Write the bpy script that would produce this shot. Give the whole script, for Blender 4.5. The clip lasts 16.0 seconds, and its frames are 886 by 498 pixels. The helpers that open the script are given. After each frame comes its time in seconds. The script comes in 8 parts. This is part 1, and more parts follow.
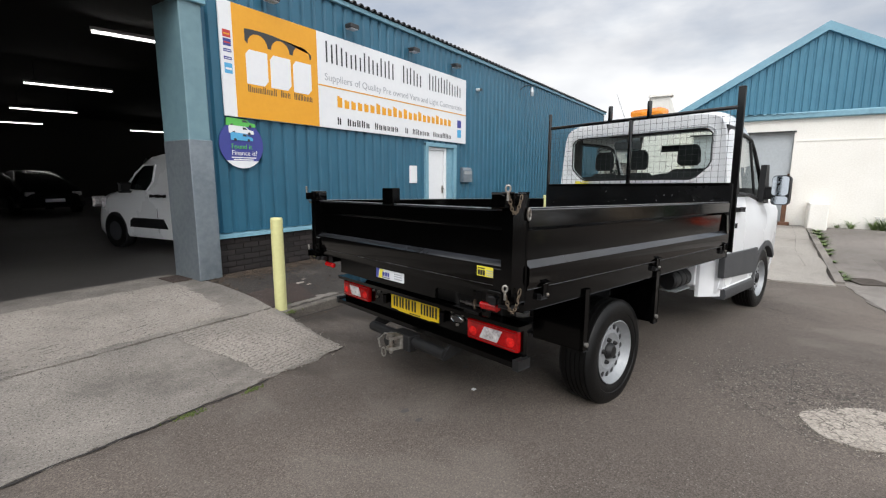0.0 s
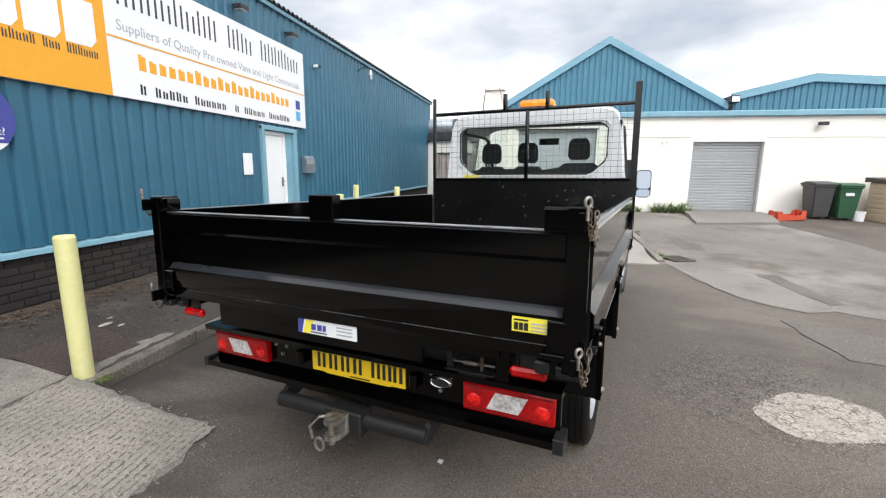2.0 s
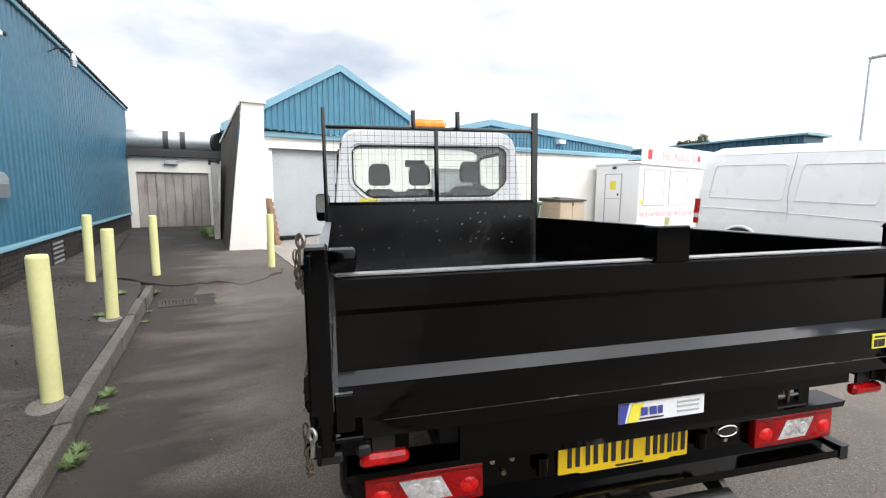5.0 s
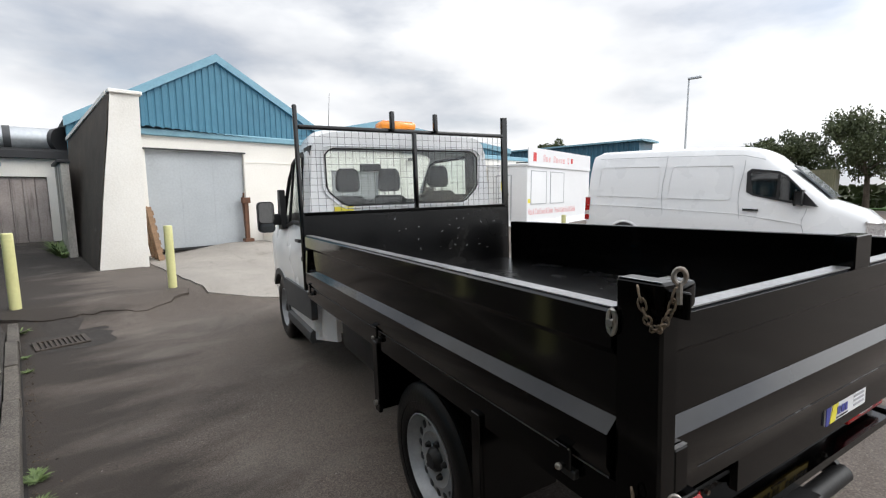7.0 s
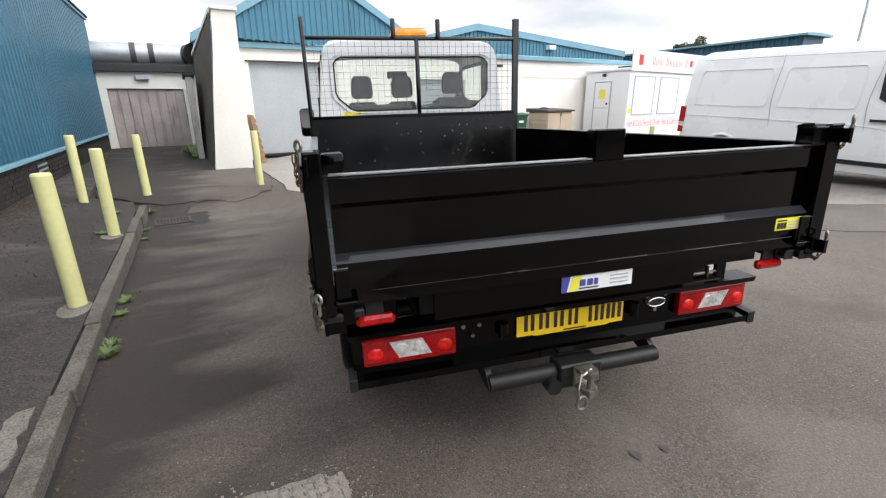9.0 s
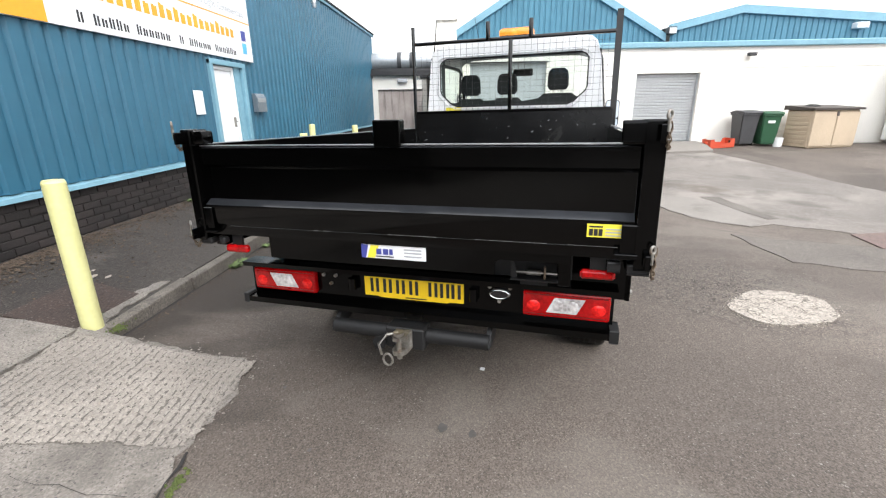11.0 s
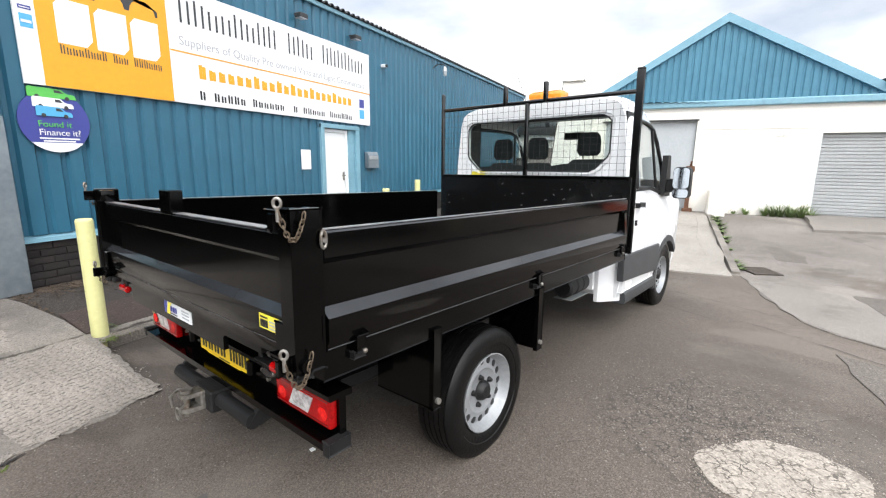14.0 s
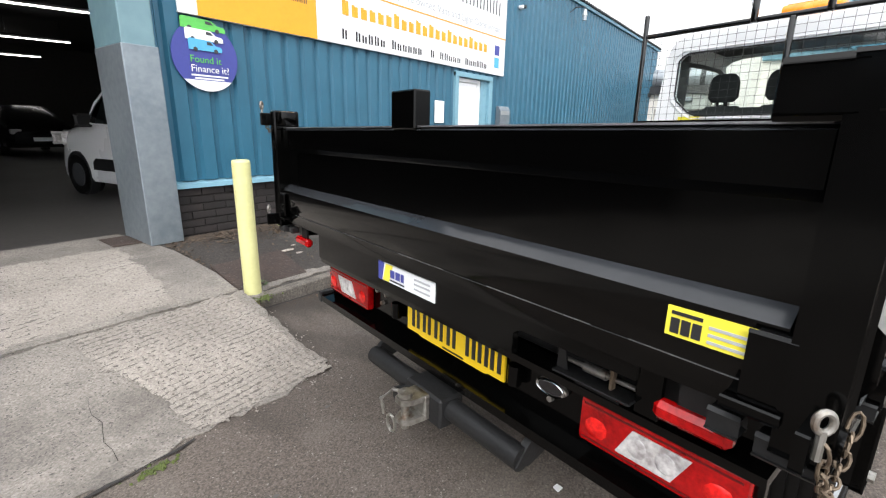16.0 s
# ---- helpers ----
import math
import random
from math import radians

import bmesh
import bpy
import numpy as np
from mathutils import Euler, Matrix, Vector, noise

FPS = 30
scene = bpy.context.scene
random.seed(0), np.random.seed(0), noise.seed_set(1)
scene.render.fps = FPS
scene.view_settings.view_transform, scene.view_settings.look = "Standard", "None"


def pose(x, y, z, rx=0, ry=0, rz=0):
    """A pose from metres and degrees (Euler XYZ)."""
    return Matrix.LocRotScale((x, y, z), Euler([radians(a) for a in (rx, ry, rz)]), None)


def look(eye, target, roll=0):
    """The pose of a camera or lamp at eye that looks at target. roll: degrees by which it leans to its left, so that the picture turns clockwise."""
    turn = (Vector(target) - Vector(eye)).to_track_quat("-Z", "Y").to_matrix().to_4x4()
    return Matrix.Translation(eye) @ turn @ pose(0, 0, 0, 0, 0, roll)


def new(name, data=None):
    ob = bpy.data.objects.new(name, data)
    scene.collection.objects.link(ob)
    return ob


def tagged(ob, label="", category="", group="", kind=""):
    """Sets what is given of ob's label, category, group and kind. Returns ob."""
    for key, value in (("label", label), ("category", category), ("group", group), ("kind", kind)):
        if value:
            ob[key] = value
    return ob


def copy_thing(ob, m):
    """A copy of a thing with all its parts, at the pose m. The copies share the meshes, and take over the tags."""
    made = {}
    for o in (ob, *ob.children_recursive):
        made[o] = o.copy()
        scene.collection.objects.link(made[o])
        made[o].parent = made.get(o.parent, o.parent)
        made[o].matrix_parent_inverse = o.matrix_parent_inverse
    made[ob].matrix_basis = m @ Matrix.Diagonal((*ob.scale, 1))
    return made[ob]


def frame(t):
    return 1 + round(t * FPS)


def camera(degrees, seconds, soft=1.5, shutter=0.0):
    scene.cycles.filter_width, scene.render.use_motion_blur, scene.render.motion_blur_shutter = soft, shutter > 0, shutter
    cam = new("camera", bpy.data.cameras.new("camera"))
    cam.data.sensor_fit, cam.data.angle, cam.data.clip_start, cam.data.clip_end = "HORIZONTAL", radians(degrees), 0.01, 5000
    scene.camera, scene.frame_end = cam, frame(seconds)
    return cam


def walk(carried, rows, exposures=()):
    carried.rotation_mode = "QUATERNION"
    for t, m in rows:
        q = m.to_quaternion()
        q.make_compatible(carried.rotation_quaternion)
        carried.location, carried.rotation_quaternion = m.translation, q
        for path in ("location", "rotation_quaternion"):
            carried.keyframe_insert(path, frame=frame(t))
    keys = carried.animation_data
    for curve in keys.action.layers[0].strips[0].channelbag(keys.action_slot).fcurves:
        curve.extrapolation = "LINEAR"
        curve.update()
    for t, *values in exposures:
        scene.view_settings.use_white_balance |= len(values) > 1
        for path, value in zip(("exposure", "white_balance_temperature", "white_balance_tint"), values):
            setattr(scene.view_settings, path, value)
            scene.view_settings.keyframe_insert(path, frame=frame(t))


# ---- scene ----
from mathutils.geometry import delaunay_2d_cdt
# camera
cam = camera(89.2, 16.0, soft=1.2, shutter=0.0)
PATH = [
    (0, (-0.259, 0.438, 1.496), (1.365, 1.563, 1.184), 0.1),
    (0.5, (-0.1, 0.675, 1.486), (1.484, 1.845, 1.139), -0.3),
    (1, (-0.018, 0.963, 1.512), (1.646, 2.011, 1.147), -0.2),
    (1.5, (0.105, 1.246, 1.534), (1.957, 1.914, 1.18), 0.2),
    (2, (0.226, 1.526, 1.548), (2.155, 1.909, 1.188), 0.5),
    (2.5, (0.263, 1.858, 1.553), (2.233, 1.854, 1.204), 1.1),
    (3, (0.382, 2.203, 1.538), (2.342, 1.996, 1.197), 0.8),
    (3.5, (0.513, 2.556, 1.538), (2.451, 2.197, 1.2), 0.9),
    (4, (0.607, 2.922, 1.521), (2.51, 2.399, 1.198), 0.6),
    (4.5, (0.8, 3.249, 1.507), (2.639, 2.524, 1.206), 0.6),
    (5, (1.044, 3.563, 1.524), (2.808, 2.655, 1.274), 0.5),
    (5.2, (1.137, 3.681, 1.533), (2.852, 2.679, 1.299), 0.7),
    (7.3, (1.807, 4.302, 1.573), (3.226, 2.922, 1.285), -0.7),
    (7.5, (1.729, 4.273, 1.56), (3.157, 2.926, 1.177), -0.9),
    (8, (1.382, 4.165, 1.57), (2.871, 2.933, 1.056), -1.1),
    (8.2, (1.273, 4.094, 1.559), (2.787, 2.911, 1.007), -1.0),
    (10.3, (0.067, 2.589, 1.506), (1.963, 2.342, 0.92), -0.6),
    (10.5, (0.031, 2.415, 1.51), (1.935, 2.277, 0.914), -0.9),
    (11, (0.027, 2.022, 1.486), (1.929, 2.137, 0.877), -0.7),
    (11.5, (0.123, 1.658, 1.502), (1.985, 2.071, 0.902), -0.6),
    (12, (0.287, 1.269, 1.53), (2.105, 1.874, 0.956), -0.5),
    (12.5, (0.498, 0.912, 1.606), (2.323, 1.586, 1.141), -0.4),
    (13, (0.628, 0.601, 1.618), (2.455, 1.347, 1.293), -0.2),
    (13.5, (0.671, 0.411, 1.604), (2.467, 1.231, 1.285), 0.3),
    (14, (0.648, 0.365, 1.575), (2.41, 1.228, 1.188), 0.6),
    (14.5, (0.643, 0.443, 1.553), (2.36, 1.345, 1.064), 0.7),
    (15, (0.659, 0.719, 1.516), (2.274, 1.786, 1.014), 1.2),
    (15.5, (0.692, 1.104, 1.443), (2.253, 2.251, 0.945), 1.1),
    (16, (0.906, 1.457, 1.333), (2.446, 2.621, 0.811), 1.2),
]
walk(cam, [(t, look(eye, target, roll)) for t, eye, target, roll in PATH],
     [(0, -0.12), (1, 0.12), (1.5, 0.18), (2.5, 0.2), (3.5, 0.35), (5, 0.35), (5.2, 0.35), (7.5, -0.16), (8, -0.14), (8.2, -0.10), (10.3, 0.55), (11, 0.6), (12.5, 0.46), (13.5, 0.46), (14.5, 0.44), (15, 0.38), (16, 0.6)])

# ---- world and light ----
world = bpy.data.worlds.new("overcast_sky")
scene.world = world
world.use_nodes = True
wn, wl = world.node_tree.nodes, world.node_tree.links
wbg = wn["Background"]
wsky = wn.new("ShaderNodeTexSky")
wsky.sky_type, wsky.sun_disc = "NISHITA", False
wsky.sun_elevation, wsky.sun_rotation = radians(39), radians(235)
wgain = wn.new("ShaderNodeMixRGB")
wgain.blend_type, wgain.inputs[0].default_value = "MULTIPLY", 1.0
wgain.inputs[2].default_value = (1.0, 1.0, 1.0, 1)
wl.new(wsky.outputs[0], wgain.inputs[1])
wtc = wn.new("ShaderNodeTexCoord")
wmap = wn.new("ShaderNodeMapping")
wmap.inputs["Scale"].default_value = (1.0, 1.0, 2.6)
wmap.inputs["Location"].default_value = (0.3, 0.1, 0.0)
wl.new(wtc.outputs["Generated"], wmap.inputs[0])
wno = wn.new("ShaderNodeTexNoise")
wno.inputs["Scale"].default_value, wno.inputs["Detail"].default_value, wno.inputs["Roughness"].default_value = 2.1, 7.0, 0.55
wl.new(wmap.outputs[0], wno.inputs["Vector"])
wcov = wn.new("ShaderNodeValToRGB")
wcov.color_ramp.elements[0].position, wcov.color_ramp.elements[0].color = 0.30, (0.55, 0.55, 0.55, 1)
wcov.color_ramp.elements[1].position, wcov.color_ramp.elements[1].color = 0.47, (1, 1, 1, 1)
wl.new(wno.outputs["Fac"], wcov.inputs[0])
wno2 = wn.new("ShaderNodeTexNoise")
wno2.inputs["Scale"].default_value, wno2.inputs["Detail"].default_value = 2.0, 5.0
wl.new(wmap.outputs[0], wno2.inputs["Vector"])
wcl = wn.new("ShaderNodeValToRGB")
wcl.color_ramp.elements[0].position, wcl.color_ramp.elements[0].color = 0.36, (6.9, 7.2, 7.8, 1)
wcl.color_ramp.elements[1].position, wcl.color_ramp.elements[1].color = 0.62, (11.8, 11.9, 12.0, 1)
wl.new(wno2.outputs["Fac"], wcl.inputs[0])
wmix = wn.new("ShaderNodeMixRGB")
wl.new(wcov.outputs[0], wmix.inputs[0])
wl.new(wgain.outputs[0], wmix.inputs[1])
wl.new(wcl.outputs[0], wmix.inputs[2])
wsep = wn.new("ShaderNodeSeparateXYZ")
wl.new(wtc.outputs["Generated"], wsep.inputs[0])
wup = wn.new("ShaderNodeMapRange")
wup.inputs[1].default_value, wup.inputs[2].default_value, wup.inputs[3].default_value, wup.inputs[4].default_value = 0.25, 0.95, 1.02, 1.55
wl.new(wsep.outputs[2], wup.inputs[0])
wsc = wn.new("ShaderNodeVectorMath")
wsc.operation = "SCALE"
wdot = wn.new("ShaderNodeVectorMath")
wdot.operation, wdot.inputs[1].default_value = "DOT_PRODUCT", (-0.634, -0.444, 0.634)
wl.new(wtc.outputs["Generated"], wdot.inputs[0])
wglow = wn.new("ShaderNodeMapRange")
wglow.interpolation_type = "SMOOTHSTEP"
wglow.inputs[1].default_value, wglow.inputs[2].default_value, wglow.inputs[3].default_value, wglow.inputs[4].default_value = 0.2, 1.0, 1.0, 2.1
wl.new(wdot.outputs["Value"], wglow.inputs[0])
wboth = wn.new("ShaderNodeMath")
wboth.operation = "MULTIPLY"
wl.new(wup.outputs[0], wboth.inputs[0]), wl.new(wglow.outputs[0], wboth.inputs[1])
wl.new(wmix.outputs[0], wsc.inputs[0]), wl.new(wboth.outputs[0], wsc.inputs["Scale"])
wl.new(wsc.outputs[0], wbg.inputs["Color"])
wbg.inputs["Strength"].default_value = 0.10

sun = new("sun", bpy.data.lights.new("sun", "SUN"))
sun.data.energy, sun.data.angle, sun.data.color = 1.0, radians(20), (1.0, 0.965, 0.92)
sun.matrix_world = look((-20, -14, 20), (0, 0, 0))
scene.view_settings.exposure = 0.0

# ---- materials ----
MATS = {}


def material(name, c1, c2=None, rough=0.6, metal=0.0, big=1.5, fine=40.0, bump=0.0, coat=0.0, spec=0.5, stretch=(1, 1, 1), vary=0.0, speck=None, stain=None, craze=None, gutter=None, wear=None, sheen=None, silt=None):
    """A surface with a broad and a fine noise in colour, roughness and relief."""
    if name in MATS:
        return MATS[name]
    m = bpy.data.materials.new(name)
    m.use_nodes = True
    n, l = m.node_tree.nodes, m.node_tree.links
    p = n["Principled BSDF"]
    c2 = c2 or tuple(c * 0.8 for c in c1)
    geo = n.new("ShaderNodeNewGeometry")
    mp = n.new("ShaderNodeMapping")
    mp.inputs["Scale"].default_value = stretch
    l.new(geo.outputs["Position"], mp.inputs[0])
    a = n.new("ShaderNodeTexNoise")
    a.inputs["Scale"].default_value, a.inputs["Detail"].default_value = big, 6.0
    b = n.new("ShaderNodeTexNoise")
    b.inputs["Scale"].default_value, b.inputs["Detail"].default_value = fine, 4.0
    l.new(mp.outputs[0], a.inputs["Vector"]), l.new(mp.outputs[0], b.inputs["Vector"])
    avg = n.new("ShaderNodeMath")
    avg.operation = "MULTIPLY_ADD"
    avg.inputs[1].default_value = 0.45
    l.new(b.outputs["Fac"], avg.inputs[0])
    half = n.new("ShaderNodeMath")
    half.operation = "MULTIPLY"
    half.inputs[1].default_value = 0.55
    l.new(a.outputs["Fac"], half.inputs[0]), l.new(half.outputs[0], avg.inputs[2])
    ramp = n.new("ShaderNodeValToRGB")
    ramp.color_ramp.elements[0].position, ramp.color_ramp.elements[1].position = 0.36, 0.64
    ramp.color_ramp.elements[0].color, ramp.color_ramp.elements[1].color = (*c2, 1), (*c1, 1)
    l.new(avg.outputs[0], ramp.inputs[0])
    col = ramp.outputs[0]
    if speck:
        vo = n.new("ShaderNodeTexVoronoi")
        vo.inputs["Scale"].default_value = speck[0]
        l.new(mp.outputs[0], vo.inputs["Vector"])
        sep = n.new("ShaderNodeSeparateColor")
        l.new(vo.outputs["Color"], sep.inputs[0])
        gr = n.new("ShaderNodeMapRange")
        gr.inputs[3].default_value, gr.inputs[4].default_value = 1 - speck[1], 1 + speck[1]
        l.new(sep.outputs[0], gr.inputs[0])
        gs = n.new("ShaderNodeVectorMath")
        gs.operation = "SCALE"
        l.new(col, gs.inputs[0]), l.new(gr.outputs[0], gs.inputs["Scale"])
        rare = n.new("ShaderNodeMath")
        rare.operation, rare.inputs[1].default_value = "GREATER_THAN", 1 - speck[3]
        l.new(sep.outputs[1], rare.inputs[0])
        mx = n.new("ShaderNodeMixRGB")
        l.new(rare.outputs[0], mx.inputs[0]), l.new(gs.outputs[0], mx.inputs[1])
        mx.inputs[2].default_value = (*speck[2], 1)
        col = mx.outputs[0]
    if craze:
        # net of fine cracks, strongest round a spot: (scale, width, colour, spot, reach)
        wob = n.new("ShaderNodeTexNoise")
        wob.inputs["Scale"].default_value, wob.inputs["Detail"].default_value = craze[0] * 1.7, 4.0
        l.new(geo.outputs["Position"], wob.inputs["Vector"])
        bend = n.new("ShaderNodeMixRGB")
        bend.blend_type, bend.inputs[0].default_value = "LINEAR_LIGHT", 0.45 / craze[0]
        l.new(geo.outputs["Position"], bend.inputs[1]), l.new(wob.outputs["Color"], bend.inputs[2])
        cv = n.new("ShaderNodeTexVoronoi")
        cv.feature, cv.inputs["Scale"].default_value = "DISTANCE_TO_EDGE", craze[0]
        l.new(bend.outputs[0], cv.inputs["Vector"])
        cr = n.new("ShaderNodeMapRange")
        cr.inputs[1].default_value, cr.inputs[2].default_value, cr.inputs[3].default_value, cr.inputs[4].default_value = craze[1] * 0.4, craze[1], 1.0, 0.0
        l.new(cv.outputs["Distance"], cr.inputs[0])
        brk = n.new("ShaderNodeTexNoise")
        brk.inputs["Scale"].default_value, brk.inputs["Detail"].default_value = craze[0] * 0.55, 3.0
        l.new(geo.outputs["Position"], brk.inputs["Vector"])
        bk = n.new("ShaderNodeMapRange")
        bk.inputs[1].default_value, bk.inputs[2].default_value = 0.39, 0.56
        l.new(brk.outputs["Fac"], bk.inputs[0])
        bm2 = n.new("ShaderNodeMath")
        bm2.operation = "MULTIPLY"
        l.new(cr.outputs[0], bm2.inputs[0]), l.new(bk.outputs[0], bm2.inputs[1])
        fac = bm2.outputs[0]
        if len(craze) > 3:
            ds = n.new("ShaderNodeVectorMath")
            ds.operation, ds.inputs[1].default_value = "DISTANCE", craze[3]
            l.new(geo.outputs["Position"], ds.inputs[0])
            away = n.new("ShaderNodeMath")
            away.operation, away.inputs[1].default_value = "MULTIPLY_ADD", 1.4 * craze[4]
            l.new(a.outputs["Fac"], away.inputs[0])
            neg = n.new("ShaderNodeMath")
            neg.operation, neg.inputs[0].default_value = "SUBTRACT", craze[4] * 0.3
            l.new(ds.outputs["Value"], neg.inputs[1]), l.new(neg.outputs[0], away.inputs[2])
            mk = n.new("ShaderNodeMapRange")
            mk.inputs[1].default_value, mk.inputs[2].default_value = 0.0, craze[4] * 0.35
            l.new(away.outputs[0], mk.inputs[0])
            mult = n.new("ShaderNodeMath")
            mult.operation = "MULTIPLY"
            l.new(fac, mult.inputs[0]), l.new(mk.outputs[0], mult.inputs[1])
            fac = mult.outputs[0]
        mx = n.new("ShaderNodeMixRGB")
        l.new(fac, mx.inputs[0]), l.new(col, mx.inputs[1])
        mx.inputs[2].default_value = (*craze[2], 1)
        col = mx.outputs[0]
    if wear:
        # pale rubbed places
        wn = n.new("ShaderNodeTexNoise")
        wn.inputs["Scale"].default_value, wn.inputs["Detail"].default_value, wn.inputs["Roughness"].default_value, wn.inputs["Distortion"].default_value = wear[0], 10.0, 0.62, 0.6
        wo = n.new("ShaderNodeMapping")
        wo.inputs["Location"].default_value = (7.3, 2.1, 0)
        wo.inputs["Scale"].default_value = (1.0, 0.7, 1.0)
        l.new(geo.outputs["Position"], wo.inputs[0]), l.new(wo.outputs[0], wn.inputs["Vector"])
        wr = n.new("ShaderNodeMapRange")
        wr.inputs[1].default_value, wr.inputs[2].default_value, wr.inputs[4].default_value = wear[1], wear[1] + 0.10, wear[3]
        l.new(wn.outputs["Fac"], wr.inputs[0])
        mx = n.new("ShaderNodeMixRGB")
        l.new(wr.outputs[0], mx.inputs[0]), l.new(col, mx.inputs[1])
        mx.inputs[2].default_value = (*wear[2], 1)
        col = mx.outputs[0]
    if stain:
        st = n.new("ShaderNodeTexNoise")
        st.inputs["Scale"].default_value, st.inputs["Detail"].default_value, st.inputs["Roughness"].default_value = stain[0], 8.0, 0.65
        sm = n.new("ShaderNodeMapping")
        sm.inputs["Scale"].default_value = stain[3] if len(stain) > 3 else (1, 1, 1)
        l.new(geo.outputs["Position"], sm.inputs[0]), l.new(sm.outputs[0], st.inputs["Vector"])
        tr = n.new("ShaderNodeValToRGB")
        tr.color_ramp.elements[0].position, tr.color_ramp.elements[1].position = stain[1], stain[1] + 0.16
        tr.color_ramp.elements[0].color, tr.color_ramp.elements[1].color = (0, 0, 0, 1), (0.85, 0.85, 0.85, 1)
        l.new(st.outputs["Fac"], tr.inputs[0])
        mx = n.new("ShaderNodeMixRGB")
        l.new(tr.outputs[0], mx.inputs[0]), l.new(col, mx.inputs[1])
        mx.inputs[2].default_value = (*stain[2], 1)
        col = mx.outputs[0]
    if silt:
        # silt left by standing water: (centre, reach along x and y, colour)
        sm = n.new("ShaderNodeMapping")
        sm.vector_type = "TEXTURE"
        sm.inputs["Location"].default_value, sm.inputs["Rotation"].default_value, sm.inputs["Scale"].default_value = silt[0], (0, 0, radians(-50)), (*silt[1], 5.0)
        sl = n.new("ShaderNodeVectorMath")
        sl.operation = "LENGTH"
        l.new(geo.outputs["Position"], sm.inputs[0]), l.new(sm.outputs[0], sl.inputs[0])
        sn = n.new("ShaderNodeTexNoise")
        sn.inputs["Scale"].default_value, sn.inputs["Detail"].default_value = 2.6, 7.0
        l.new(geo.outputs["Position"], sn.inputs["Vector"])
        sa = n.new("ShaderNodeMath")
        sa.operation, sa.inputs[1].default_value = "MULTIPLY_ADD", 3.2
        l.new(sn.outputs["Fac"], sa.inputs[0]), l.new(sl.outputs["Value"], sa.inputs[2])
        sr = n.new("ShaderNodeMapRange")
        sr.inputs[1].default_value, sr.inputs[2].default_value, sr.inputs[3].default_value, sr.inputs[4].default_value = 1.6, 2.5, 0.85, 0.0
        l.new(sa.outputs[0], sr.inputs[0])
        mx = n.new("ShaderNodeMixRGB")
        l.new(sr.outputs[0], mx.inputs[0]), l.new(col, mx.inputs[1])
        mx.inputs[2].default_value = (*silt[2], 1)
        col = mx.outputs[0]
    if gutter:
        # dirt washed to the kerb in patches
        gx = n.new("ShaderNodeSeparateXYZ")
        l.new(geo.outputs["Position"], gx.inputs[0])
        ng = n.new("ShaderNodeTexNoise")
        ng.inputs["Scale"].default_value, ng.inputs["Detail"].default_value = 1.6, 5.0
        gm = n.new("ShaderNodeMapping")
        gm.inputs["Scale"].default_value = (1.6, 0.55, 1)
        l.new(geo.outputs["Position"], gm.inputs[0]), l.new(gm.outputs[0], ng.inputs["Vector"])
        ad = n.new("ShaderNodeMath")
        ad.operation, ad.inputs[1].default_value = "MULTIPLY_ADD", 3.2
        l.new(ng.outputs["Fac"], ad.inputs[0])
        l.new(gx.outputs[1], ad.inputs[2])
        gr2 = n.new("ShaderNodeMapRange")
        gr2.inputs[1].default_value, gr2.inputs[2].default_value, gr2.inputs[4].default_value = gutter[0], gutter[1], 0.9
        l.new(ad.outputs[0], gr2.inputs[0])
        mx = n.new("ShaderNodeMixRGB")
        l.new(gr2.outputs[0], mx.inputs[0]), l.new(col, mx.inputs[1])
        mx.inputs[2].default_value = (*gutter[2], 1)
        col = mx.outputs[0]
    if vary:
        oi = n.new("ShaderNodeObjectInfo")
        mr = n.new("ShaderNodeMapRange")
        mr.inputs[3].default_value, mr.inputs[4].default_value = 1 - vary, 1 + vary
        l.new(oi.outputs["Random"], mr.inputs[0])
        vm = n.new("ShaderNodeVectorMath")
        vm.operation = "SCALE"
        l.new(col, vm.inputs[0]), l.new(mr.outputs[0], vm.inputs["Scale"])
        col = vm.outputs[0]
    if sheen:
        # pale cool tint on upward faces: the sky's sheen painted onto ledges
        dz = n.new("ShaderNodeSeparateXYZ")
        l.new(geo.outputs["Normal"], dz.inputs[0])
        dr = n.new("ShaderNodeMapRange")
        dr.inputs[1].default_value, dr.inputs[2].default_value, dr.inputs[4].default_value = sheen[0], sheen[1], sheen[2]
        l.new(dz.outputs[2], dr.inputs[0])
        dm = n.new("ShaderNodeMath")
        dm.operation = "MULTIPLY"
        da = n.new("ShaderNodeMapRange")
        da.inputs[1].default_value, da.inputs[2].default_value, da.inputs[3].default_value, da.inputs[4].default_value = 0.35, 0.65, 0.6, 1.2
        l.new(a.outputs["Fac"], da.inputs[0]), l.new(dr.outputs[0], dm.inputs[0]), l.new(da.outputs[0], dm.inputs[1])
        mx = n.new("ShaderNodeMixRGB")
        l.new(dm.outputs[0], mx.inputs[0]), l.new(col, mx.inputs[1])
        mx.inputs[2].default_value = (*sheen[3], 1)
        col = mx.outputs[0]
    l.new(col, p.inputs["Base Color"])
    rr = n.new("ShaderNodeMapRange")
    rr.inputs[3].default_value, rr.inputs[4].default_value = max(rough - 0.1, 0.02), min(rough + 0.1, 1)
    l.new(a.outputs["Fac"], rr.inputs[0]), l.new(rr.outputs[0], p.inputs["Roughness"])
    p.inputs["Metallic"].default_value = metal
    p.inputs["Specular IOR Level"].default_value = spec
    p.inputs["Coat Weight"].default_value, p.inputs["Coat Roughness"].default_value = coat, 0.06
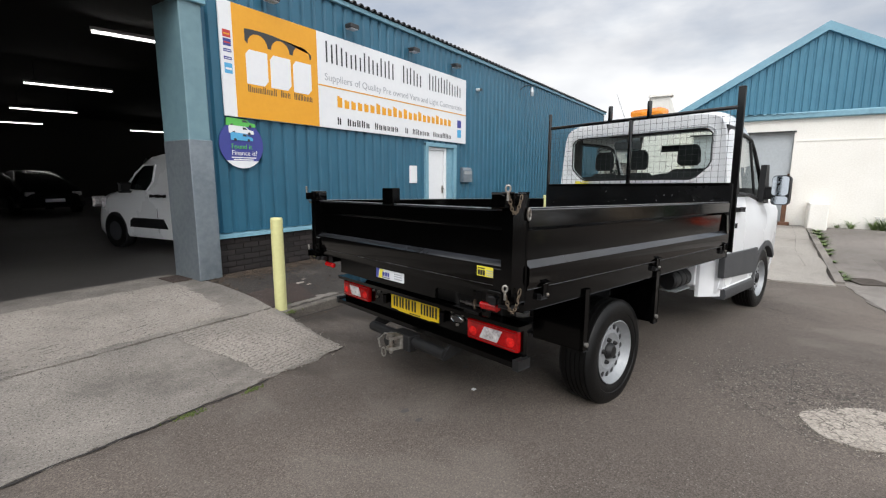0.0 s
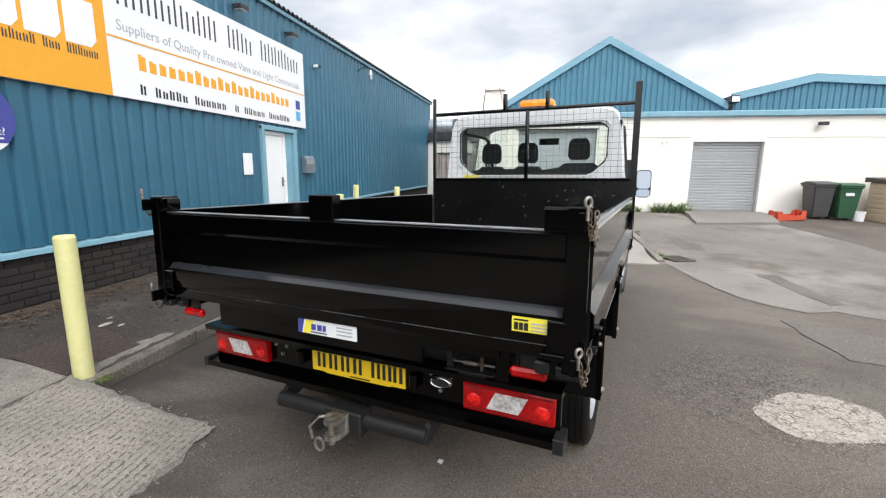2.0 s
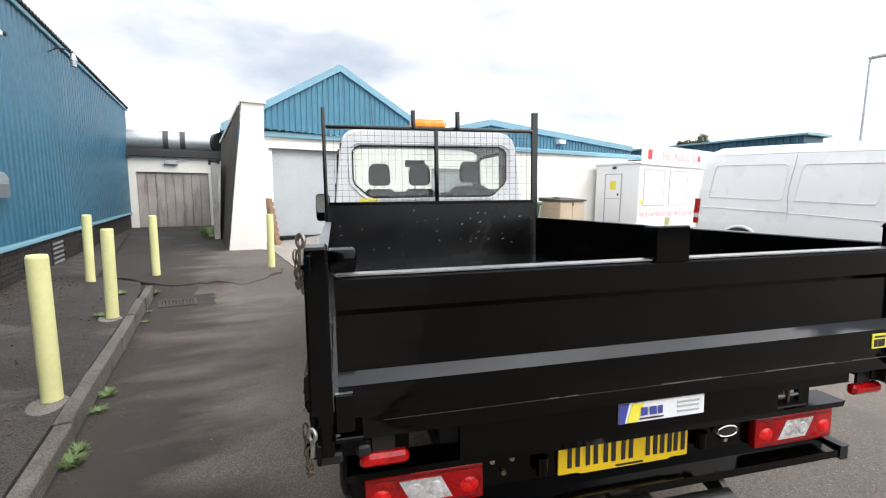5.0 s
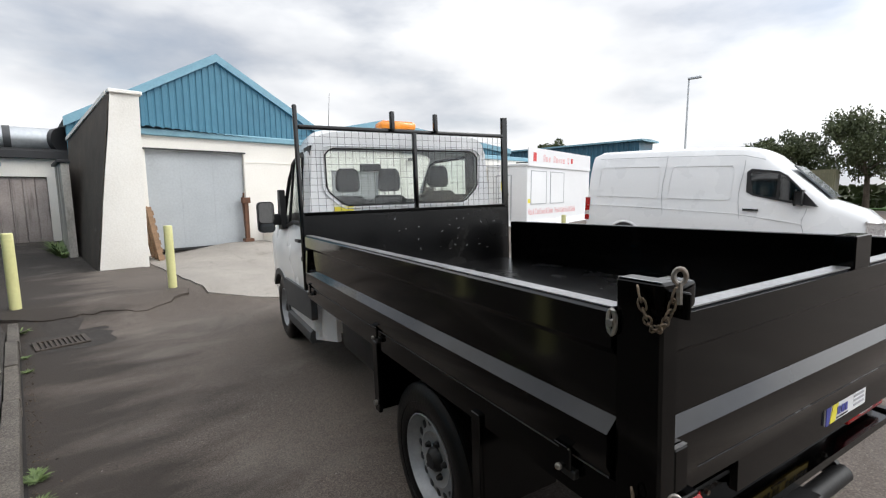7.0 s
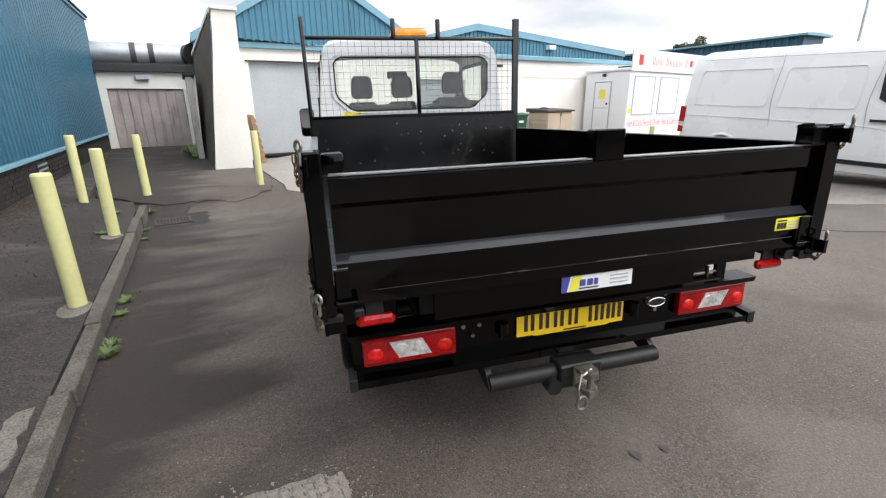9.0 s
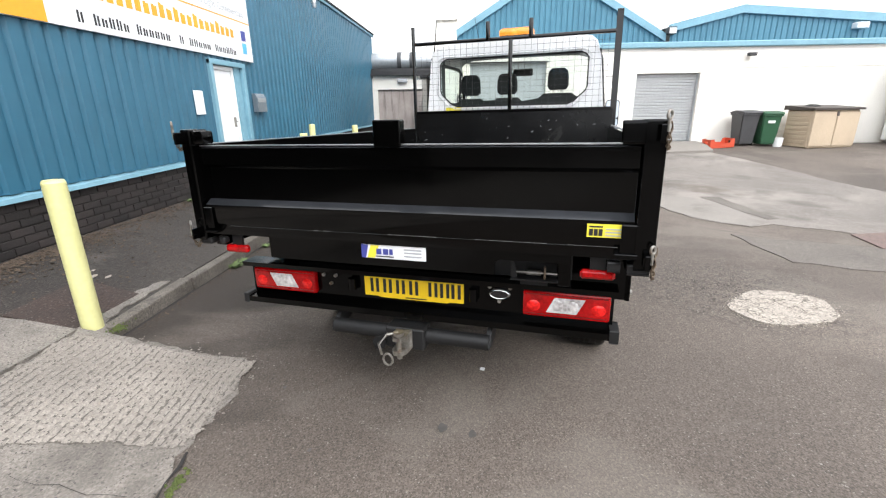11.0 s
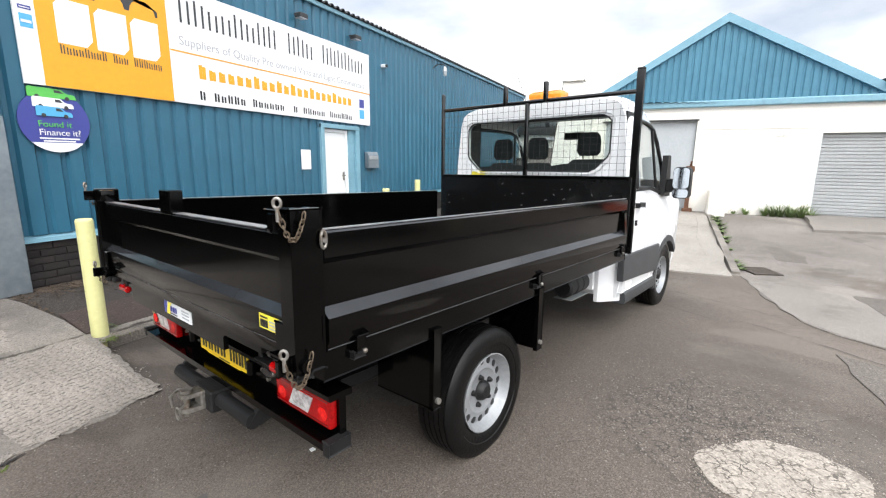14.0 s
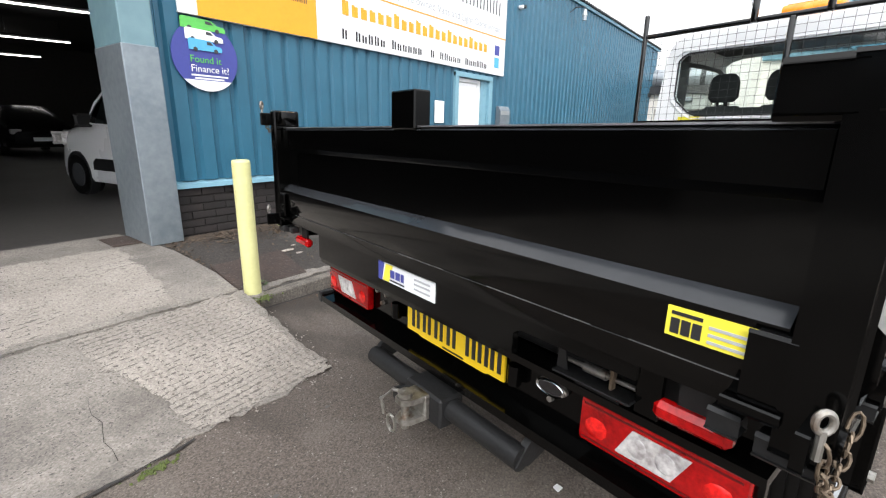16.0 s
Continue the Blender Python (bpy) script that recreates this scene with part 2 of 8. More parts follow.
    if bump:
        bp = n.new("ShaderNodeBump")
        bp.inputs["Strength"].default_value, bp.inputs["Distance"].default_value = min(bump, 1.0), 0.01
        l.new(b.outputs["Fac"], bp.inputs["Height"]), l.new(bp.outputs[0], p.inputs["Normal"])
    MATS[name] = m
    return m


def glass(name, tint, gloss=0.04):
    m = bpy.data.materials.new(name)
    m.use_nodes = True
    n, l = m.node_tree.nodes, m.node_tree.links
    n.remove(n["Principled BSDF"])
    t, g, mx, f, pw = n.new("ShaderNodeBsdfTransparent"), n.new("ShaderNodeBsdfGlossy"), n.new("ShaderNodeMixShader"), n.new("ShaderNodeLayerWeight"), n.new("ShaderNodeMath")
    t.inputs[0].default_value = (*tint, 1)
    g.inputs["Roughness"].default_value = gloss
    f.inputs["Blend"].default_value = 0.5
    pw.operation, pw.inputs[1].default_value = "POWER", 5.0
    sc = n.new("ShaderNodeMath")
    sc.operation, sc.inputs[1].default_value, sc.inputs[2].default_value = "MULTIPLY_ADD", 0.9, 0.085
    l.new(f.outputs["Facing"], pw.inputs[0]), l.new(pw.outputs[0], sc.inputs[0]), l.new(sc.outputs[0], mx.inputs[0])
    l.new(t.outputs[0], mx.inputs[1]), l.new(g.outputs[0], mx.inputs[2])
    l.new(mx.outputs[0], n["Material Output"].inputs["Surface"])
    return m


def glow(name, colour, strength):
    m = bpy.data.materials.new(name)
    m.use_nodes = True
    p = m.node_tree.nodes["Principled BSDF"]
    p.inputs["Base Color"].default_value = (*colour, 1)
    p.inputs["Emission Color"].default_value, p.inputs["Emission Strength"].default_value = (*colour, 1), strength
    return m


TONGUE = material("smooth_pale_concrete", (0.225, 0.205, 0.184), (0.160, 0.143, 0.127), 0.85, big=0.9, fine=90, bump=0.4, speck=(150, 0.25, (0.34, 0.32, 0.30), 0.02), stain=(1.6, 0.58, (0.115, 0.099, 0.086)))
MADEGOOD = material("made_good_asphalt", (0.150, 0.132, 0.116), (0.092, 0.079, 0.069), 0.88, big=1.4, fine=100, bump=0.6, speck=(140, 0.34, (0.24, 0.22, 0.20), 0.02))
ASPHALT = material("asphalt", (0.140, 0.115, 0.097), (0.066, 0.053, 0.044), 0.87, big=0.5, fine=110, bump=0.5, speck=(165, 0.40, (0.20, 0.18, 0.16), 0.010), stain=(0.7, 0.57, (0.066, 0.053, 0.044)), craze=(24, 0.13, (0.050, 0.043, 0.037), (3.66, -0.10, 0.0), 0.85), wear=(1.0, 0.535, (0.185, 0.162, 0.140), 0.32), gutter=(4.85, 5.7, (0.026, 0.0195, 0.015)))
OLDTAR = material("pale_worn_asphalt", (0.205, 0.183, 0.164), (0.118, 0.103, 0.091), 0.88, big=0.7, fine=100, bump=0.6, speck=(150, 0.36, (0.36, 0.34, 0.32), 0.03), stain=(1.2, 0.53, (0.090, 0.078, 0.069)), craze=(22, 0.05, (0.062, 0.055, 0.050), (4.4, -1.7, 0.0), 1.3), wear=(0.55, 0.53, (0.27, 0.245, 0.218), 0.6), silt=((8.65, -2.15, 0.0), (0.55, 1.0), (0.105, 0.084, 0.068)))
CONCRETE = material("worn_concrete", (0.2635, 0.2363, 0.2082), (0.1318, 0.1173, 0.1037), 0.9, big=1.6, fine=85, bump=0.7, speck=(130, 0.22, (0.085, 0.0765, 0.068), 0.04), stain=(1.1, 0.50, (0.08925, 0.0782, 0.068)))
SLAB = material("pale_concrete", (0.3375, 0.3105, 0.2767), (0.2295, 0.2093, 0.1856), 0.87, big=1.0, fine=60, bump=0.6, speck=(90, 0.2, (0.1688, 0.1485, 0.135), 0.03), stain=(1.5, 0.58, (0.1688, 0.1519, 0.1316)))
WHITEPATCH = material("white_cement", (0.40, 0.355, 0.308), (0.28, 0.246, 0.211), 0.9, big=5, fine=60, bump=0.8, speck=(95, 0.24, (0.19, 0.165, 0.14), 0.06), stain=(5.0, 0.53, (0.185, 0.162, 0.138)), craze=(13, 0.07, (0.10, 0.087, 0.074)))
PAVE = material("pavement_asphalt", (0.050, 0.0425, 0.037), (0.022, 0.018, 0.0155), 0.92, big=1.2, fine=70, bump=1.0, speck=(130, 0.4, (0.07953, 0.07019, 0.06081), 0.03), stain=(2.2, 0.57, (0.01309, 0.0103, 0.008425)), wear=(1.7, 0.54, (0.110, 0.097, 0.085), 0.5))
KERB = material("kerb_concrete", (0.150, 0.132, 0.114), (0.070, 0.060, 0.051), 0.9, big=3, fine=70, bump=0.8, vary=0.12, speck=(140, 0.3, (0.1374, 0.1246, 0.1119), 0.03), stain=(4, 0.56, (0.03306, 0.02899, 0.02543)))
TEAL = material("teal_cladding", (0.028, 0.124, 0.196), (0.022, 0.105, 0.168), 0.42, big=0.7, fine=3, spec=0.5, stain=(1.0, 0.62, (0.050, 0.165, 0.235), (2.0, 2.0, 0.25)))
# paler teal for the far gables, with distance haze put into the colour
HAZETEAL = material("hazy_teal", (0.066, 0.205, 0.285), (0.052, 0.172, 0.245), 0.5, big=0.7, fine=3, spec=0.5, stain=(1.0, 0.62, (0.070, 0.19, 0.25), (2.0, 2.0, 0.25)))
TEALTRIM = material("pale_teal_flashing", (0.20, 0.375, 0.46), (0.155, 0.31, 0.39), 0.45, big=2, fine=15, stain=(2.5, 0.6, (0.12, 0.21, 0.26)))
STEELGREY = material("galvanised_guard", (0.30, 0.34, 0.37), (0.21, 0.245, 0.275), 0.38, 0.55, big=2.2, fine=18, stain=(3.0, 0.60, (0.14, 0.16, 0.18), (1, 1, 0.3)))
PILLARTEAL = material("grey_teal_column", (0.17, 0.28, 0.315), (0.13, 0.225, 0.26), 0.45, big=1.8, fine=12, stain=(2.5, 0.62, (0.10, 0.16, 0.18)))
BRICK = material("dark_brick", (0.026, 0.0195, 0.0185), (0.013, 0.0105, 0.0105), 0.8, big=6, fine=70, bump=0.5, vary=0.35)
MORTAR = material("dark_mortar", (0.026, 0.022, 0.020), (0.015, 0.013, 0.012), 0.9, big=4, fine=60, bump=0.4)
RENDER = material("white_render", (0.85, 0.825, 0.77), (0.76, 0.73, 0.67), 0.8, big=0.9, fine=30, bump=0.35, stain=(1.1, 0.64, (0.55, 0.51, 0.44), (1, 1, 0.5)))
STAINEDWHITE = material("damp_stained_whitewash", (0.62, 0.59, 0.53), (0.42, 0.39, 0.34), 0.85, big=1.2, fine=30, bump=0.4, stain=(2.2, 0.50, (0.12, 0.11, 0.075), (1, 1, 0.35)))
SHADEDRENDER = material("stained_shaded_render", (0.105, 0.086, 0.070), (0.050, 0.040, 0.032), 0.9, big=2.2, fine=45, bump=0.8, stain=(4.0, 0.64, (0.22, 0.20, 0.175)))
WHITE = material("white_panel", (0.80, 0.81, 0.82), (0.76, 0.77, 0.78), 0.4, big=1, fine=20)
DOORWHITE = material("white_upvc_door", (0.82, 0.83, 0.84), (0.77, 0.78, 0.79), 0.35, big=1, fine=20)
YELLOWPOST = material("pale_yellow_paint", (0.70, 0.68, 0.33), (0.62, 0.60, 0.28), 0.45, big=3, fine=30, bump=0.1, stain=(6, 0.63, (0.46, 0.43, 0.24)))
GREYDOOR = material("grey_painted_door", (0.42, 0.45, 0.47), (0.36, 0.385, 0.405), 0.5, big=1.5, fine=20, stain=(1.8, 0.62, (0.26, 0.28, 0.29), (1, 1, 0.5)))
SHUTTER = material("grey_shutter_slats", (0.40, 0.41, 0.415), (0.33, 0.34, 0.345), 0.5, 0.2, big=1.2, fine=20)
GARAGE = material("weathered_door_panels", (0.44, 0.385, 0.36), (0.31, 0.265, 0.245), 0.7, big=2, fine=30, stain=(4.5, 0.54, (0.11, 0.085, 0.075), (1, 1.4, 0.12)))
DARKTRIM = material("black_fascia", (0.03, 0.03, 0.032), (0.02, 0.02, 0.021), 0.55, big=3, fine=30)
GALV = material("galvanised_duct", (0.50, 0.52, 0.54), (0.38, 0.40, 0.42), 0.42, 0.6, big=2, fine=12, stain=(2.5, 0.6, (0.27, 0.28, 0.30)))
RUST = material("rust", (0.16, 0.075, 0.042), (0.08, 0.042, 0.028), 0.9, big=9, fine=60, bump=0.5)
BLACKPAINT = material("gloss_black_paint", (0.0013, 0.00125, 0.00125), (0.0008, 0.0008, 0.0008), 0.10, big=2, fine=25, spec=0.19, stain=(2.6, 0.68, (0.005, 0.0045, 0.0042)))
# black paint whose ledges carry the sky's sheen in their colour
SHEENBLACK = material("ledge_sheen_black_paint", (0.0011, 0.00105, 0.00105), (0.0007, 0.0007, 0.0007), 0.07, big=2, fine=25, spec=0.26, stain=(2.6, 0.68, (0.0032, 0.0029, 0.0027)), sheen=(0.30, 0.62, 0.062, (0.42, 0.45, 0.51)))
BEDBLACK = material("scuffed_black_steel", (0.0045, 0.0045, 0.0048), (0.0028, 0.0028, 0.003), 0.25, big=3, fine=40, bump=0.10, spec=0.4, stain=(6, 0.64, (0.026, 0.025, 0.024)), wear=(1.6, 0.60, (0.040, 0.039, 0.037), 0.4))
RACKPAINT = material("glossy_rack_paint", (0.0035, 0.0035, 0.0036), (0.002, 0.002, 0.002), 0.16, big=3, fine=30, spec=0.55)
BLACKPLASTIC = material("black_plastic", (0.013, 0.013, 0.0135), (0.009, 0.009, 0.0095), 0.5, big=4, fine=80, bump=0.1, spec=0.35)
CLADDING = material("dark_grey_plastic", (0.055, 0.057, 0.06), (0.042, 0.044, 0.047), 0.55, big=4, fine=90, bump=0.15)
RUBBER = material("tyre_rubber", (0.0042, 0.0042, 0.0042), (0.0026, 0.0026, 0.0026), 0.42, big=5, fine=60, bump=0.2, spec=0.24, stain=(6, 0.64, (0.013, 0.012, 0.011)))
RIMSILVER = material("silver_wheel_paint", (0.33, 0.34, 0.35), (0.25, 0.26, 0.27), 0.42, 0.3, big=6, fine=40)
BRIGHT = material("polished_chrome", (0.75, 0.75, 0.74), (0.6, 0.6, 0.6), 0.12, 1.0, big=12, fine=60)
CHROME = material("dull_zinc", (0.40, 0.385, 0.355), (0.21, 0.195, 0.175), 0.42, 0.8, big=12, fine=60, stain=(22, 0.54, (0.16, 0.10, 0.06)))
WORNEDGE = material("worn_bare_edge", (0.42, 0.42, 0.43), (0.22, 0.22, 0.23), 0.34, 0.75, big=9, fine=70)
TRUCKWHITE = material("white_vehicle_paint", (0.80, 0.81, 0.82), (0.775, 0.785, 0.80), 0.28, big=1, fine=20, coat=0.5)
REDLENS = material("red_lens", (0.46, 0.004, 0.005), (0.20, 0.0015, 0.002), 0.12, big=14, fine=90, spec=0.3, coat=0.2)
REDDARK = material("dark_red_shading", (0.16, 0.002, 0.003), (0.09, 0.001, 0.002), 0.3, big=20, fine=90)
REDGLINT = material("red_glow_spot_paint", (0.90, 0.020, 0.016), (0.45, 0.005, 0.005), 0.22, big=32, fine=120, spec=0.4)
CLEARLENS = material("clear_lens", (0.88, 0.86, 0.85), (0.40, 0.37, 0.37), 0.14, 0.3, big=24, fine=80, coat=0.4)
AMBER = material("amber_lens", (0.86, 0.30, 0.03), (0.70, 0.22, 0.02), 0.25, big=8, fine=50, coat=0.4)
PLATEYELLOW = material("yellow_reflective_plate", (0.86, 0.58, 0.015), (0.80, 0.53, 0.012), 0.35, big=6, fine=60)
STICKERYELLOW = material("yellow_sticker", (0.82, 0.72, 0.06), (0.74, 0.64, 0.05), 0.4, big=8, fine=60)
INK = material("black_ink", (0.018, 0.018, 0.02), (0.013, 0.013, 0.015), 0.5)
DARKGREY = material("dark_grey_print", (0.045, 0.047, 0.052), (0.036, 0.038, 0.042), 0.5)
ORANGE = material("orange_print", (0.80, 0.37, 0.02), (0.76, 0.34, 0.016), 0.42, big=1, fine=20)
SIGNWHITE = material("white_sign_face", (0.80, 0.80, 0.81), (0.76, 0.76, 0.775), 0.4, big=1, fine=15)
BLUE = material("dark_blue_print", (0.055, 0.065, 0.30), (0.045, 0.055, 0.26), 0.42)
LIGHTBLUE = material("light_blue_print", (0.10, 0.42, 0.70), (0.08, 0.36, 0.62), 0.42)
GREENPRINT = material("green_print", (0.12, 0.52, 0.10), (0.09, 0.44, 0.08), 0.42)
REDPRINT = material("red_print", (0.62, 0.05, 0.05), (0.52, 0.04, 0.04), 0.45)
PALERED = material("faded_red_print", (0.72, 0.25, 0.25), (0.66, 0.22, 0.22), 0.5)
PALEGREY = material("pale_grey_print", (0.42, 0.43, 0.45), (0.36, 0.37, 0.39), 0.5)
GRATEIRON = material("grate_iron", (0.075, 0.058, 0.046), (0.035, 0.028, 0.023), 0.8, big=9, fine=60, bump=0.4)
RIDGED = material("raked_concrete", (0.3031, 0.2706, 0.2381), (0.1948, 0.1732, 0.1515), 0.9, big=2.0, fine=110, bump=0.6, speck=(150, 0.18, (0.09381, 0.08298, 0.07216), 0.03), stain=(2.4, 0.62, (0.1371, 0.1212, 0.1054)))
GROOVE = material("shaded_dirty_groove", (0.136, 0.121, 0.1054), (0.08496, 0.0748, 0.06528), 0.95, big=3.0, fine=110, bump=0.4)
# opaque pale base that paints the sky's reflection on a windscreen
SCREENGLASS = material("sky_reflection_glass", (0.20, 0.22, 0.235), (0.15, 0.165, 0.18), 0.08, spec=0.6)
CHAINRUST = material("rusty_chain", (0.20, 0.155, 0.11), (0.10, 0.072, 0.05), 0.5, 0.6, big=30, fine=90)
SEATCLOTH = material("dark_seat_cloth", (0.022, 0.022, 0.024), (0.014, 0.014, 0.016), 0.9, big=8, fine=150, bump=0.3)
WIRE = material("grey_wire", (0.045, 0.047, 0.050), (0.028, 0.029, 0.031), 0.45, 0.4)
MOSS = material("kerb_moss", (0.085, 0.105, 0.025), (0.05, 0.07, 0.018), 0.9, big=12, fine=90, bump=0.6)
DARKGLASS = glass("tinted_cab_glass", (0.80, 0.87, 0.84))
CLEARGLASS = glass("windscreen_glass", (0.975, 0.985, 0.98))
SIDEGLASS = glass("side_window_glass", (0.84, 0.89, 0.87))
PRIVACY = glass("dark_vehicle_glass", (0.10, 0.115, 0.115))
BINGREY = material("dark_grey_bin_plastic", (0.055, 0.055, 0.058), (0.04, 0.04, 0.043), 0.5, big=4, fine=50)
BINGREEN = material("green_bin_plastic", (0.018, 0.085, 0.038), (0.014, 0.068, 0.03), 0.5, big=4, fine=50)
CHESTBEIGE = material("beige_chest_plastic", (0.50, 0.40, 0.29), (0.43, 0.34, 0.245), 0.6, big=2, fine=30)
CHESTBROWN = material("brown_lid_plastic", (0.055, 0.042, 0.036), (0.038, 0.029, 0.025), 0.55, big=3, fine=40)
CRATERED = material("red_plastic_crate", (0.55, 0.075, 0.03), (0.45, 0.055, 0.022), 0.5, big=5, fine=50)
WOOD = material("weathered_pallet_wood", (0.36, 0.23, 0.14), (0.22, 0.135, 0.08), 0.8, big=3, fine=40, bump=0.4, stretch=(1, 1, 4))
LEAF = material("weed_leaves", (0.155, 0.215, 0.070), (0.085, 0.135, 0.042), 0.6, big=8, fine=40, vary=0.2)
TREELEAF = material("tree_leaves", (0.080, 0.098, 0.036), (0.038, 0.054, 0.019), 0.6, big=0.7, fine=3)
DRYLEAF = material("dry_leaf_litter", (0.115, 0.083, 0.058), (0.030, 0.022, 0.017), 0.9, big=14, fine=60)
BARK = material("bark", (0.16, 0.13, 0.10), (0.09, 0.07, 0.055), 0.9, big=3, fine=25, bump=0.6)
GRASS = material("mown_grass", (0.085, 0.17, 0.035), (0.05, 0.11, 0.025), 0.9, big=0.8, fine=12, bump=0.4)
# base colours lowered to near black, putting the unlit warehouse's gloom in them
INTERIOR = material("near_black_interior", (0.033, 0.0297, 0.02574), (0.01815, 0.0165, 0.01485), 0.85, big=0.6, fine=10)
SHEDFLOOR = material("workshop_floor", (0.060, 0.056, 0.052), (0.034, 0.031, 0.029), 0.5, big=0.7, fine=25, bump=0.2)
CARBLACK = material("black_car_paint", (0.012, 0.012, 0.014), (0.009, 0.009, 0.011), 0.18, coat=0.6)
CONTAINER = material("khaki_container", (0.17, 0.165, 0.10), (0.12, 0.115, 0.07), 0.6, big=1, fine=15)
COVERRED = material("rusty_cover_plate", (0.165, 0.112, 0.098), (0.110, 0.078, 0.069), 0.85, big=4, fine=70, bump=0.5, speck=(120, 0.3, (0.2, 0.17, 0.15), 0.03))
MANHOLE = material("dark_cover_plate", (0.062, 0.040, 0.032), (0.036, 0.025, 0.021), 0.85, big=4, fine=70, bump=0.5, speck=(120, 0.3, (0.11, 0.095, 0.085), 0.03))
TUBE = glow("fluorescent_tube", (1.0, 0.97, 0.92), 4.0)
MIRROR = material("mirror_glass", (0.40, 0.43, 0.46), (0.38, 0.41, 0.44), 0.05, 1.0)
MIRROR.node_tree.nodes["Principled BSDF"].inputs["Roughness"].default_value = 0.02

# ---- mesh helpers ----


def finish(name, bm, mat, parent=None, label="", angle=35):
    bmesh.ops.remove_doubles(bm, verts=bm.verts, dist=1e-6)
    bmesh.ops.recalc_face_normals(bm, faces=bm.faces)
    me = bpy.data.meshes.new(name)
    for f in bm.faces:
        f.smooth = True
    bm.to_mesh(me)
    bm.free()
    me.set_sharp_from_angle(angle=radians(angle))
    for m in (mat if isinstance(mat, (list, tuple)) else [mat]):
        me.materials.append(m)
    ob = new(name, me)
    if parent is not None:
        ob.parent = parent
    if label:
        ob["label"] = label
    return ob


def part(name, bm, mat, parent, label=""):
    return finish(name, bm, mat, parent, label)


def structure(name, bm, mat, label, category="structure"):
    return tagged(finish(name, bm, mat), label, category, kind="structure")


def thing(name, m, label, category, group=""):
    ob = new(name)
    ob.empty_display_size = 0.2
    ob.matrix_world = m
    return tagged(ob, label, category, group)


def box(bm, x0, x1, y0, y1, z0, z1, bevel=0.0, m=None, seg=1):
    r = bmesh.ops.create_cube(bm, size=1.0)
    vs = r["verts"]
    for v in vs:
        v.co = Vector(((x0 + x1) / 2 + v.co.x * (x1 - x0), (y0 + y1) / 2 + v.co.y * (y1 - y0), (z0 + z1) / 2 + v.co.z * (z1 - z0)))
    if bevel:
        es = list({e for v in vs for e in v.link_edges})
        r = bmesh.ops.bevel(bm, geom=es, offset=bevel, segments=seg, affect="EDGES", profile=0.5)
        vs = list({v for f in r["faces"] for v in f.verts} | {v for v in vs if v.is_valid})
    if m is not None:
        bmesh.ops.transform(bm, matrix=m, verts=vs)
    return vs


def boxm(*args, **kw):
    bm = bmesh.new()
    box(bm, *args, **kw)
    return bm


def prism(bm, pts, axis, a, b):
    """Extrudes a 2D outline along an axis from a to b. Outline order: x: (y,z), y: (x,z), z: (x,y)."""
    def at(p, h):
        return {"x": (h, p[0], p[1]), "y": (p[0], h, p[1]), "z": (p[0], p[1], h)}[axis]
    lo, hi = [bm.verts.new(at(p, a)) for p in pts], [bm.verts.new(at(p, b)) for p in pts]
    n = len(pts)
    bm.faces.new(lo), bm.faces.new(hi[::-1])
    for i in range(n):
        bm.faces.new((lo[i], lo[(i + 1) % n], hi[(i + 1) % n], hi[i]))
    return lo + hi


def cyl(bm, p0, p1, r, seg=16, r2=None, caps=True):
    p0, p1 = Vector(p0), Vector(p1)
    d = p1 - p0
    q = d.to_track_quat("Z", "Y").to_matrix()
    r2 = r if r2 is None else r2
    lo, hi = [], []
    for i in range(seg):
        c, s = math.cos(2 * math.pi * i / seg), math.sin(2 * math.pi * i / seg)
        lo.append(bm.verts.new(p0 + q @ Vector((c * r, s * r, 0))))
        hi.append(bm.verts.new(p1 + q @ Vector((c * r2, s * r2, 0))))
    for i in range(seg):
        bm.faces.new((lo[i], lo[(i + 1) % seg], hi[(i + 1) % seg], hi[i]))
    if caps:
        bm.faces.new(lo[::-1]), bm.faces.new(hi)
    return lo + hi


def cylm(p0, p1, r, seg=16, r2=None):
    bm = bmesh.new()
    cyl(bm, p0, p1, r, seg, r2)
    return bm


def lathe(bm, prof, seg, centre=(0, 0, 0), axis="y"):
    """Turns an outline of (along, radius) round an axis."""
    rings = []
    for a, r in prof:
        ring = []
        for i in range(seg):
            c, s = math.cos(2 * math.pi * i / seg) * r, math.sin(2 * math.pi * i / seg) * r
            co = {"x": (a, c, s), "y": (c, a, s), "z": (c, s, a)}[axis]
            ring.append(bm.verts.new(Vector(co) + Vector(centre)))
        rings.append(ring)
    for p, q in zip(rings, rings[1:]):
        for i in range(seg):
            bm.faces.new((p[i], p[(i + 1) % seg], q[(i + 1) % seg], q[i]))
    return rings


def tube(bm, pts, r, seg=8, closed=False):
    pts = [Vector(p) for p in pts]
    rings, n = [], len(pts)
    for i, p in enumerate(pts):
        a = pts[(i - 1) % n] if closed or i else p
        b = pts[(i + 1) % n] if closed or i < n - 1 else p
        q = (b - a).to_track_quat("Z", "Y").to_matrix()
        rings.append([bm.verts.new(p + q @ Vector((math.cos(2 * math.pi * k / seg) * r, math.sin(2 * math.pi * k / seg) * r, 0))) for k in range(seg)])
    for i in range(n if closed else n - 1):
        p, q = rings[i], rings[(i + 1) % n]
        best = min(range(seg), key=lambda s: (p[0].co - q[s].co).length)
        for k in range(seg):
            bm.faces.new((p[k], p[(k + 1) % seg], q[(k + 1 + best) % seg], q[(k + best) % seg]))
    if not closed:
        bm.faces.new(rings[0][::-1]), bm.faces.new(rings[-1])


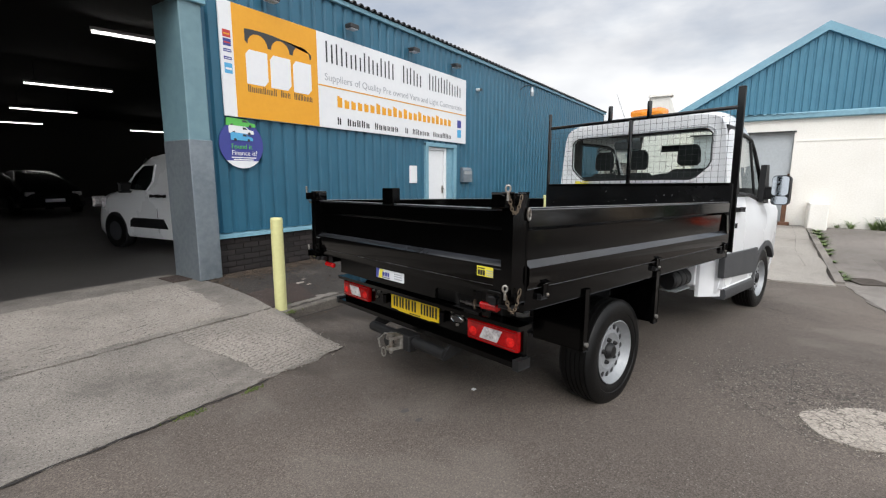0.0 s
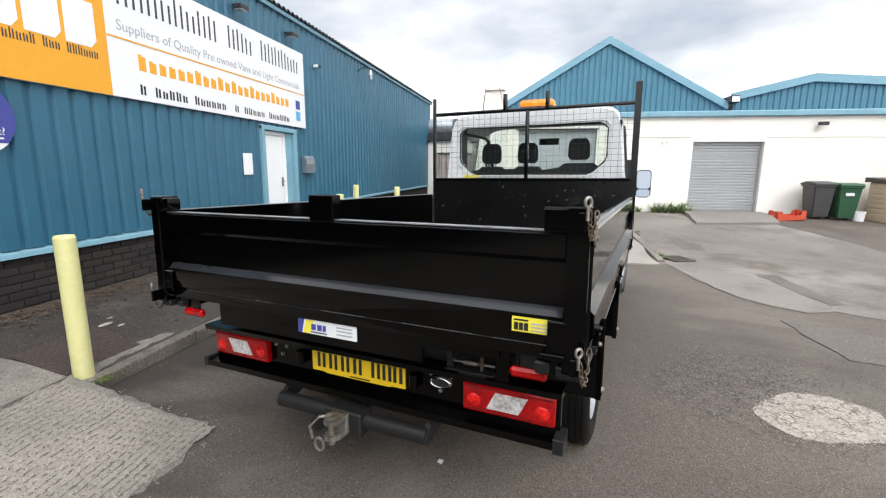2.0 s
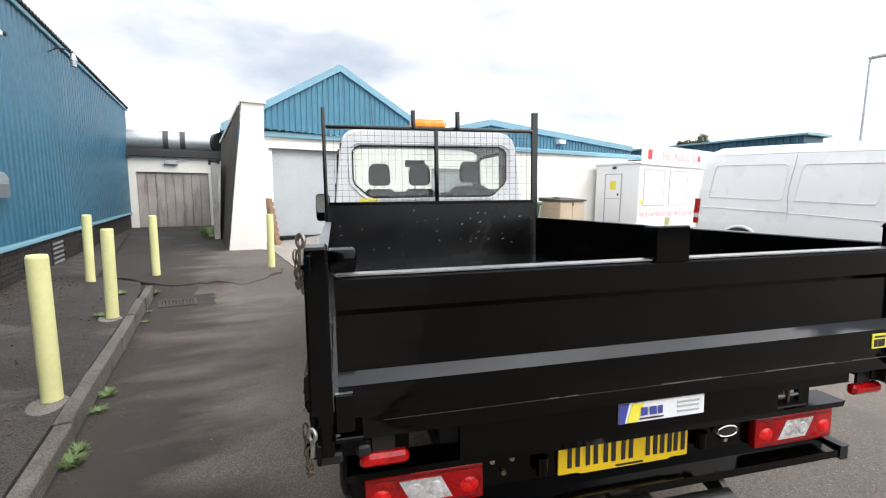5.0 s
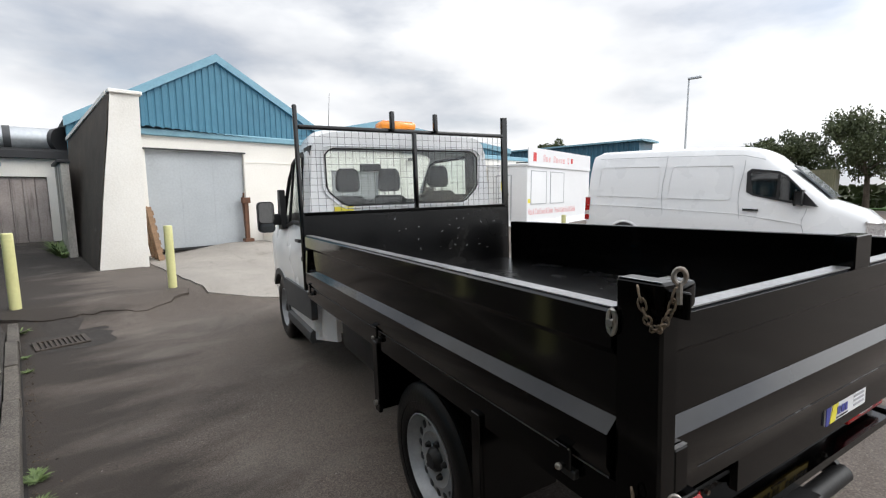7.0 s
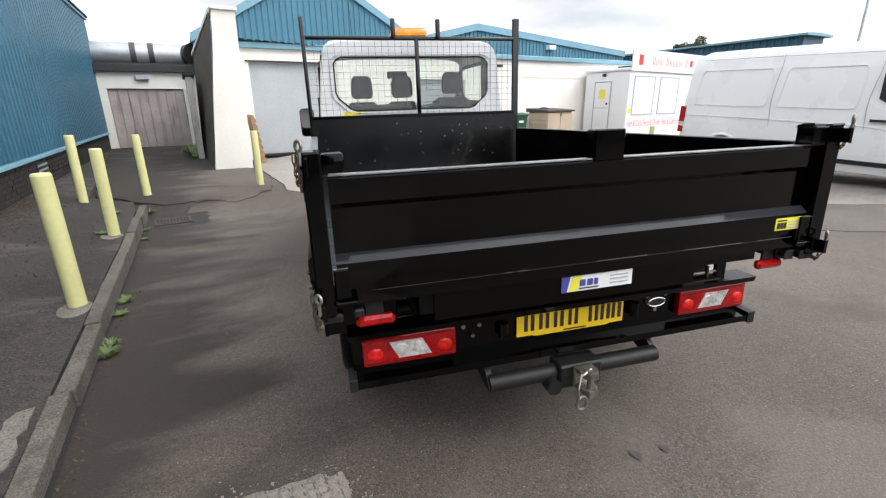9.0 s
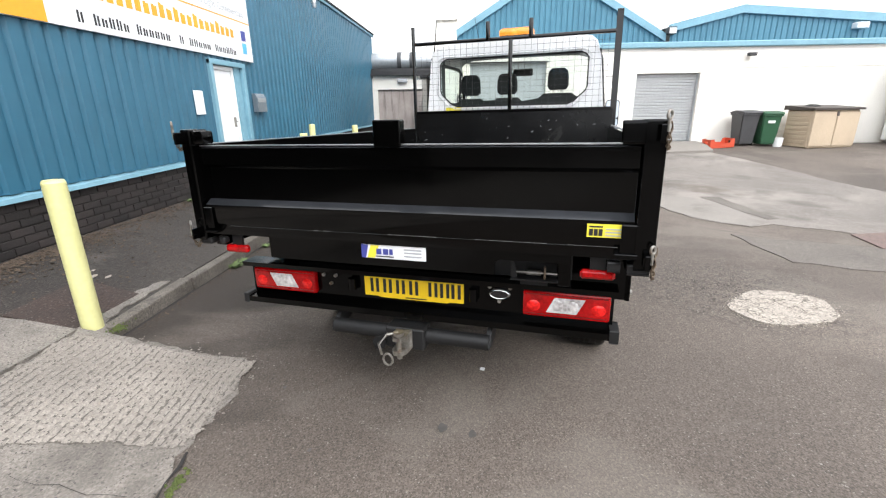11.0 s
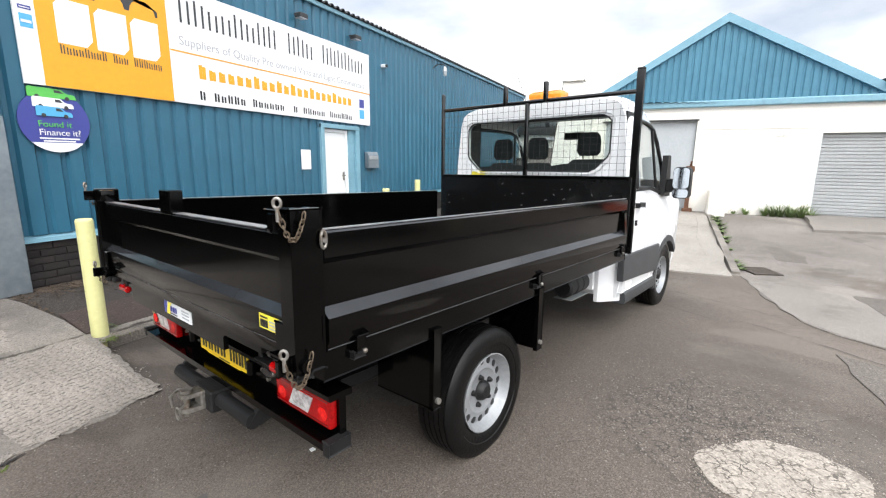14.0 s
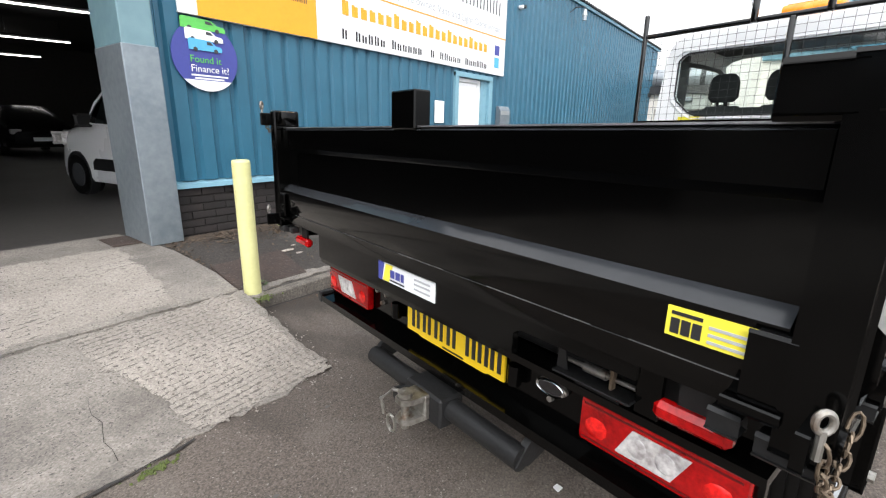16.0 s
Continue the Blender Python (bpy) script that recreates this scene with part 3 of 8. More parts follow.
def words(text, size, mat, m, name, parent=None, depth=0.002, spacing=1.0, width=None, label=""):
    """Raised lettering in the built-in font, lying in the local xy plane of m, left aligned."""
    cu = bpy.data.curves.new(name, "FONT")
    cu.body, cu.size, cu.extrude, cu.space_character, cu.resolution_u = text, size, depth, spacing, 3
    tmp = bpy.data.objects.new(name, cu)
    me = bpy.data.meshes.new_from_object(tmp)
    bpy.data.objects.remove(tmp)
    if width:
        w = max(v.co.x for v in me.vertices) - min(v.co.x for v in me.vertices)
        for v in me.vertices:
            v.co.x *= width / w
    me.materials.clear()
    me.materials.append(mat)
    ob = new(name, me)
    ob.matrix_world = m
    if parent is not None:
        ob.parent = parent
        ob.matrix_parent_inverse = parent.matrix_world.inverted()
    if label:
        ob["label"] = label
    return ob


def smooth(a):
    a = min(max(a, 0.0), 1.0)
    return a * a * (3 - 2 * a)


# truck frame: u ahead, v to its left, w up
YAW, ROLL, PITCH, TRUCK_AT = 13.6, 1.0, 1.35, Vector((2.10, 2.29, 0.02))
AHEAD = Vector((math.cos(radians(YAW)), -math.sin(radians(YAW)), 0))
LEFT0 = Vector((math.sin(radians(YAW)), math.cos(radians(YAW)), 0))
LEFT = LEFT0 * math.cos(radians(ROLL)) - Vector((0, 0, math.sin(radians(ROLL))))
UP0 = Vector((0, 0, math.cos(radians(ROLL)))) + LEFT0 * math.sin(radians(ROLL))
FWD = AHEAD * math.cos(radians(PITCH)) - UP0 * math.sin(radians(PITCH))
UP = UP0 * math.cos(radians(PITCH)) + AHEAD * math.sin(radians(PITCH))
TRUCK = Matrix((FWD, LEFT, UP)).transposed().to_4x4()
TRUCK.translation = TRUCK_AT


def yard(x, y):
    """Height of the yard: it falls towards the gullies and rises again to the far building."""
    d = Vector((x - 2.1, y - 2.29, 0))
    u, v = min(max(d.dot(AHEAD), -3), 6.2), min(max(d.dot(LEFT0), -3), 3)
    near = 0.03 - 0.017 * u - 0.012 * v
    near -= 0.038 * math.exp(-((u - 1.0) ** 2 + (v + 0.95) ** 2) / 0.22)
    right = near + (0.30 - near) * smooth((x - 9.2) / 5.2)
    left = near + (0.12 - near) * smooth((x - 8.7) / 0.9)
    return right + (left - right) * smooth((y - 0.2) / 1.6)


def kerbside(x, y):
    """Height of the pavement and the apron, which rise to the wall."""
    return 0.09 + 0.18 * smooth((y - 4.4) / 1.6)


def apron(x, y):
    return max(yard(x, y) + 0.006, 0.02 + 0.25 * smooth((y - 3.0) / 3.1))


def ragged(pts, step=0.12, amount=0.03, seed=1):
    """An outline with its sides broken up."""
    rnd, out = random.Random(seed), []
    for (x0, y0), (x1, y1) in zip(pts, pts[1:] + pts[:1]):
        n = max(1, int(math.hypot(x1 - x0, y1 - y0) / step))
        for i in range(n):
            f = i / n
            j = amount if i else 0
            out.append((x0 + (x1 - x0) * f + rnd.uniform(-j, j), y0 + (y1 - y0) * f + rnd.uniform(-j, j)))
    return out


def sheet(pts, height, dz, cell=0.5, skirt=0.05, lift=None):
    """A slab with the outline pts that follows a height."""
    bm = bmesh.new()
    xs, ys = [p[0] for p in pts], [p[1] for p in pts]
    flat = [Vector(p) for p in pts]
    for i in range(math.ceil(min(xs) / cell), math.floor(max(xs) / cell) + 1):
        for j in range(math.ceil(min(ys) / cell), math.floor(max(ys) / cell) + 1):
            flat.append(Vector((i * cell, j * cell)))
    co, _, tris, *_ = delaunay_2d_cdt(flat, [], [list(range(len(pts)))], 1, 1e-4)
    vs = [bm.verts.new((p.x, p.y, 0)) for p in co]
    for t in tris:
        a, b, c = (co[k] for k in t)
        if abs((b - a).cross(c - a)) > 1e-7:
            bm.faces.new([vs[k] for k in t])
    bmesh.ops.delete(bm, geom=[v for v in bm.verts if not v.link_faces], context="VERTS")
    for v in bm.verts:
        v.co.z = height(v.co.x, v.co.y) + dz + (lift(v.co.x, v.co.y) if lift else 0)
    if skirt:
        rim = [e for e in bm.edges if e.is_boundary]
        r = bmesh.ops.extrude_edge_only(bm, edges=rim)
        for v in r["geom"]:
            if isinstance(v, bmesh.types.BMVert):
                v.co.z -= skirt
    return bm

# ---- ground ----
bm = bmesh.new()
gx = [-1500, -500, -160, -60, -30] + [-16 + 0.4 * i for i in range(106)] + [30, 45, 80, 200, 600, 1800]
gy = [-1500, -500, -160, -80, -45] + [-30 + 0.4 * i for i in range(93)] + [10, 20, 60, 200, 600, 1500]
rows = [[bm.verts.new((x, y, yard(x, y) - (0.02 if y > 4.6 else 0))) for y in gy] for x in gx]
for a, b in zip(rows, rows[1:]):
    for i in range(len(gy) - 1):
        bm.faces.new((a[i], b[i], b[i + 1], a[i + 1]))
structure("ground", bm, ASPHALT, "worn dark grey asphalt yard with cracks and oil stains", "ground")

# paler worn surface on the open side of the yard
pale = [(8.9, -0.76), (7.9, -0.79), (6.68, -0.91), (6.23, -1.02), (5.9, -1.22), (5.66, -1.49), (5.80, -1.84), (5.35, -2.5), (4.7, -3.6), (3.4, -5.4), (1.5, -8.0), (0.5, -12), (4.0, -8.0), (6.5, -5.52), (7.28, -5.43), (8.2, -5.18), (9.2, -5.15), (10.2, -5.18), (11.0, -5.0), (11.9, -4.68), (12.64, -4.38), (14.2, -4.3), (14.2, -0.9), (11.2, -0.80)]
wedge = [(5.31, -1.06), (5.06, -1.40), (4.95, -1.80), (4.55, -2.7), (3.8, -4.0), (2.4, -5.8), (-0.5, -8.6), (-6, -14), (-6, -12), (0.0, -6.4), (2.2, -4.1), (3.35, -2.6), (4.0, -1.7), (4.26, -1.07), (4.66, -1.06)]
structure("worn_surface_2", sheet(ragged(wedge, 0.2, 0.03, 4), yard, 0.009, 0.4, 0.012), MADEGOOD, "worn wedge of asphalt in the yard", "ground")
structure("worn_surface", sheet(ragged(pale, 0.2, 0.035, 3), yard, 0.009, 0.4, 0.012), OLDTAR, "pale worn asphalt surface of the open yard", "ground")
# smoother tongue of concrete, two dark made-good strips and washed-out silt round the gully
tongue = [(8.05, -0.80), (6.70, -0.93), (6.25, -1.04), (5.92, -1.24), (5.68, -1.50), (5.90, -1.84), (6.43, -1.86), (7.34, -1.84), (7.72, -1.70), (7.98, -1.19)]
structure("concrete_tongue", sheet(ragged(tongue, 0.25, 0.02, 21), yard, 0.0125, 0.4, 0.006), TONGUE, "smooth pale tongue of concrete in the worn yard", "ground")
for i, (nm, pts) in enumerate((("made_good_strip_1", [(7.75, -1.86), (6.45, -1.89), (6.05, -1.93), (6.12, -2.12), (7.0, -2.14), (7.72, -2.16)]), ("made_good_strip_2", [(10.9, -1.42), (9.85, -1.45), (9.75, -1.85), (10.2, -1.92), (10.8, -1.66)]))):
    structure(nm, sheet(ragged(pts, 0.18, 0.025, 22 + i), yard, 0.0125, 0.4, 0.004), MADEGOOD, "darker made-good strip of asphalt", "ground")
# concrete apron before the roller door: two slabs with a joint, the near one with a broken end
apron_far = [(-9, 4.53), (2.48, 4.53), (2.51, 4.9), (2.50, 5.25), (2.49, 5.55), (2.46, 5.82), (2.37, 6.52), (-9, 6.56)]
structure("apron_slab_1", sheet(ragged(apron_far, 0.3, 0.012, 5), apron, 0.004, 0.25, 0.06), CONCRETE, "worn pale concrete apron slab before the roller door", "pavement")
apron_near = [(-9, 3.32), (0.12, 3.22), (0.95, 3.24), (1.33, 3.25), (1.69, 3.29), (2.02, 3.25), (2.20, 3.33), (2.37, 3.38), (2.40, 3.8), (2.47, 4.2), (2.50, 4.515), (-9, 4.515)]
structure("apron_slab_2", sheet(ragged(apron_near, 0.055, 0.022, 6), apron, 0.0, 0.25, 0.06), CONCRETE, "worn pale concrete slab with a broken end", "pavement")
# raked ridges cast into the slabs
def raked(name, x0, x1, y0, y1, turn, step, pitch, inside, seed, lumps):
    """A finely cut sheet of broken ridges that lies on the apron."""
    nx, ny = int((x1 - x0) / step), int((y1 - y0) / step)
    at, vs, fs, deep = {}, [], [], []
    c, sn = math.cos(radians(turn)), math.sin(radians(turn))
    for i in range(nx + 1):
        for j in range(ny + 1):
            x, y = x0 + i * step, y0 + j * step
            edge = inside(x + 0.03 * noise.noise((x * 9, y * 9, seed)) + 0.035 * noise.noise((x * 24, y * 24, seed)), y + 0.03 * noise.noise((x * 9, y * 9, seed + 4)) + 0.03 * noise.noise((x * 24, y * 24, seed + 6)))
            if edge <= 0:
                continue
            p, q = x * c + y * sn, -x * sn + y * c
            w = p / pitch + 0.55 * noise.noise((p * 2.2, q * 2.0, seed)) + 0.22 * noise.noise((p * 9, q * 7, seed + 1)) + 0.12 * noise.noise((p * 30, q * 24, seed + 5))
            lump = 0.5 + 0.5 * math.sin(2 * math.pi * (q / (pitch * 1.25) + 0.8 * noise.noise((p * 7, q * 5, seed + 9)) + 0.5 * noise.noise((p * 21, q * 17, seed + 8))))
            ridge = (0.5 + 0.5 * math.sin(2 * math.pi * w)) * (1 - lumps + lumps * lump)
            worn = min(max(0.74 + 0.55 * noise.noise((p * 24, q * 17, seed + 2)) + 0.65 * noise.noise((p * 2.5, q * 2.5, seed + 3)), 0.15), 1.0)
            grit = 0.0045 * noise.noise((x * 55, y * 55, seed)) + 0.003 * noise.noise((x * 100, y * 100, seed))
            rise = ridge * worn
            z = apron(x, y) + 0.004 + min(edge / 0.03, 1.0) * (0.003 + 0.013 * rise + grit)
            deep.append(rise)
            at[i, j] = len(vs)
            vs.append((x, y, z))
    for i in range(nx):
        for j in range(ny):
            k = [at.get(o) for o in ((i, j), (i + 1, j), (i + 1, j + 1), (i, j + 1))]
            if None not in k:
                fs.append(k)
    me = bpy.data.meshes.new(name)
    me.from_pydata(vs, [], fs)
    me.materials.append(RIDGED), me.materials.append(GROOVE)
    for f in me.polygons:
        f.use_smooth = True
        # low faces go darker: groove dirt plus painted shade for relief contrast
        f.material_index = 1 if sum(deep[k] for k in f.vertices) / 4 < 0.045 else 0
    return tagged(new(name, me), "raked ridges in the worn pale concrete apron", "concrete", kind="stuff")


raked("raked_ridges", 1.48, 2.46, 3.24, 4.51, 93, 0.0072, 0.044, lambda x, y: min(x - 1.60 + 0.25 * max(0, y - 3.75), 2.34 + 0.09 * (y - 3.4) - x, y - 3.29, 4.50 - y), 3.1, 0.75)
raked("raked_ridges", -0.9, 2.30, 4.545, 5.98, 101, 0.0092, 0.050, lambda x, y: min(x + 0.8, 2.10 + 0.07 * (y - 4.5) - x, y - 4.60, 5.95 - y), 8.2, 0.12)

# pavement with kerb
pave = [(2.44, 4.50), (8.56, 4.51), (9.28, 4.60), (9.6, 5.2), (19.0, 5.9), (19.0, 5.94), (2.64, 5.94), (2.42, 5.80), (2.44, 5.3)]
structure("pavement", sheet(ragged(pave, 0.4, 0.004, 7), kerbside, 0.0, 0.3, 0.2), PAVE, "rough dark asphalt pavement beside the clad wall", "pavement")
kerb_thing = structure("kerb", sheet([(2.60, 4.375), (8.54, 4.40), (8.54, 4.50), (2.60, 4.47)], yard, 0.0, 0.5, 0.05), MORTAR, "row of worn concrete kerb stones", "kerb")
kx = 2.60
rnd = random.Random(9)
while kx < 8.4:
    ln = 0.913
    bm = bmesh.new()
    top = 0.098
    prism(bm, [(0, -0.3), (0.092, -0.3), (0.092, 0.0), (0.012, 0.0), (0.003, -0.006), (0.0, -0.02)], "x", 0.003, ln - 0.006)
    bmesh.ops.bevel(bm, geom=[e for e in bm.edges], offset=0.004, segments=1, affect="EDGES")
    ob = part("kerb_stone", bm, KERB, kerb_thing)
    ob.matrix_world = pose(kx, 4.40 + (kx - 2.6) * 0.001 + rnd.uniform(-0.008, 0.008), top + rnd.uniform(-0.008, 0.006), 0, rnd.uniform(-0.5, 0.5), 0.25 + rnd.uniform(-0.4, 0.4))
    kx += ln

# round white cement patch, cover plates, gullies
spot = [(3.21 + math.cos(a) * 0.315 * (1 + 0.06 * math.sin(3 * a + 1)), -0.30 + math.sin(a) * 0.37 * (1 + 0.05 * math.sin(5 * a)) - math.cos(a) * 0.10) for a in [2 * math.pi * i / 30 for i in range(30)]]
structure("cement_patch", sheet(ragged(spot, 0.035, 0.013, 8), yard, 0.0055, 0.25, 0.02), WHITEPATCH, "round patch of crazed white cement in the asphalt", "ground")


def plate(name, corners, mat, label, dz=0.012):
    return tagged(finish(name, sheet(corners, yard, dz, 0.4, 0.03), mat), label, "cover plate")


plate("cover_plate", [(4.72, -2.28), (5.30, -2.40), (5.46, -3.16), (4.86, -2.96)], COVERRED, "rusty red-brown cover plate set in the asphalt", 0.014)
tagged(finish("manhole_cover", sheet([(2.53, 4.62), (3.13, 4.60), (3.24, 5.15), (2.58, 5.14)], kerbside, 0.014, 0.3, 0.02), MANHOLE), "brown rusted manhole cover beside the bollard", "cover plate")


def gully(m, label):
    g = thing("drain_grate", m, label, "drain")
    bm = bmesh.new()
    for a in (0, 1):
        box(bm, -0.24 + a * 0.44, -0.20 + a * 0.44, -0.2, 0.2, -0.03, 0.012, 0.004)
        box(bm, -0.20, 0.20, -0.2 + a * 0.36, -0.16 + a * 0.36, -0.03, 0.012, 0.004)
    part("frame", bm, GRATEIRON, g, "rusted iron frame")
    for i in range(9):
        part("bar", boxm(-0.185 + i * 0.043, -0.160 + i * 0.043, -0.16, 0.16, -0.02, 0.008, 0.003), GRATEIRON, g)
    part("sump", boxm(-0.2, 0.2, -0.16, 0.16, -0.028, -0.021), INK, g, "dark sump under the bars")
    return g


gully(pose(8.40, 4.06, yard(8.40, 4.06) + 0.014, 0, 0, 94), "cast iron gully grate by the kerb among broken asphalt")
gully(pose(8.78, -1.05, yard(8.78, -1.05) + 0.02, 0, 0, 20), "square cast iron gully grate in a concrete surround")
structure("gully_surround", sheet(ragged([(8.35, -0.62), (9.3, -0.72), (9.25, -1.45), (8.3, -1.36)], 0.15, 0.03, 9), yard, 0.008, 0.3, 0.02), CONCRETE, "broken concrete surround of the gully", "ground")

hollow = [(8.02, 3.62), (8.6, 3.55), (9.16, 3.6), (9.2, 4.0), (9.3, 4.40), (8.6, 4.42), (8.05, 4.40)]
structure("gully_hollow", sheet(ragged(hollow, 0.12, 0.05, 12), yard, 0.004, 0.4, 0.0), PAVE, "dark broken asphalt round the gully", "ground")
overlay = [(9.30, 4.52), (9.16, 4.1), (9.20, 3.6), (9.05, 3.1), (9.35, 2.5), (10.6, 2.34), (12.5, 2.55), (12.5, 3.26), (12.6, 5.5), (9.72, 5.12)]
structure("asphalt_overlay", sheet(ragged(overlay, 0.10, 0.035, 13), yard, 0.022, 0.5, 0.04), ASPHALT, "later layer of asphalt with a broken edge", "ground")

# pale concrete ramp in front of the sliding door
ramp = [(9.27, 2.25), (8.75, 1.38), (8.22, 0.12), (8.22, -0.63), (11.4, -0.62), (14.25, -0.60), (14.25, 2.2), (12.75, 2.35)]
structure("ramp_slab", sheet(ragged(ramp, 0.3, 0.02, 10), lambda x, y: max(yard(x, y), yard(x, 1.9) * 0.5 + yard(x, y) * 0.5), 0.022, 0.6, 0.08), SLAB, "pale concrete slab leading to the sliding door", "pavement")
structure("slab_edging", sheet([(8.45, -0.645), (13.6, -0.625), (13.6, -0.735), (8.45, -0.755)], yard, 0.045, 0.6, 0.12), CONCRETE, "low concrete edging of the slab", "kerb")
structure("shutter_step", sheet(ragged([(12.34, -2.48), (13.4, -2.60), (14.28, -2.70), (14.28, -4.75), (13.4, -4.62), (12.62, -4.46)], 0.25, 0.02, 33), lambda x, y: yard(12.4, y) + (yard(14.4, y) + 0.03 - yard(12.4, y)) * smooth((x - 12.1) / 1.6), 0.05, 0.4, 0.16), TONGUE, "concrete step before the roller shutter", "pavement")


# ---- clad trade building ----
def corrugated(x0, x1, z0, z1, y=0.0, pitch=0.2, depth=0.034, back=0.004):
    """A ribbed sheet in the xz plane that faces -y."""
    bm, xs, k = bmesh.new(), [], math.floor(x0 / pitch)
    while k * pitch < x1 + pitch:
        for o, d in ((0.0, 0.0), (0.115, 0.0), (0.138, depth), (0.177, depth)):
            xs.append((k * pitch + o * pitch / 0.2, d))
        k += 1
    prof = [p for p in xs if x0 < p[0] < x1]
    prof = [(x0, prof[0][1])] + prof + [(x1, prof[-1][1])]
    for h in (0, back):
        lo, hi = [bm.verts.new((x, y + d + h, z0)) for x, d in prof], [bm.verts.new((x, y + d + h, z1)) for x, d in prof]
        for i in range(len(prof) - 1):
            f = (lo[i], lo[i + 1], hi[i + 1], hi[i])
            bm.faces.new(f if not h else f[::-1])
    return bm


def clad(x0, x1, z0, z1, y, parent):
    ob = part("cladding", corrugated(x0, x1, z0, z1), TEAL, parent)
    ob.location = (0, y, 0)
    return ob


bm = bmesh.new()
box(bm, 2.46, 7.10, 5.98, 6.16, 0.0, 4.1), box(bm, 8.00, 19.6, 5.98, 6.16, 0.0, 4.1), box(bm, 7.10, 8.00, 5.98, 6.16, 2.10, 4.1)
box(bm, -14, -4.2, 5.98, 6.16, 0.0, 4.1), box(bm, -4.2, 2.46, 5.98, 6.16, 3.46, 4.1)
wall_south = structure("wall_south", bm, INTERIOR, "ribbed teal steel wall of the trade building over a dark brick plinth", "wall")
clad(2.66, 7.03, 0.80, 4.14, 5.925, wall_south)
clad(8.09, 19.4, 0.80, 4.14, 5.925, wall_south)
clad(7.03, 8.09, 2.17, 4.14, 5.925, wall_south)
clad(-14, 2.66, 3.50, 4.14, 5.925, wall_south)
bm = bmesh.new()
for x0, x1 in ((2.70, 7.02), (8.10, 19.4)):
    prism(bm, [(5.985, 0.80), (5.885, 0.775), (5.880, 0.735), (5.89, 0.735), (5.90, 0.762), (5.985, 0.785)], "x", x0, x1)
part("sill_flashing", bm, TEALTRIM, wall_south, "pale teal drip flashing over the bricks")
bm = bmesh.new()
box(bm, -14, 19.5, 5.88, 5.93, 4.10, 4.17, 0.006)
part("eaves_flashing", bm, TEALTRIM, wall_south)
bm = bmesh.new()
k = -14.0
while k < 19.4:
    prism(bm, [(k, 4.172), (k + 0.03, 4.172), (k + 0.052, 4.212), (k + 0.098, 4.212), (k + 0.12, 4.172), (k + 0.15, 4.172), (k + 0.15, 4.178), (k + 0.125, 4.178), (k + 0.10, 4.219), (k + 0.05, 4.219), (k + 0.025, 4.178), (k, 4.178)], "y", 5.84, 6.4)
    k += 0.15
part("roof_sheet_end", bm, DARKTRIM, wall_south, "dark ends of the corrugated roof sheets")
bm = bmesh.new()
for x0, x1 in ((7.00, 7.09), (8.00, 8.11)):
    box(bm, x0, x1, 5.875, 6.0, 0.24, 2.19, 0.006)
box(bm, 7.00, 8.11, 5.872, 6.0, 2.125, 2.20, 0.006)
box(bm, 7.82, 8.03, 5.93, 6.02, 0.24, 2.13)
part("door_flashing", bm, TEALTRIM, wall_south, "pale teal flashing round the door")

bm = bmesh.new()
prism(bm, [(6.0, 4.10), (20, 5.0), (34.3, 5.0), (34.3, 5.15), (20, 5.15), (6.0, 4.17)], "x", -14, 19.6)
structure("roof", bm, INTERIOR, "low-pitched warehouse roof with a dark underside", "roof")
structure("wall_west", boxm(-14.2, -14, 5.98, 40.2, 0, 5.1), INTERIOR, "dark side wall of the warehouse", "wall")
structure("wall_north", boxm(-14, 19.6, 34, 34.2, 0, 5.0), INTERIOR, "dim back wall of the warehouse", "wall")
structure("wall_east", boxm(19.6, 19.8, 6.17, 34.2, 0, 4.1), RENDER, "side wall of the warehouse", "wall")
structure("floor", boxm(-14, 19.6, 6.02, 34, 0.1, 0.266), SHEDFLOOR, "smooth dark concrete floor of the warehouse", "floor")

# column beside the roller door
col = thing("door_column", pose(2.40, 5.80, 0.27), "grey-teal steel column with a scuffed galvanised guard", "column")
part("shaft", boxm(0.012, 0.26, 0.012, 0.62, 0.0, 3.2, 0.008), PILLARTEAL, col)
bm = bmesh.new()
box(bm, 0, 0.275, 0.0, 0.60, 0.0, 1.66, 0.006)
part("guard", bm, STEELGREY, col, "scuffed galvanised guard plate")
part("head", boxm(-6.5, 0.30, -0.03, 0.2, 3.16, 3.26, 0.006), TEALTRIM, col, "pale teal lintel over the opening")
tagged(finish("rusty_plate", boxm(2.17, 2.395, 5.98, 6.34, 0.272, 0.285, 0.004), MANHOLE), "rusty steel plate at the foot of the column", "plate")

# brick plinth
wall_plinth = structure("brick_plinth", boxm(2.70, 7.0, 5.945, 5.985, 0.0, 0.74), MORTAR, "dark brown brick plinth under the cladding", "wall")
wall_plinth_2 = structure("brick_plinth_2", boxm(8.11, 19.4, 5.945, 5.985, 0.0, 0.74), MORTAR, "dark brown brick plinth with a louvred vent", "wall")

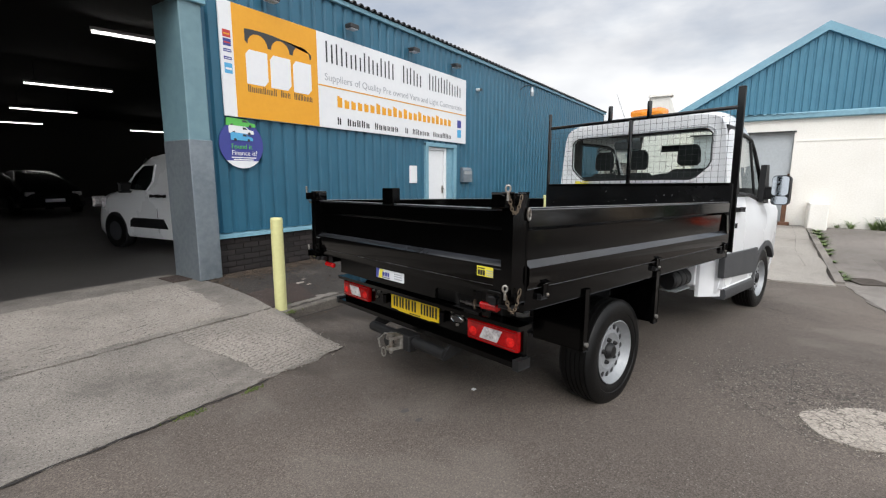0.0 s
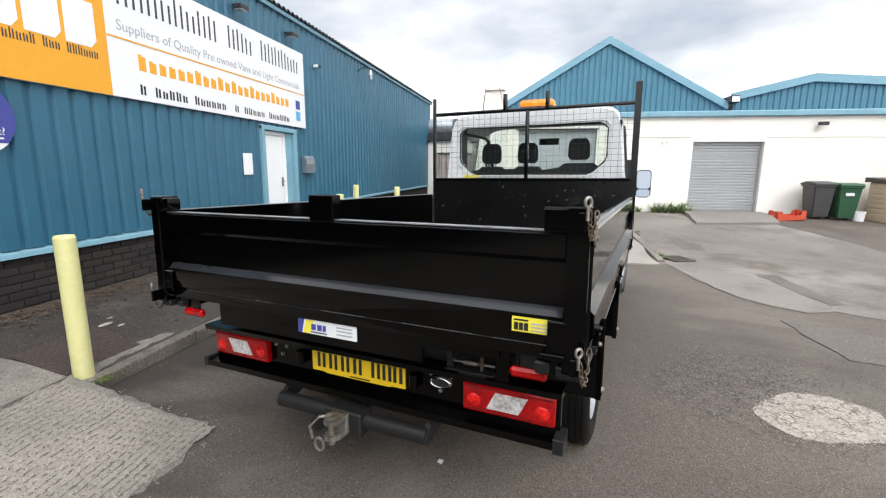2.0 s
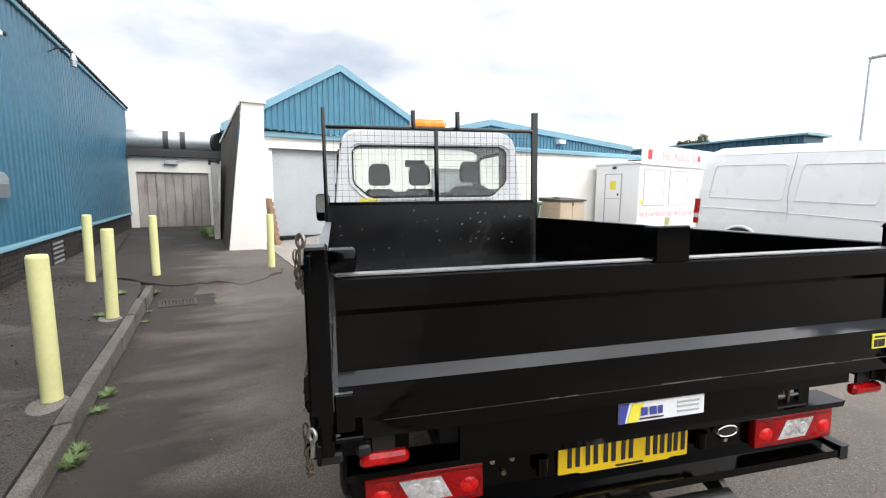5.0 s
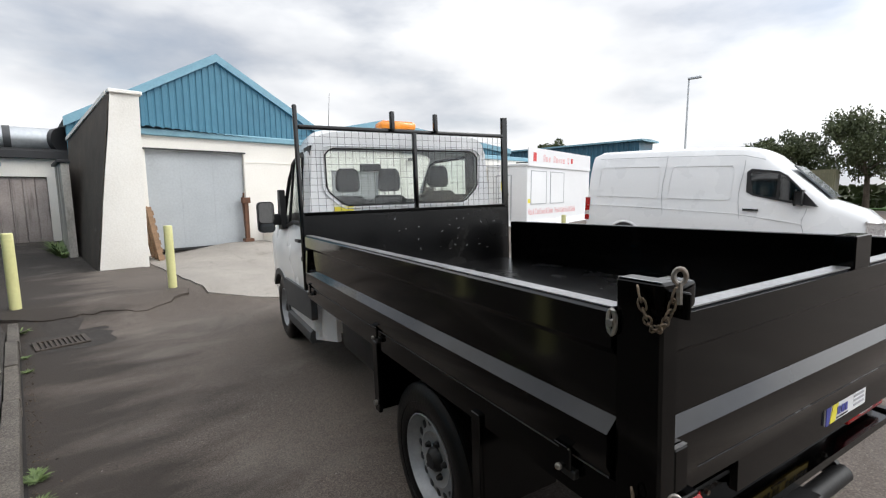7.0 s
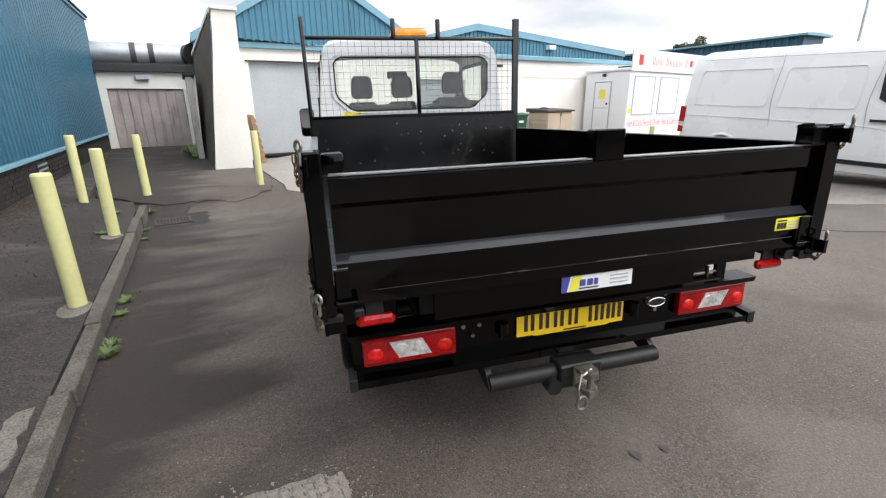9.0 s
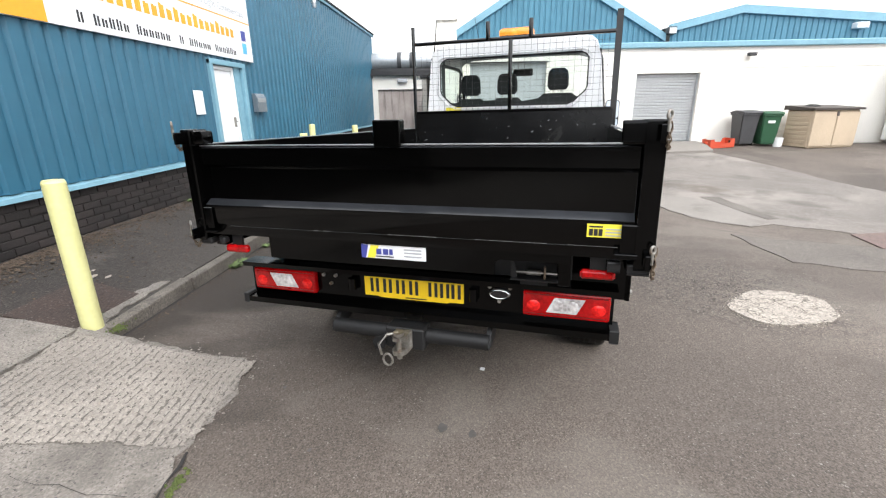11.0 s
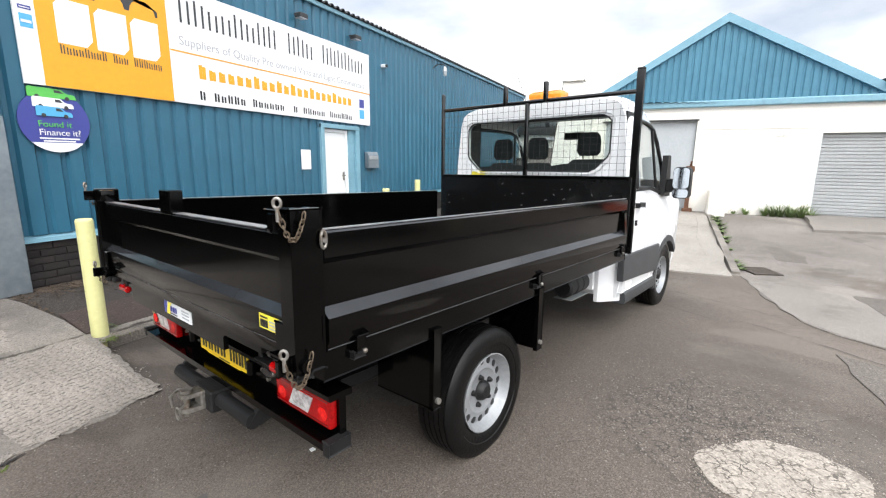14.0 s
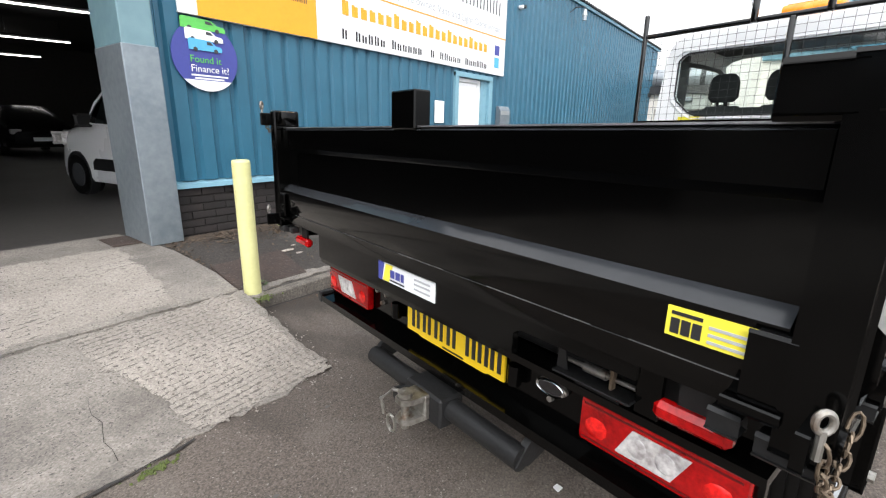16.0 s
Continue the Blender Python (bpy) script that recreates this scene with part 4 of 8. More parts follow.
# white door
door = structure("door_1", boxm(7.09, 8.0, 5.985, 6.03, 0.25, 2.125), DOORWHITE, "white plastic door, closed, in the clad wall", "door")
bm = bmesh.new()
for a, b, c, d in ((7.09, 7.14, 0.26, 2.12), (7.75, 7.82, 0.26, 2.12), (7.14, 7.75, 2.06, 2.12), (7.14, 7.75, 0.26, 0.33)):
    box(bm, a, b, 5.95, 5.986, c, d, 0.006)
part("frame", bm, DOORWHITE, door)
part("panel", boxm(7.15, 7.74, 5.968, 5.99, 0.34, 2.05, 0.01), DOORWHITE, door)
bm = bmesh.new()
box(bm, 7.66, 7.70, 5.945, 5.97, 1.18, 1.34, 0.006), cyl(bm, (7.68, 5.95, 1.27), (7.68, 5.92, 1.27), 0.01, 8), box(bm, 7.58, 7.69, 5.912, 5.925, 1.26, 1.28, 0.004)
part("handle", bm, CHROME, door, "chrome lever handle")

# big sign
sign = thing("sign_board", pose(2.905, 5.885, 2.25), "long white and orange company sign on the clad wall", "sign")
part("panel", boxm(0, 5.58, 0.0, 0.03, 0, 1.355, 0.004), SIGNWHITE, sign)
part("orange_field", boxm(0.165, 1.46, -0.005, -0.0005, 0.004, 1.351), ORANGE, sign, "orange field of the sign")


def bars(parent, name, x, z, counts, cell, height, mat, y, stroke=0.4, gap=1.0, label="", small=False):
    """Upright strokes for each character of a line, in words of the given lengths."""
    k, rr = 0, random.Random(int(x * 100) + sum(counts))
    whole = bmesh.new() if small else None
    for n in counts:
        for i in range(n):
            h = height * (1.0 if i == 0 or rr.random() < 0.25 else 0.76)
            x0, w, t = x + k * cell, cell * 0.66, cell * stroke * 0.4
            bm = whole or bmesh.new()
            box(bm, x0, x0 + t, y - 0.003, y, z, z + h), box(bm, x0 + w - t, x0 + w, y - 0.003, y, z, z + h * 0.9)
            if not small:
                part(name, bm, mat, parent, label)
            k += 1
        k += gap
    if small:
        tagged(part(name, whole, mat, parent, label), kind="stuff")


bars(sign, "name_bar", 1.63, 0.95, (8, 3, 6), 0.199, 0.30, DARKGREY, -0.001, 0.36)
tagged(words("Suppliers of Quality Pre owned Vans and Light Commercials", 0.15, PALEGREY, pose(2.905 + 1.59, 5.883, 2.25 + 0.69, 90), "slogan", sign, 0.001, width=3.8), kind="stuff")
part("rule", boxm(1.47, 5.575, -0.004, -0.0005, 0.60, 0.617), ORANGE, sign)
bars(sign, "address_bar", 1.83, 0.325, (22,), 0.145, 0.17, ORANGE, -0.001, 0.8, 0.0)
bars(sign, "number_bar", 1.82, 0.065, (1, 5, 6), 0.105, 0.11, INK, -0.001, 0.6)
bars(sign, "number_bar", 3.47, 0.065, (1, 5, 6), 0.110, 0.10, INK, -0.001, 0.55)
part("icon", boxm(5.23, 5.38, -0.004, -0.0005, 0.32, 0.475), BLUE, sign, "dark blue square icon")
part("icon", boxm(5.23, 5.38, -0.004, -0.0005, 0.115, 0.28), LIGHTBLUE, sign, "light blue square icon")
for z, h, m, m2 in ((0.93, 0.085, REDPRINT, ORANGE), (0.83, 0.085, BLUE, REDPRINT), (0.76, 0.035, BLUE, SIGNWHITE), (0.67, 0.035, BLUE, SIGNWHITE), (0.51, 0.12, LIGHTBLUE, WHITE)):
    part("card_mark", boxm(0.035, 0.135, -0.003, -0.0005, z, z + h), m, sign)
    part("card_stripe", boxm(0.045, 0.125, -0.005, -0.0032, z + h * 0.35, z + h * 0.55), m2, sign)
# bridge emblem and three white block shapes
bm = bmesh.new()
top = [(0.32 + 1.03 * i / 16, 1.03 + 0.085 * math.sin(math.pi * (0.25 + 0.75 * i / 16)) - 0.05 * i / 16) for i in range(17)]
low = [(1.35, 0.92)]
for cx in (1.18, 0.84, 0.50):
    low += [(cx + 0.145 * math.cos(a), 0.915 + 0.14 * math.sin(a)) for a in [math.pi * i / 8 for i in range(9)]]
low += [(0.32, 0.95)]
prism(bm, top + low, "y", -0.0075, -0.0052)
part("bridge_emblem", bm, DARKGREY, sign, "dark three-arched bridge emblem")
for x0, x1 in ((0.32, 0.63), (0.67, 0.99), (1.03, 1.34)):
    bm = bmesh.new()
    prism(bm, [(x0, 0.43), (x1 - 0.06, 0.43), (x1, 0.50), (x1, 0.85), (x0 + 0.05, 0.85), (x0, 0.79)], "y", -0.008, -0.0052)
    part("emblem_block", bm, SIGNWHITE, sign, "white block of the emblem")
bars(sign, "caption_lettering", 0.33, 0.33, (8, 3, 6), 0.054, 0.09, DARKGREY, -0.0052, 0.5, small=True)

# round badge
badge = thing("round_badge", pose(3.11, 5.90, 1.915), "round blue finance badge with small vans on top", "sign")
bm = bmesh.new()
cyl(bm, (0, 0.0, 0), (0, 0.012, 0), 0.30, 40)
part("disc", bm, BLUE, badge)
bm = bmesh.new()
prism(bm, [(0.30 * math.cos(a), 0.30 * math.sin(a)) for a in [math.pi * (1.24 + 0.52 * i / 12) for i in range(13)]], "y", -0.004, -0.0005)
part("white_segment", bm, SIGNWHITE, badge)
for k, (m, z, w) in enumerate(((GREENPRINT, 0.225, 0.20), (WHITE, 0.135, 0.17), (LIGHTBLUE, 0.05, 0.15))):
    bm = bmesh.new()
    y = -0.006 - 0.003 * k
    prism(bm, [(-w, z), (w, z), (w, z + 0.03), (w * 0.92, z + 0.045), (w * 0.62, z + 0.052), (w * 0.36, z + 0.088), (-w * 0.92, z + 0.095), (-w, z + 0.08)], "y", y, -0.0045)
    shape = part("van_shape", bm, m, badge)
    bm = bmesh.new()
    prism(bm, [(w * 0.10, z + 0.052), (w * 0.50, z + 0.052), (w * 0.33, z + 0.078), (w * 0.10, z + 0.080)], "y", y - 0.001, y - 0.0002)
    part("window_shape", bm, DARKGREY, shape)
    for x in (-0.62, 0.62):
        part("wheel_shape", cylm((w * x, y - 0.001, z + 0.006), (w * x, y - 0.0002, z + 0.006), 0.019, 14), DARKGREY, shape)
tagged(words("Found it", 0.085, GREENPRINT, pose(3.11 - 0.15, 5.894, 1.915 - 0.055, 90), "badge_text", badge, 0.001), kind="stuff")
tagged(words("Finance it?", 0.085, SIGNWHITE, pose(3.11 - 0.15, 5.894, 1.915 - 0.135, 90), "badge_text", badge, 0.001), kind="stuff")
part("text_bar", boxm(-0.15, 0.19, -0.003, -0.0005, -0.172, -0.158), SIGNWHITE, badge)
part("text_bar", boxm(-0.12, 0.15, -0.003, -0.0005, -0.198, -0.184), SIGNWHITE, badge)

notice = thing("notice_plate", pose(6.515, 5.905, 1.40), "small white notice plate on the clad wall", "sign")
part("plate", boxm(0, 0.23, 0, 0.012, 0, 0.33, 0.004), WHITE, notice)
lbox = thing("letter_box", pose(8.33, 5.83, 1.41), "grey metal letter box on the clad wall", "letter box")
bm = bmesh.new()
prism(bm, [(0.0, 0.0), (0.09, 0.0), (0.09, 0.32), (0.04, 0.32), (0.0, 0.25)], "x", 0.0, 0.36)
part("body", bm, STEELGREY, lbox)
part("flap", boxm(0.03, 0.33, -0.006, 0.0, 0.17, 0.24, 0.003), GALV, lbox, "hinged steel flap")

# lamps over the sign
floodlight = thing("wall_floodlight", pose(3.58, 5.92, 3.76), "small black floodlight on an arm over the sign", "wall lamp", "lamps over the sign")
bm = bmesh.new()
box(bm, -0.09, 0.09, -0.20, -0.06, -0.02, 0.05, 0.012)
part("housing", bm, DARKTRIM, floodlight)
part("lens", boxm(-0.075, 0.075, -0.19, -0.07, -0.027, -0.0205), CLEARLENS, floodlight)
part("bracket", boxm(-0.02, 0.02, -0.10, 0.01, 0.045, 0.07, 0.004), DARKTRIM, floodlight)
for x in (5.0, 6.54, 7.95):
    copy_thing(floodlight, pose(x, 5.92, 3.78))
campod = thing("dome_camera", pose(9.0, 5.92, 3.49), "small white dome camera on the clad wall", "camera")
bm = bmesh.new()
box(bm, -0.05, 0.05, -0.10, 0.0, -0.03, 0.03, 0.01)
part("mount", bm, WHITE, campod)
part("lens", cylm((0, -0.10, 0), (0, -0.13, 0), 0.03, 12), INK, campod)
swan = thing("bracket_lamp", pose(11.3, 5.92, 3.85), "black bracket lamp on the clad wall", "wall lamp")
bm = bmesh.new()
tube(bm, [(0, 0, 0), (0, -0.12, 0.08), (0, -0.30, 0.08), (0, -0.34, 0.02)], 0.014, 8)
part("arm", bm, DARKTRIM, swan)
bm = bmesh.new()
cyl(bm, (0, -0.34, 0.02), (0, -0.34, -0.10), 0.03, 12, 0.06), cyl(bm, (0, -0.34, -0.10), (0, -0.34, -0.2), 0.05, 12, 0.045)
part("head", bm, GALV, swan)

vent = thing("louvre_vent", pose(10.5, 5.925, 0.16), "brick-sized louvred vent in the plinth", "vent")
part("frame", boxm(0, 0.62, 0.0, 0.02, 0, 0.52), DARKTRIM, vent)
for i in range(6):
    part("slat", boxm(0.03, 0.59, -0.014, -0.001, 0.04 + i * 0.08, 0.075 + i * 0.08, 0.004), GALV, vent)

# ---- inside the warehouse ----
lamp = thing("strip_light", pose(5.0, 17.9, 4.2, 0, 0, -15), "bare fluorescent strip light under the dark roof", "ceiling light", "strip lights")
part("batten", boxm(-1.06, 1.06, -0.04, 0.04, 0.03, 0.09), WHITE, lamp)
part("tube", cylm((-1.04, 0, 0), (1.04, 0, 0), 0.022, 10), TUBE, lamp)
part("hanger", boxm(-0.8, -0.78, -0.01, 0.01, 0.09, 0.72), DARKTRIM, lamp)
part("hanger", boxm(0.78, 0.8, -0.01, 0.01, 0.09, 0.72), DARKTRIM, lamp)
for x, y in ((6.1, 24.7), (4.35, 10.7), (6.6, 31.3), (3.0, 25.4), (12.5, 30.5), (1.8, 31.5), (-2.5, 18.5)):
    copy_thing(lamp, pose(x, y, 4.2, 0, 0, -15))
# unseen: added behind the camera to give paint and glass dark reflections
structure("wall_behind", boxm(-26.3, -26.0, -60, 40, -0.5, 2.2), MORTAR, "unseen dark wall added behind the camera for reflections", "wall")

# ---- far building with two gables ----
bm = bmesh.new()
for y0, y1, z0, z1 in ((2.02, 2.70, 0, 3.0), (-0.22, 2.02, 2.66, 3.0), (-2.82, -0.22, 0, 3.0), (-4.62, -2.82, 2.30, 3.0), (-14.5, -4.62, 0, 3.0)):
    box(bm, 14.3, 14.55, y0, y1, z0, z1)
wall_far = structure("wall_far", bm, RENDER, "white rendered wall of the far workshop with stains near the ground", "wall")
bm = bmesh.new()
for y0, y1 in ((-14.5, -4.64), (-2.80, -0.24)):
    box(bm, 14.285, 14.31, y0, y1, 2.42, 2.445)
part("band", bm, RENDER, wall_far)
part("gutter", boxm(14.18, 14.32, -14.5, 2.4, 2.965, 3.12, 0.02), TEALTRIM, wall_far, "pale teal gutter")
bm = corrugated(-2.3, 14.5, 0, 4.35, pitch=0.2, depth=0.03)
lean = part("lean_to_roof", bm, TEAL, wall_far, "ribbed teal lean-to roof")
lean.matrix_world = Matrix(((0, 0, 0.98, 14.15), (-1, 0, 0, 0.0), (0, -1, 0.07, 3.10), (0, 0, 0, 1)))


def gable(name, pts, label):
    """A ribbed gable end: the outline in (y, z), its verge boards and return roof."""
    g = thing(name, pose(18.3, 0, 0), label, "building")
    bm = bmesh.new()
    y0, y1 = pts[0][0], pts[-1][0]
    base = min(p[1] for p in pts) - 1.2

    def top(y):
        for (a, b), (c, d) in zip(pts, pts[1:]):
            if a <= y <= c:
                return b + (d - b) * (y - a) / (c - a)
        return pts[-1][1]
    k, prof = y0, []
    while k < y1:
        for o, d in ((0, 0), (0.115, 0), (0.138, 0.03), (0.177, 0.03)):
            if k + o < y1:
                prof.append((k + o, d))
        k += 0.2
    for (ya, _), (yb, _) in zip(pts[1:-1], pts[1:-1]):
        prof.append((ya, 0.0))
    prof = sorted(set(prof))
    lo, hi = [bm.verts.new((d, y, base)) for y, d in prof], [bm.verts.new((d, y, top(y))) for y, d in prof]
    for i in range(len(prof) - 1):
        bm.faces.new((lo[i], hi[i], hi[i + 1], lo[i + 1]))
    part("wall", bm, HAZETEAL, g)
    bm = bmesh.new()
    for (a, b), (c, d) in zip(pts, pts[1:]):
        for x0, x1, h0, h1 in ((-0.10, 0.12, -0.20, 0.06),):
            vs = [bm.verts.new(p) for p in ((x0, a, b + h0), (x0, c, d + h0), (x0, c, d + h1), (x0, a, b + h1), (x1, a, b + h0), (x1, c, d + h0), (x1, c, d + h1), (x1, a, b + h1))]
            for f in ((0, 1, 2, 3), (7, 6, 5, 4), (0, 4, 5, 1), (1, 5, 6, 2), (2, 6, 7, 3), (3, 7, 4, 0)):
                bm.faces.new([vs[i] for i in f])
    part("verge_board", bm, TEALTRIM, g, "pale teal verge flashing")
    bm = bmesh.new()
    for (a, b), (c, d) in zip(pts, pts[1:]):
        vs = [bm.verts.new(p) for p in ((0.1, a, b), (0.1, c, d), (22, c, d), (22, a, b))]
        bm.faces.new(vs)
    part("roof", bm, TEALTRIM, g)
    return g


gable("gable_building", [(3.15, 3.70), (-0.93 + 0.0, 6.14), (-5.02, 3.80)][::-1], "teal ribbed gable end with pale verge flashing")
gable("low_gable_building", [(-5.15, 4.10), (-7.6, 4.68), (-16.6, 3.98)][::-1], "low-pitched teal ribbed gable end behind the white wall")

# sliding door
sd = structure("door_2", boxm(14.42, 14.48, -0.24, 2.04, 0.22, 2.68), GREYDOOR, "large grey sliding door of painted sheet metal, closed", "door")
for i in range(3):
    part("panel", boxm(14.40, 14.419, -0.20 + i * 0.745, 0.5435 + i * 0.745, 0.27, 2.60), GREYDOOR, sd)
bm = bmesh.new()
for y, z, ln, w in ((-0.17, 1.55, 0.95, 0.014), (-0.15, 1.35, 0.55, 0.010), (-0.19, 1.62, 0.30, 0.025)):
    prism(bm, [(y - w, z), (y + w, z), (y + w * 0.6, z - ln * 0.6), (y + w * 0.2, z - ln), (y - w * 0.3, z - ln * 0.8)], "x", 14.3985, 14.3995)
part("rust_run", bm, RUST, sd, "rust runs down the edge of the door")
part("top_rail", boxm(14.24, 14.30, -0.25, 2.1, 2.645, 2.68), DARKTRIM, sd, "black door track")
part("foot_gap", boxm(14.40, 14.44, -0.22, 2.0, 0.22, 0.265), DARKTRIM, sd)
gp = thing("rusty_guide_post", pose(14.2, -0.17, yard(14.2, -0.17)), "rusty yellow guide post beside the sliding door", "post")
part("post", boxm(-0.05, 0.05, -0.05, 0.05, 0, 1.10, 0.006), RUST, gp)
part("cap", boxm(-0.08, 0.08, -0.10, 0.10, 1.05, 1.2, 0.01), RUST, gp)
part("foot", boxm(-0.10, 0.10, -0.14, 0.10, 0.0, 0.10, 0.01), RUST, gp)

# roller shutter
sh = structure("shutter_door", boxm(14.46, 14.5, -4.62, -2.82, 0.28, 2.3), SHUTTER, "grey steel roller shutter, closed", "shutter")
for i in range(25):
    part("slat", boxm(14.435, 14.459, -4.60, -2.84, 0.30 + i * 0.079, 0.372 + i * 0.079, 0.01), SHUTTER, sh)
for y in (-4.62, -2.86):
    part("guide", boxm(14.40, 14.46, y, y + 0.04, 0.28, 2.3, 0.004), GALV, sh)
for y, z in ((-2.0, 2.28), (-1.96, 0.56), (-2.12, 2.28), (-2.08, 0.56)):
    ab = thing("air_brick", pose(14.285, y, z), "small whitewashed air brick in the white wall", "vent")
    part("block", boxm(0, 0.03, -0.05, 0.05, -0.055, 0.055, 0.004), RENDER, ab)
    for i in range(3):
        part("slot", boxm(-0.003, -0.0005, -0.04, 0.04, -0.04 + i * 0.03, -0.030 + i * 0.03), PALEGREY, ab)
fl = thing("wall_floodlight", pose(14.2, -5.87, 2.75), "small floodlight on the white wall", "wall lamp")
part("housing", boxm(-0.10, 0.02, -0.12, 0.10, -0.04, 0.05, 0.012), DARKTRIM, fl)
part("arm", boxm(0.02, 0.11, -0.02, 0.02, 0.0, 0.03), DARKTRIM, fl)
hl = thing("wall_floodlight", pose(18.12, -5.15, 3.95), "floodlight under the end of the gable", "wall lamp")
part("housing", boxm(-0.16, 0.19, -0.14, 0.14, -0.14, 0.10, 0.02), DARKTRIM, hl)
part("lens", boxm(-0.17, -0.161, -0.12, 0.12, -0.12, 0.06), WHITE, hl)
fl2 = thing("wall_floodlight", pose(18.12, -11.6, 3.98), "small white floodlight on the teal gable", "wall lamp")
part("housing", boxm(-0.1, 0.19, -0.2, 0.2, -0.1, 0.1, 0.02), WHITE, fl2)
stub = structure("stub_wall", boxm(13.60, 14.29, -1.00, -0.63, 0.1, 0.92, 0.02), RENDER, "short stub of rendered wall beside the slab", "wall")

# sloping pier with its wing wall
bm = bmesh.new()
front = [(12.55, 3.25, 0.05), (12.55, 2.42, 0.05), (12.36, 2.38, 3.50), (12.36, 2.84, 3.50)]
back = [(14.6, 3.25, 0.05), (14.6, 2.42, 0.05), (14.6, 2.38, 2.72), (14.6, 2.84, 2.72)]
vs = [bm.verts.new(p) for p in front + back]
for f in ((0, 1, 2, 3), (7, 6, 5, 4), (1, 5, 6, 2), (2, 6, 7, 3), (3, 7, 4, 0)):
    bm.faces.new([vs[i] for i in f])
bmesh.ops.subdivide_edges(bm, edges=bm.edges[:], cuts=4, use_grid_fill=True)
rnd = random.Random(3)
for v in bm.verts:
    v.co += Vector([rnd.uniform(-0.008, 0.008) for _ in range(3)])
pier = structure("pier", bm, RENDER, "whitewashed sloping pier, wider at its foot", "wall")
# stained side face; its dark colour also holds the shade of that side
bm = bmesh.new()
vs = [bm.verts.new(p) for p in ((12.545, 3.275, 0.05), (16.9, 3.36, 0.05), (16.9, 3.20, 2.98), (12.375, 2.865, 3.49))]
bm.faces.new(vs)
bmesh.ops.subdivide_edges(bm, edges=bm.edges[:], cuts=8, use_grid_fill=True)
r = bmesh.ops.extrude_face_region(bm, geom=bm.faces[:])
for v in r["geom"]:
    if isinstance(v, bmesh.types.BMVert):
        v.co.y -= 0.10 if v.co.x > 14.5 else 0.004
part("stained_side", bm, SHADEDRENDER, pier, "dark stained render, shade of the side in its colour")
wing = structure("wing_wall", boxm(16.91, 19.0, 2.95, 3.25, 0.05, 2.45, 0.01), RENDER, "low stained wing wall behind the pier", "wall")
part("coping", boxm(16.85, 19.0, 2.90, 3.32, 2.451, 2.52, 0.01), DARKTRIM, wing, "dark coping")
part("coping", boxm(12.30, 12.62, 2.34, 2.88, 3.49, 3.56, 0.012), RENDER, pier)
bm = bmesh.new()
q = [bm.verts.new(p) for p in ((12.60, 2.80, 3.47), (12.60, 2.90, 3.47), (16.9, 3.24, 2.97), (16.9, 3.10, 2.97), (12.60, 2.80, 3.55), (12.60, 2.90, 3.55), (16.9, 3.24, 3.05), (16.9, 3.10, 3.05))]
for f in ((3, 2, 1, 0), (4, 5, 6, 7), (0, 1, 5, 4), (1, 2, 6, 5), (2, 3, 7, 6), (3, 0, 4, 7)):
    bm.faces.new([q[k] for k in f])
part("coping", bm, RENDER, pier, "sloping white coping")

wing_2 = structure("wing_wall_2", boxm(14.9, 16.88, 3.37, 3.52, 0.05, 2.30, 0.01), STAINEDWHITE, "low whitewashed wall with green and black damp stains", "wall")
part("coping", boxm(14.85, 16.9, 3.34, 3.58, 2.301, 2.37, 0.01), DARKTRIM, wing_2, "dark coping")

# low garage between the two buildings
bm = bmesh.new()
for y0, y1, z0, z1 in ((5.72, 6.25, 0.05, 2.62), (3.6, 5.72, 2.12, 2.62), (2.9, 3.6, 0.05, 2.62)):
    box(bm, 19.0, 19.25, y0, y1, z0, z1)
garage = structure("wall_garage", bm, RENDER, "low white rendered garage front", "wall")
part("fascia", boxm(18.82, 19.3, 2.9, 6.3, 2.62, 2.84, 0.01), DARKTRIM, garage, "black roof fascia")
part("roof", boxm(18.9, 24, 2.9, 6.3, 2.84, 2.90), DARKTRIM, garage)
gd = structure("door_3", boxm(19.12, 19.16, 3.6, 5.72, 0.2, 2.12), GARAGE, "weathered brown ribbed garage door, closed", "door")
for i in range(8):
    part("panel", boxm(19.09, 19.119, 3.615 + i * 0.2625, 3.615 + i * 0.2625 + 0.25, 0.22, 2.10, 0.01), GARAGE, gd)
structure("garage_floor", sheet([(12.6, 3.3), (19.1, 3.3), (19.1, 5.93), (12.6, 5.6)], lambda x, y: yard(x, y) + 0.14 * smooth((x - 12.6) / 6), 0.01, 0.8, 0.1), PAVE, "sloping asphalt before the low garage", "ground")
bl = thing("bulkhead_lamp", pose(18.93, 4.7, 2.44), "small bulkhead lamp over the garage door", "wall lamp")
part("body", boxm(-0.08, 0.07, -0.2, 0.2, -0.07, 0.07, 0.03), PALEGREY, bl)
duct = thing("roof_duct", pose(19.4, 3.2, 3.19), "fat galvanised duct lying on the garage roof", "duct")
bm = bmesh.new()
cyl(bm, (0, 0, 0), (0, 3.0, 0), 0.33, 28)
part("pipe", bm, GALV, duct)
for y in (1.05, 1.55):
    bm = bmesh.new()
    cyl(bm, (0, y, 0), (0, y + 0.16, 0), 0.345, 28)
    part("band", bm, CLADDING, duct, "dark grey band")
bm = bmesh.new()
cyl(bm, (-0.34, -0.10, 0.0), (0.02, 0.10, 0), 0.37, 28, 0.33)
part("cowl", bm, DARKTRIM, duct, "black open cowl")
vp = thing("vent_pipe", pose(18.6, 2.98, 2.6), "white vent pipe with a hood above the garage", "pipe")
bm = bmesh.new()
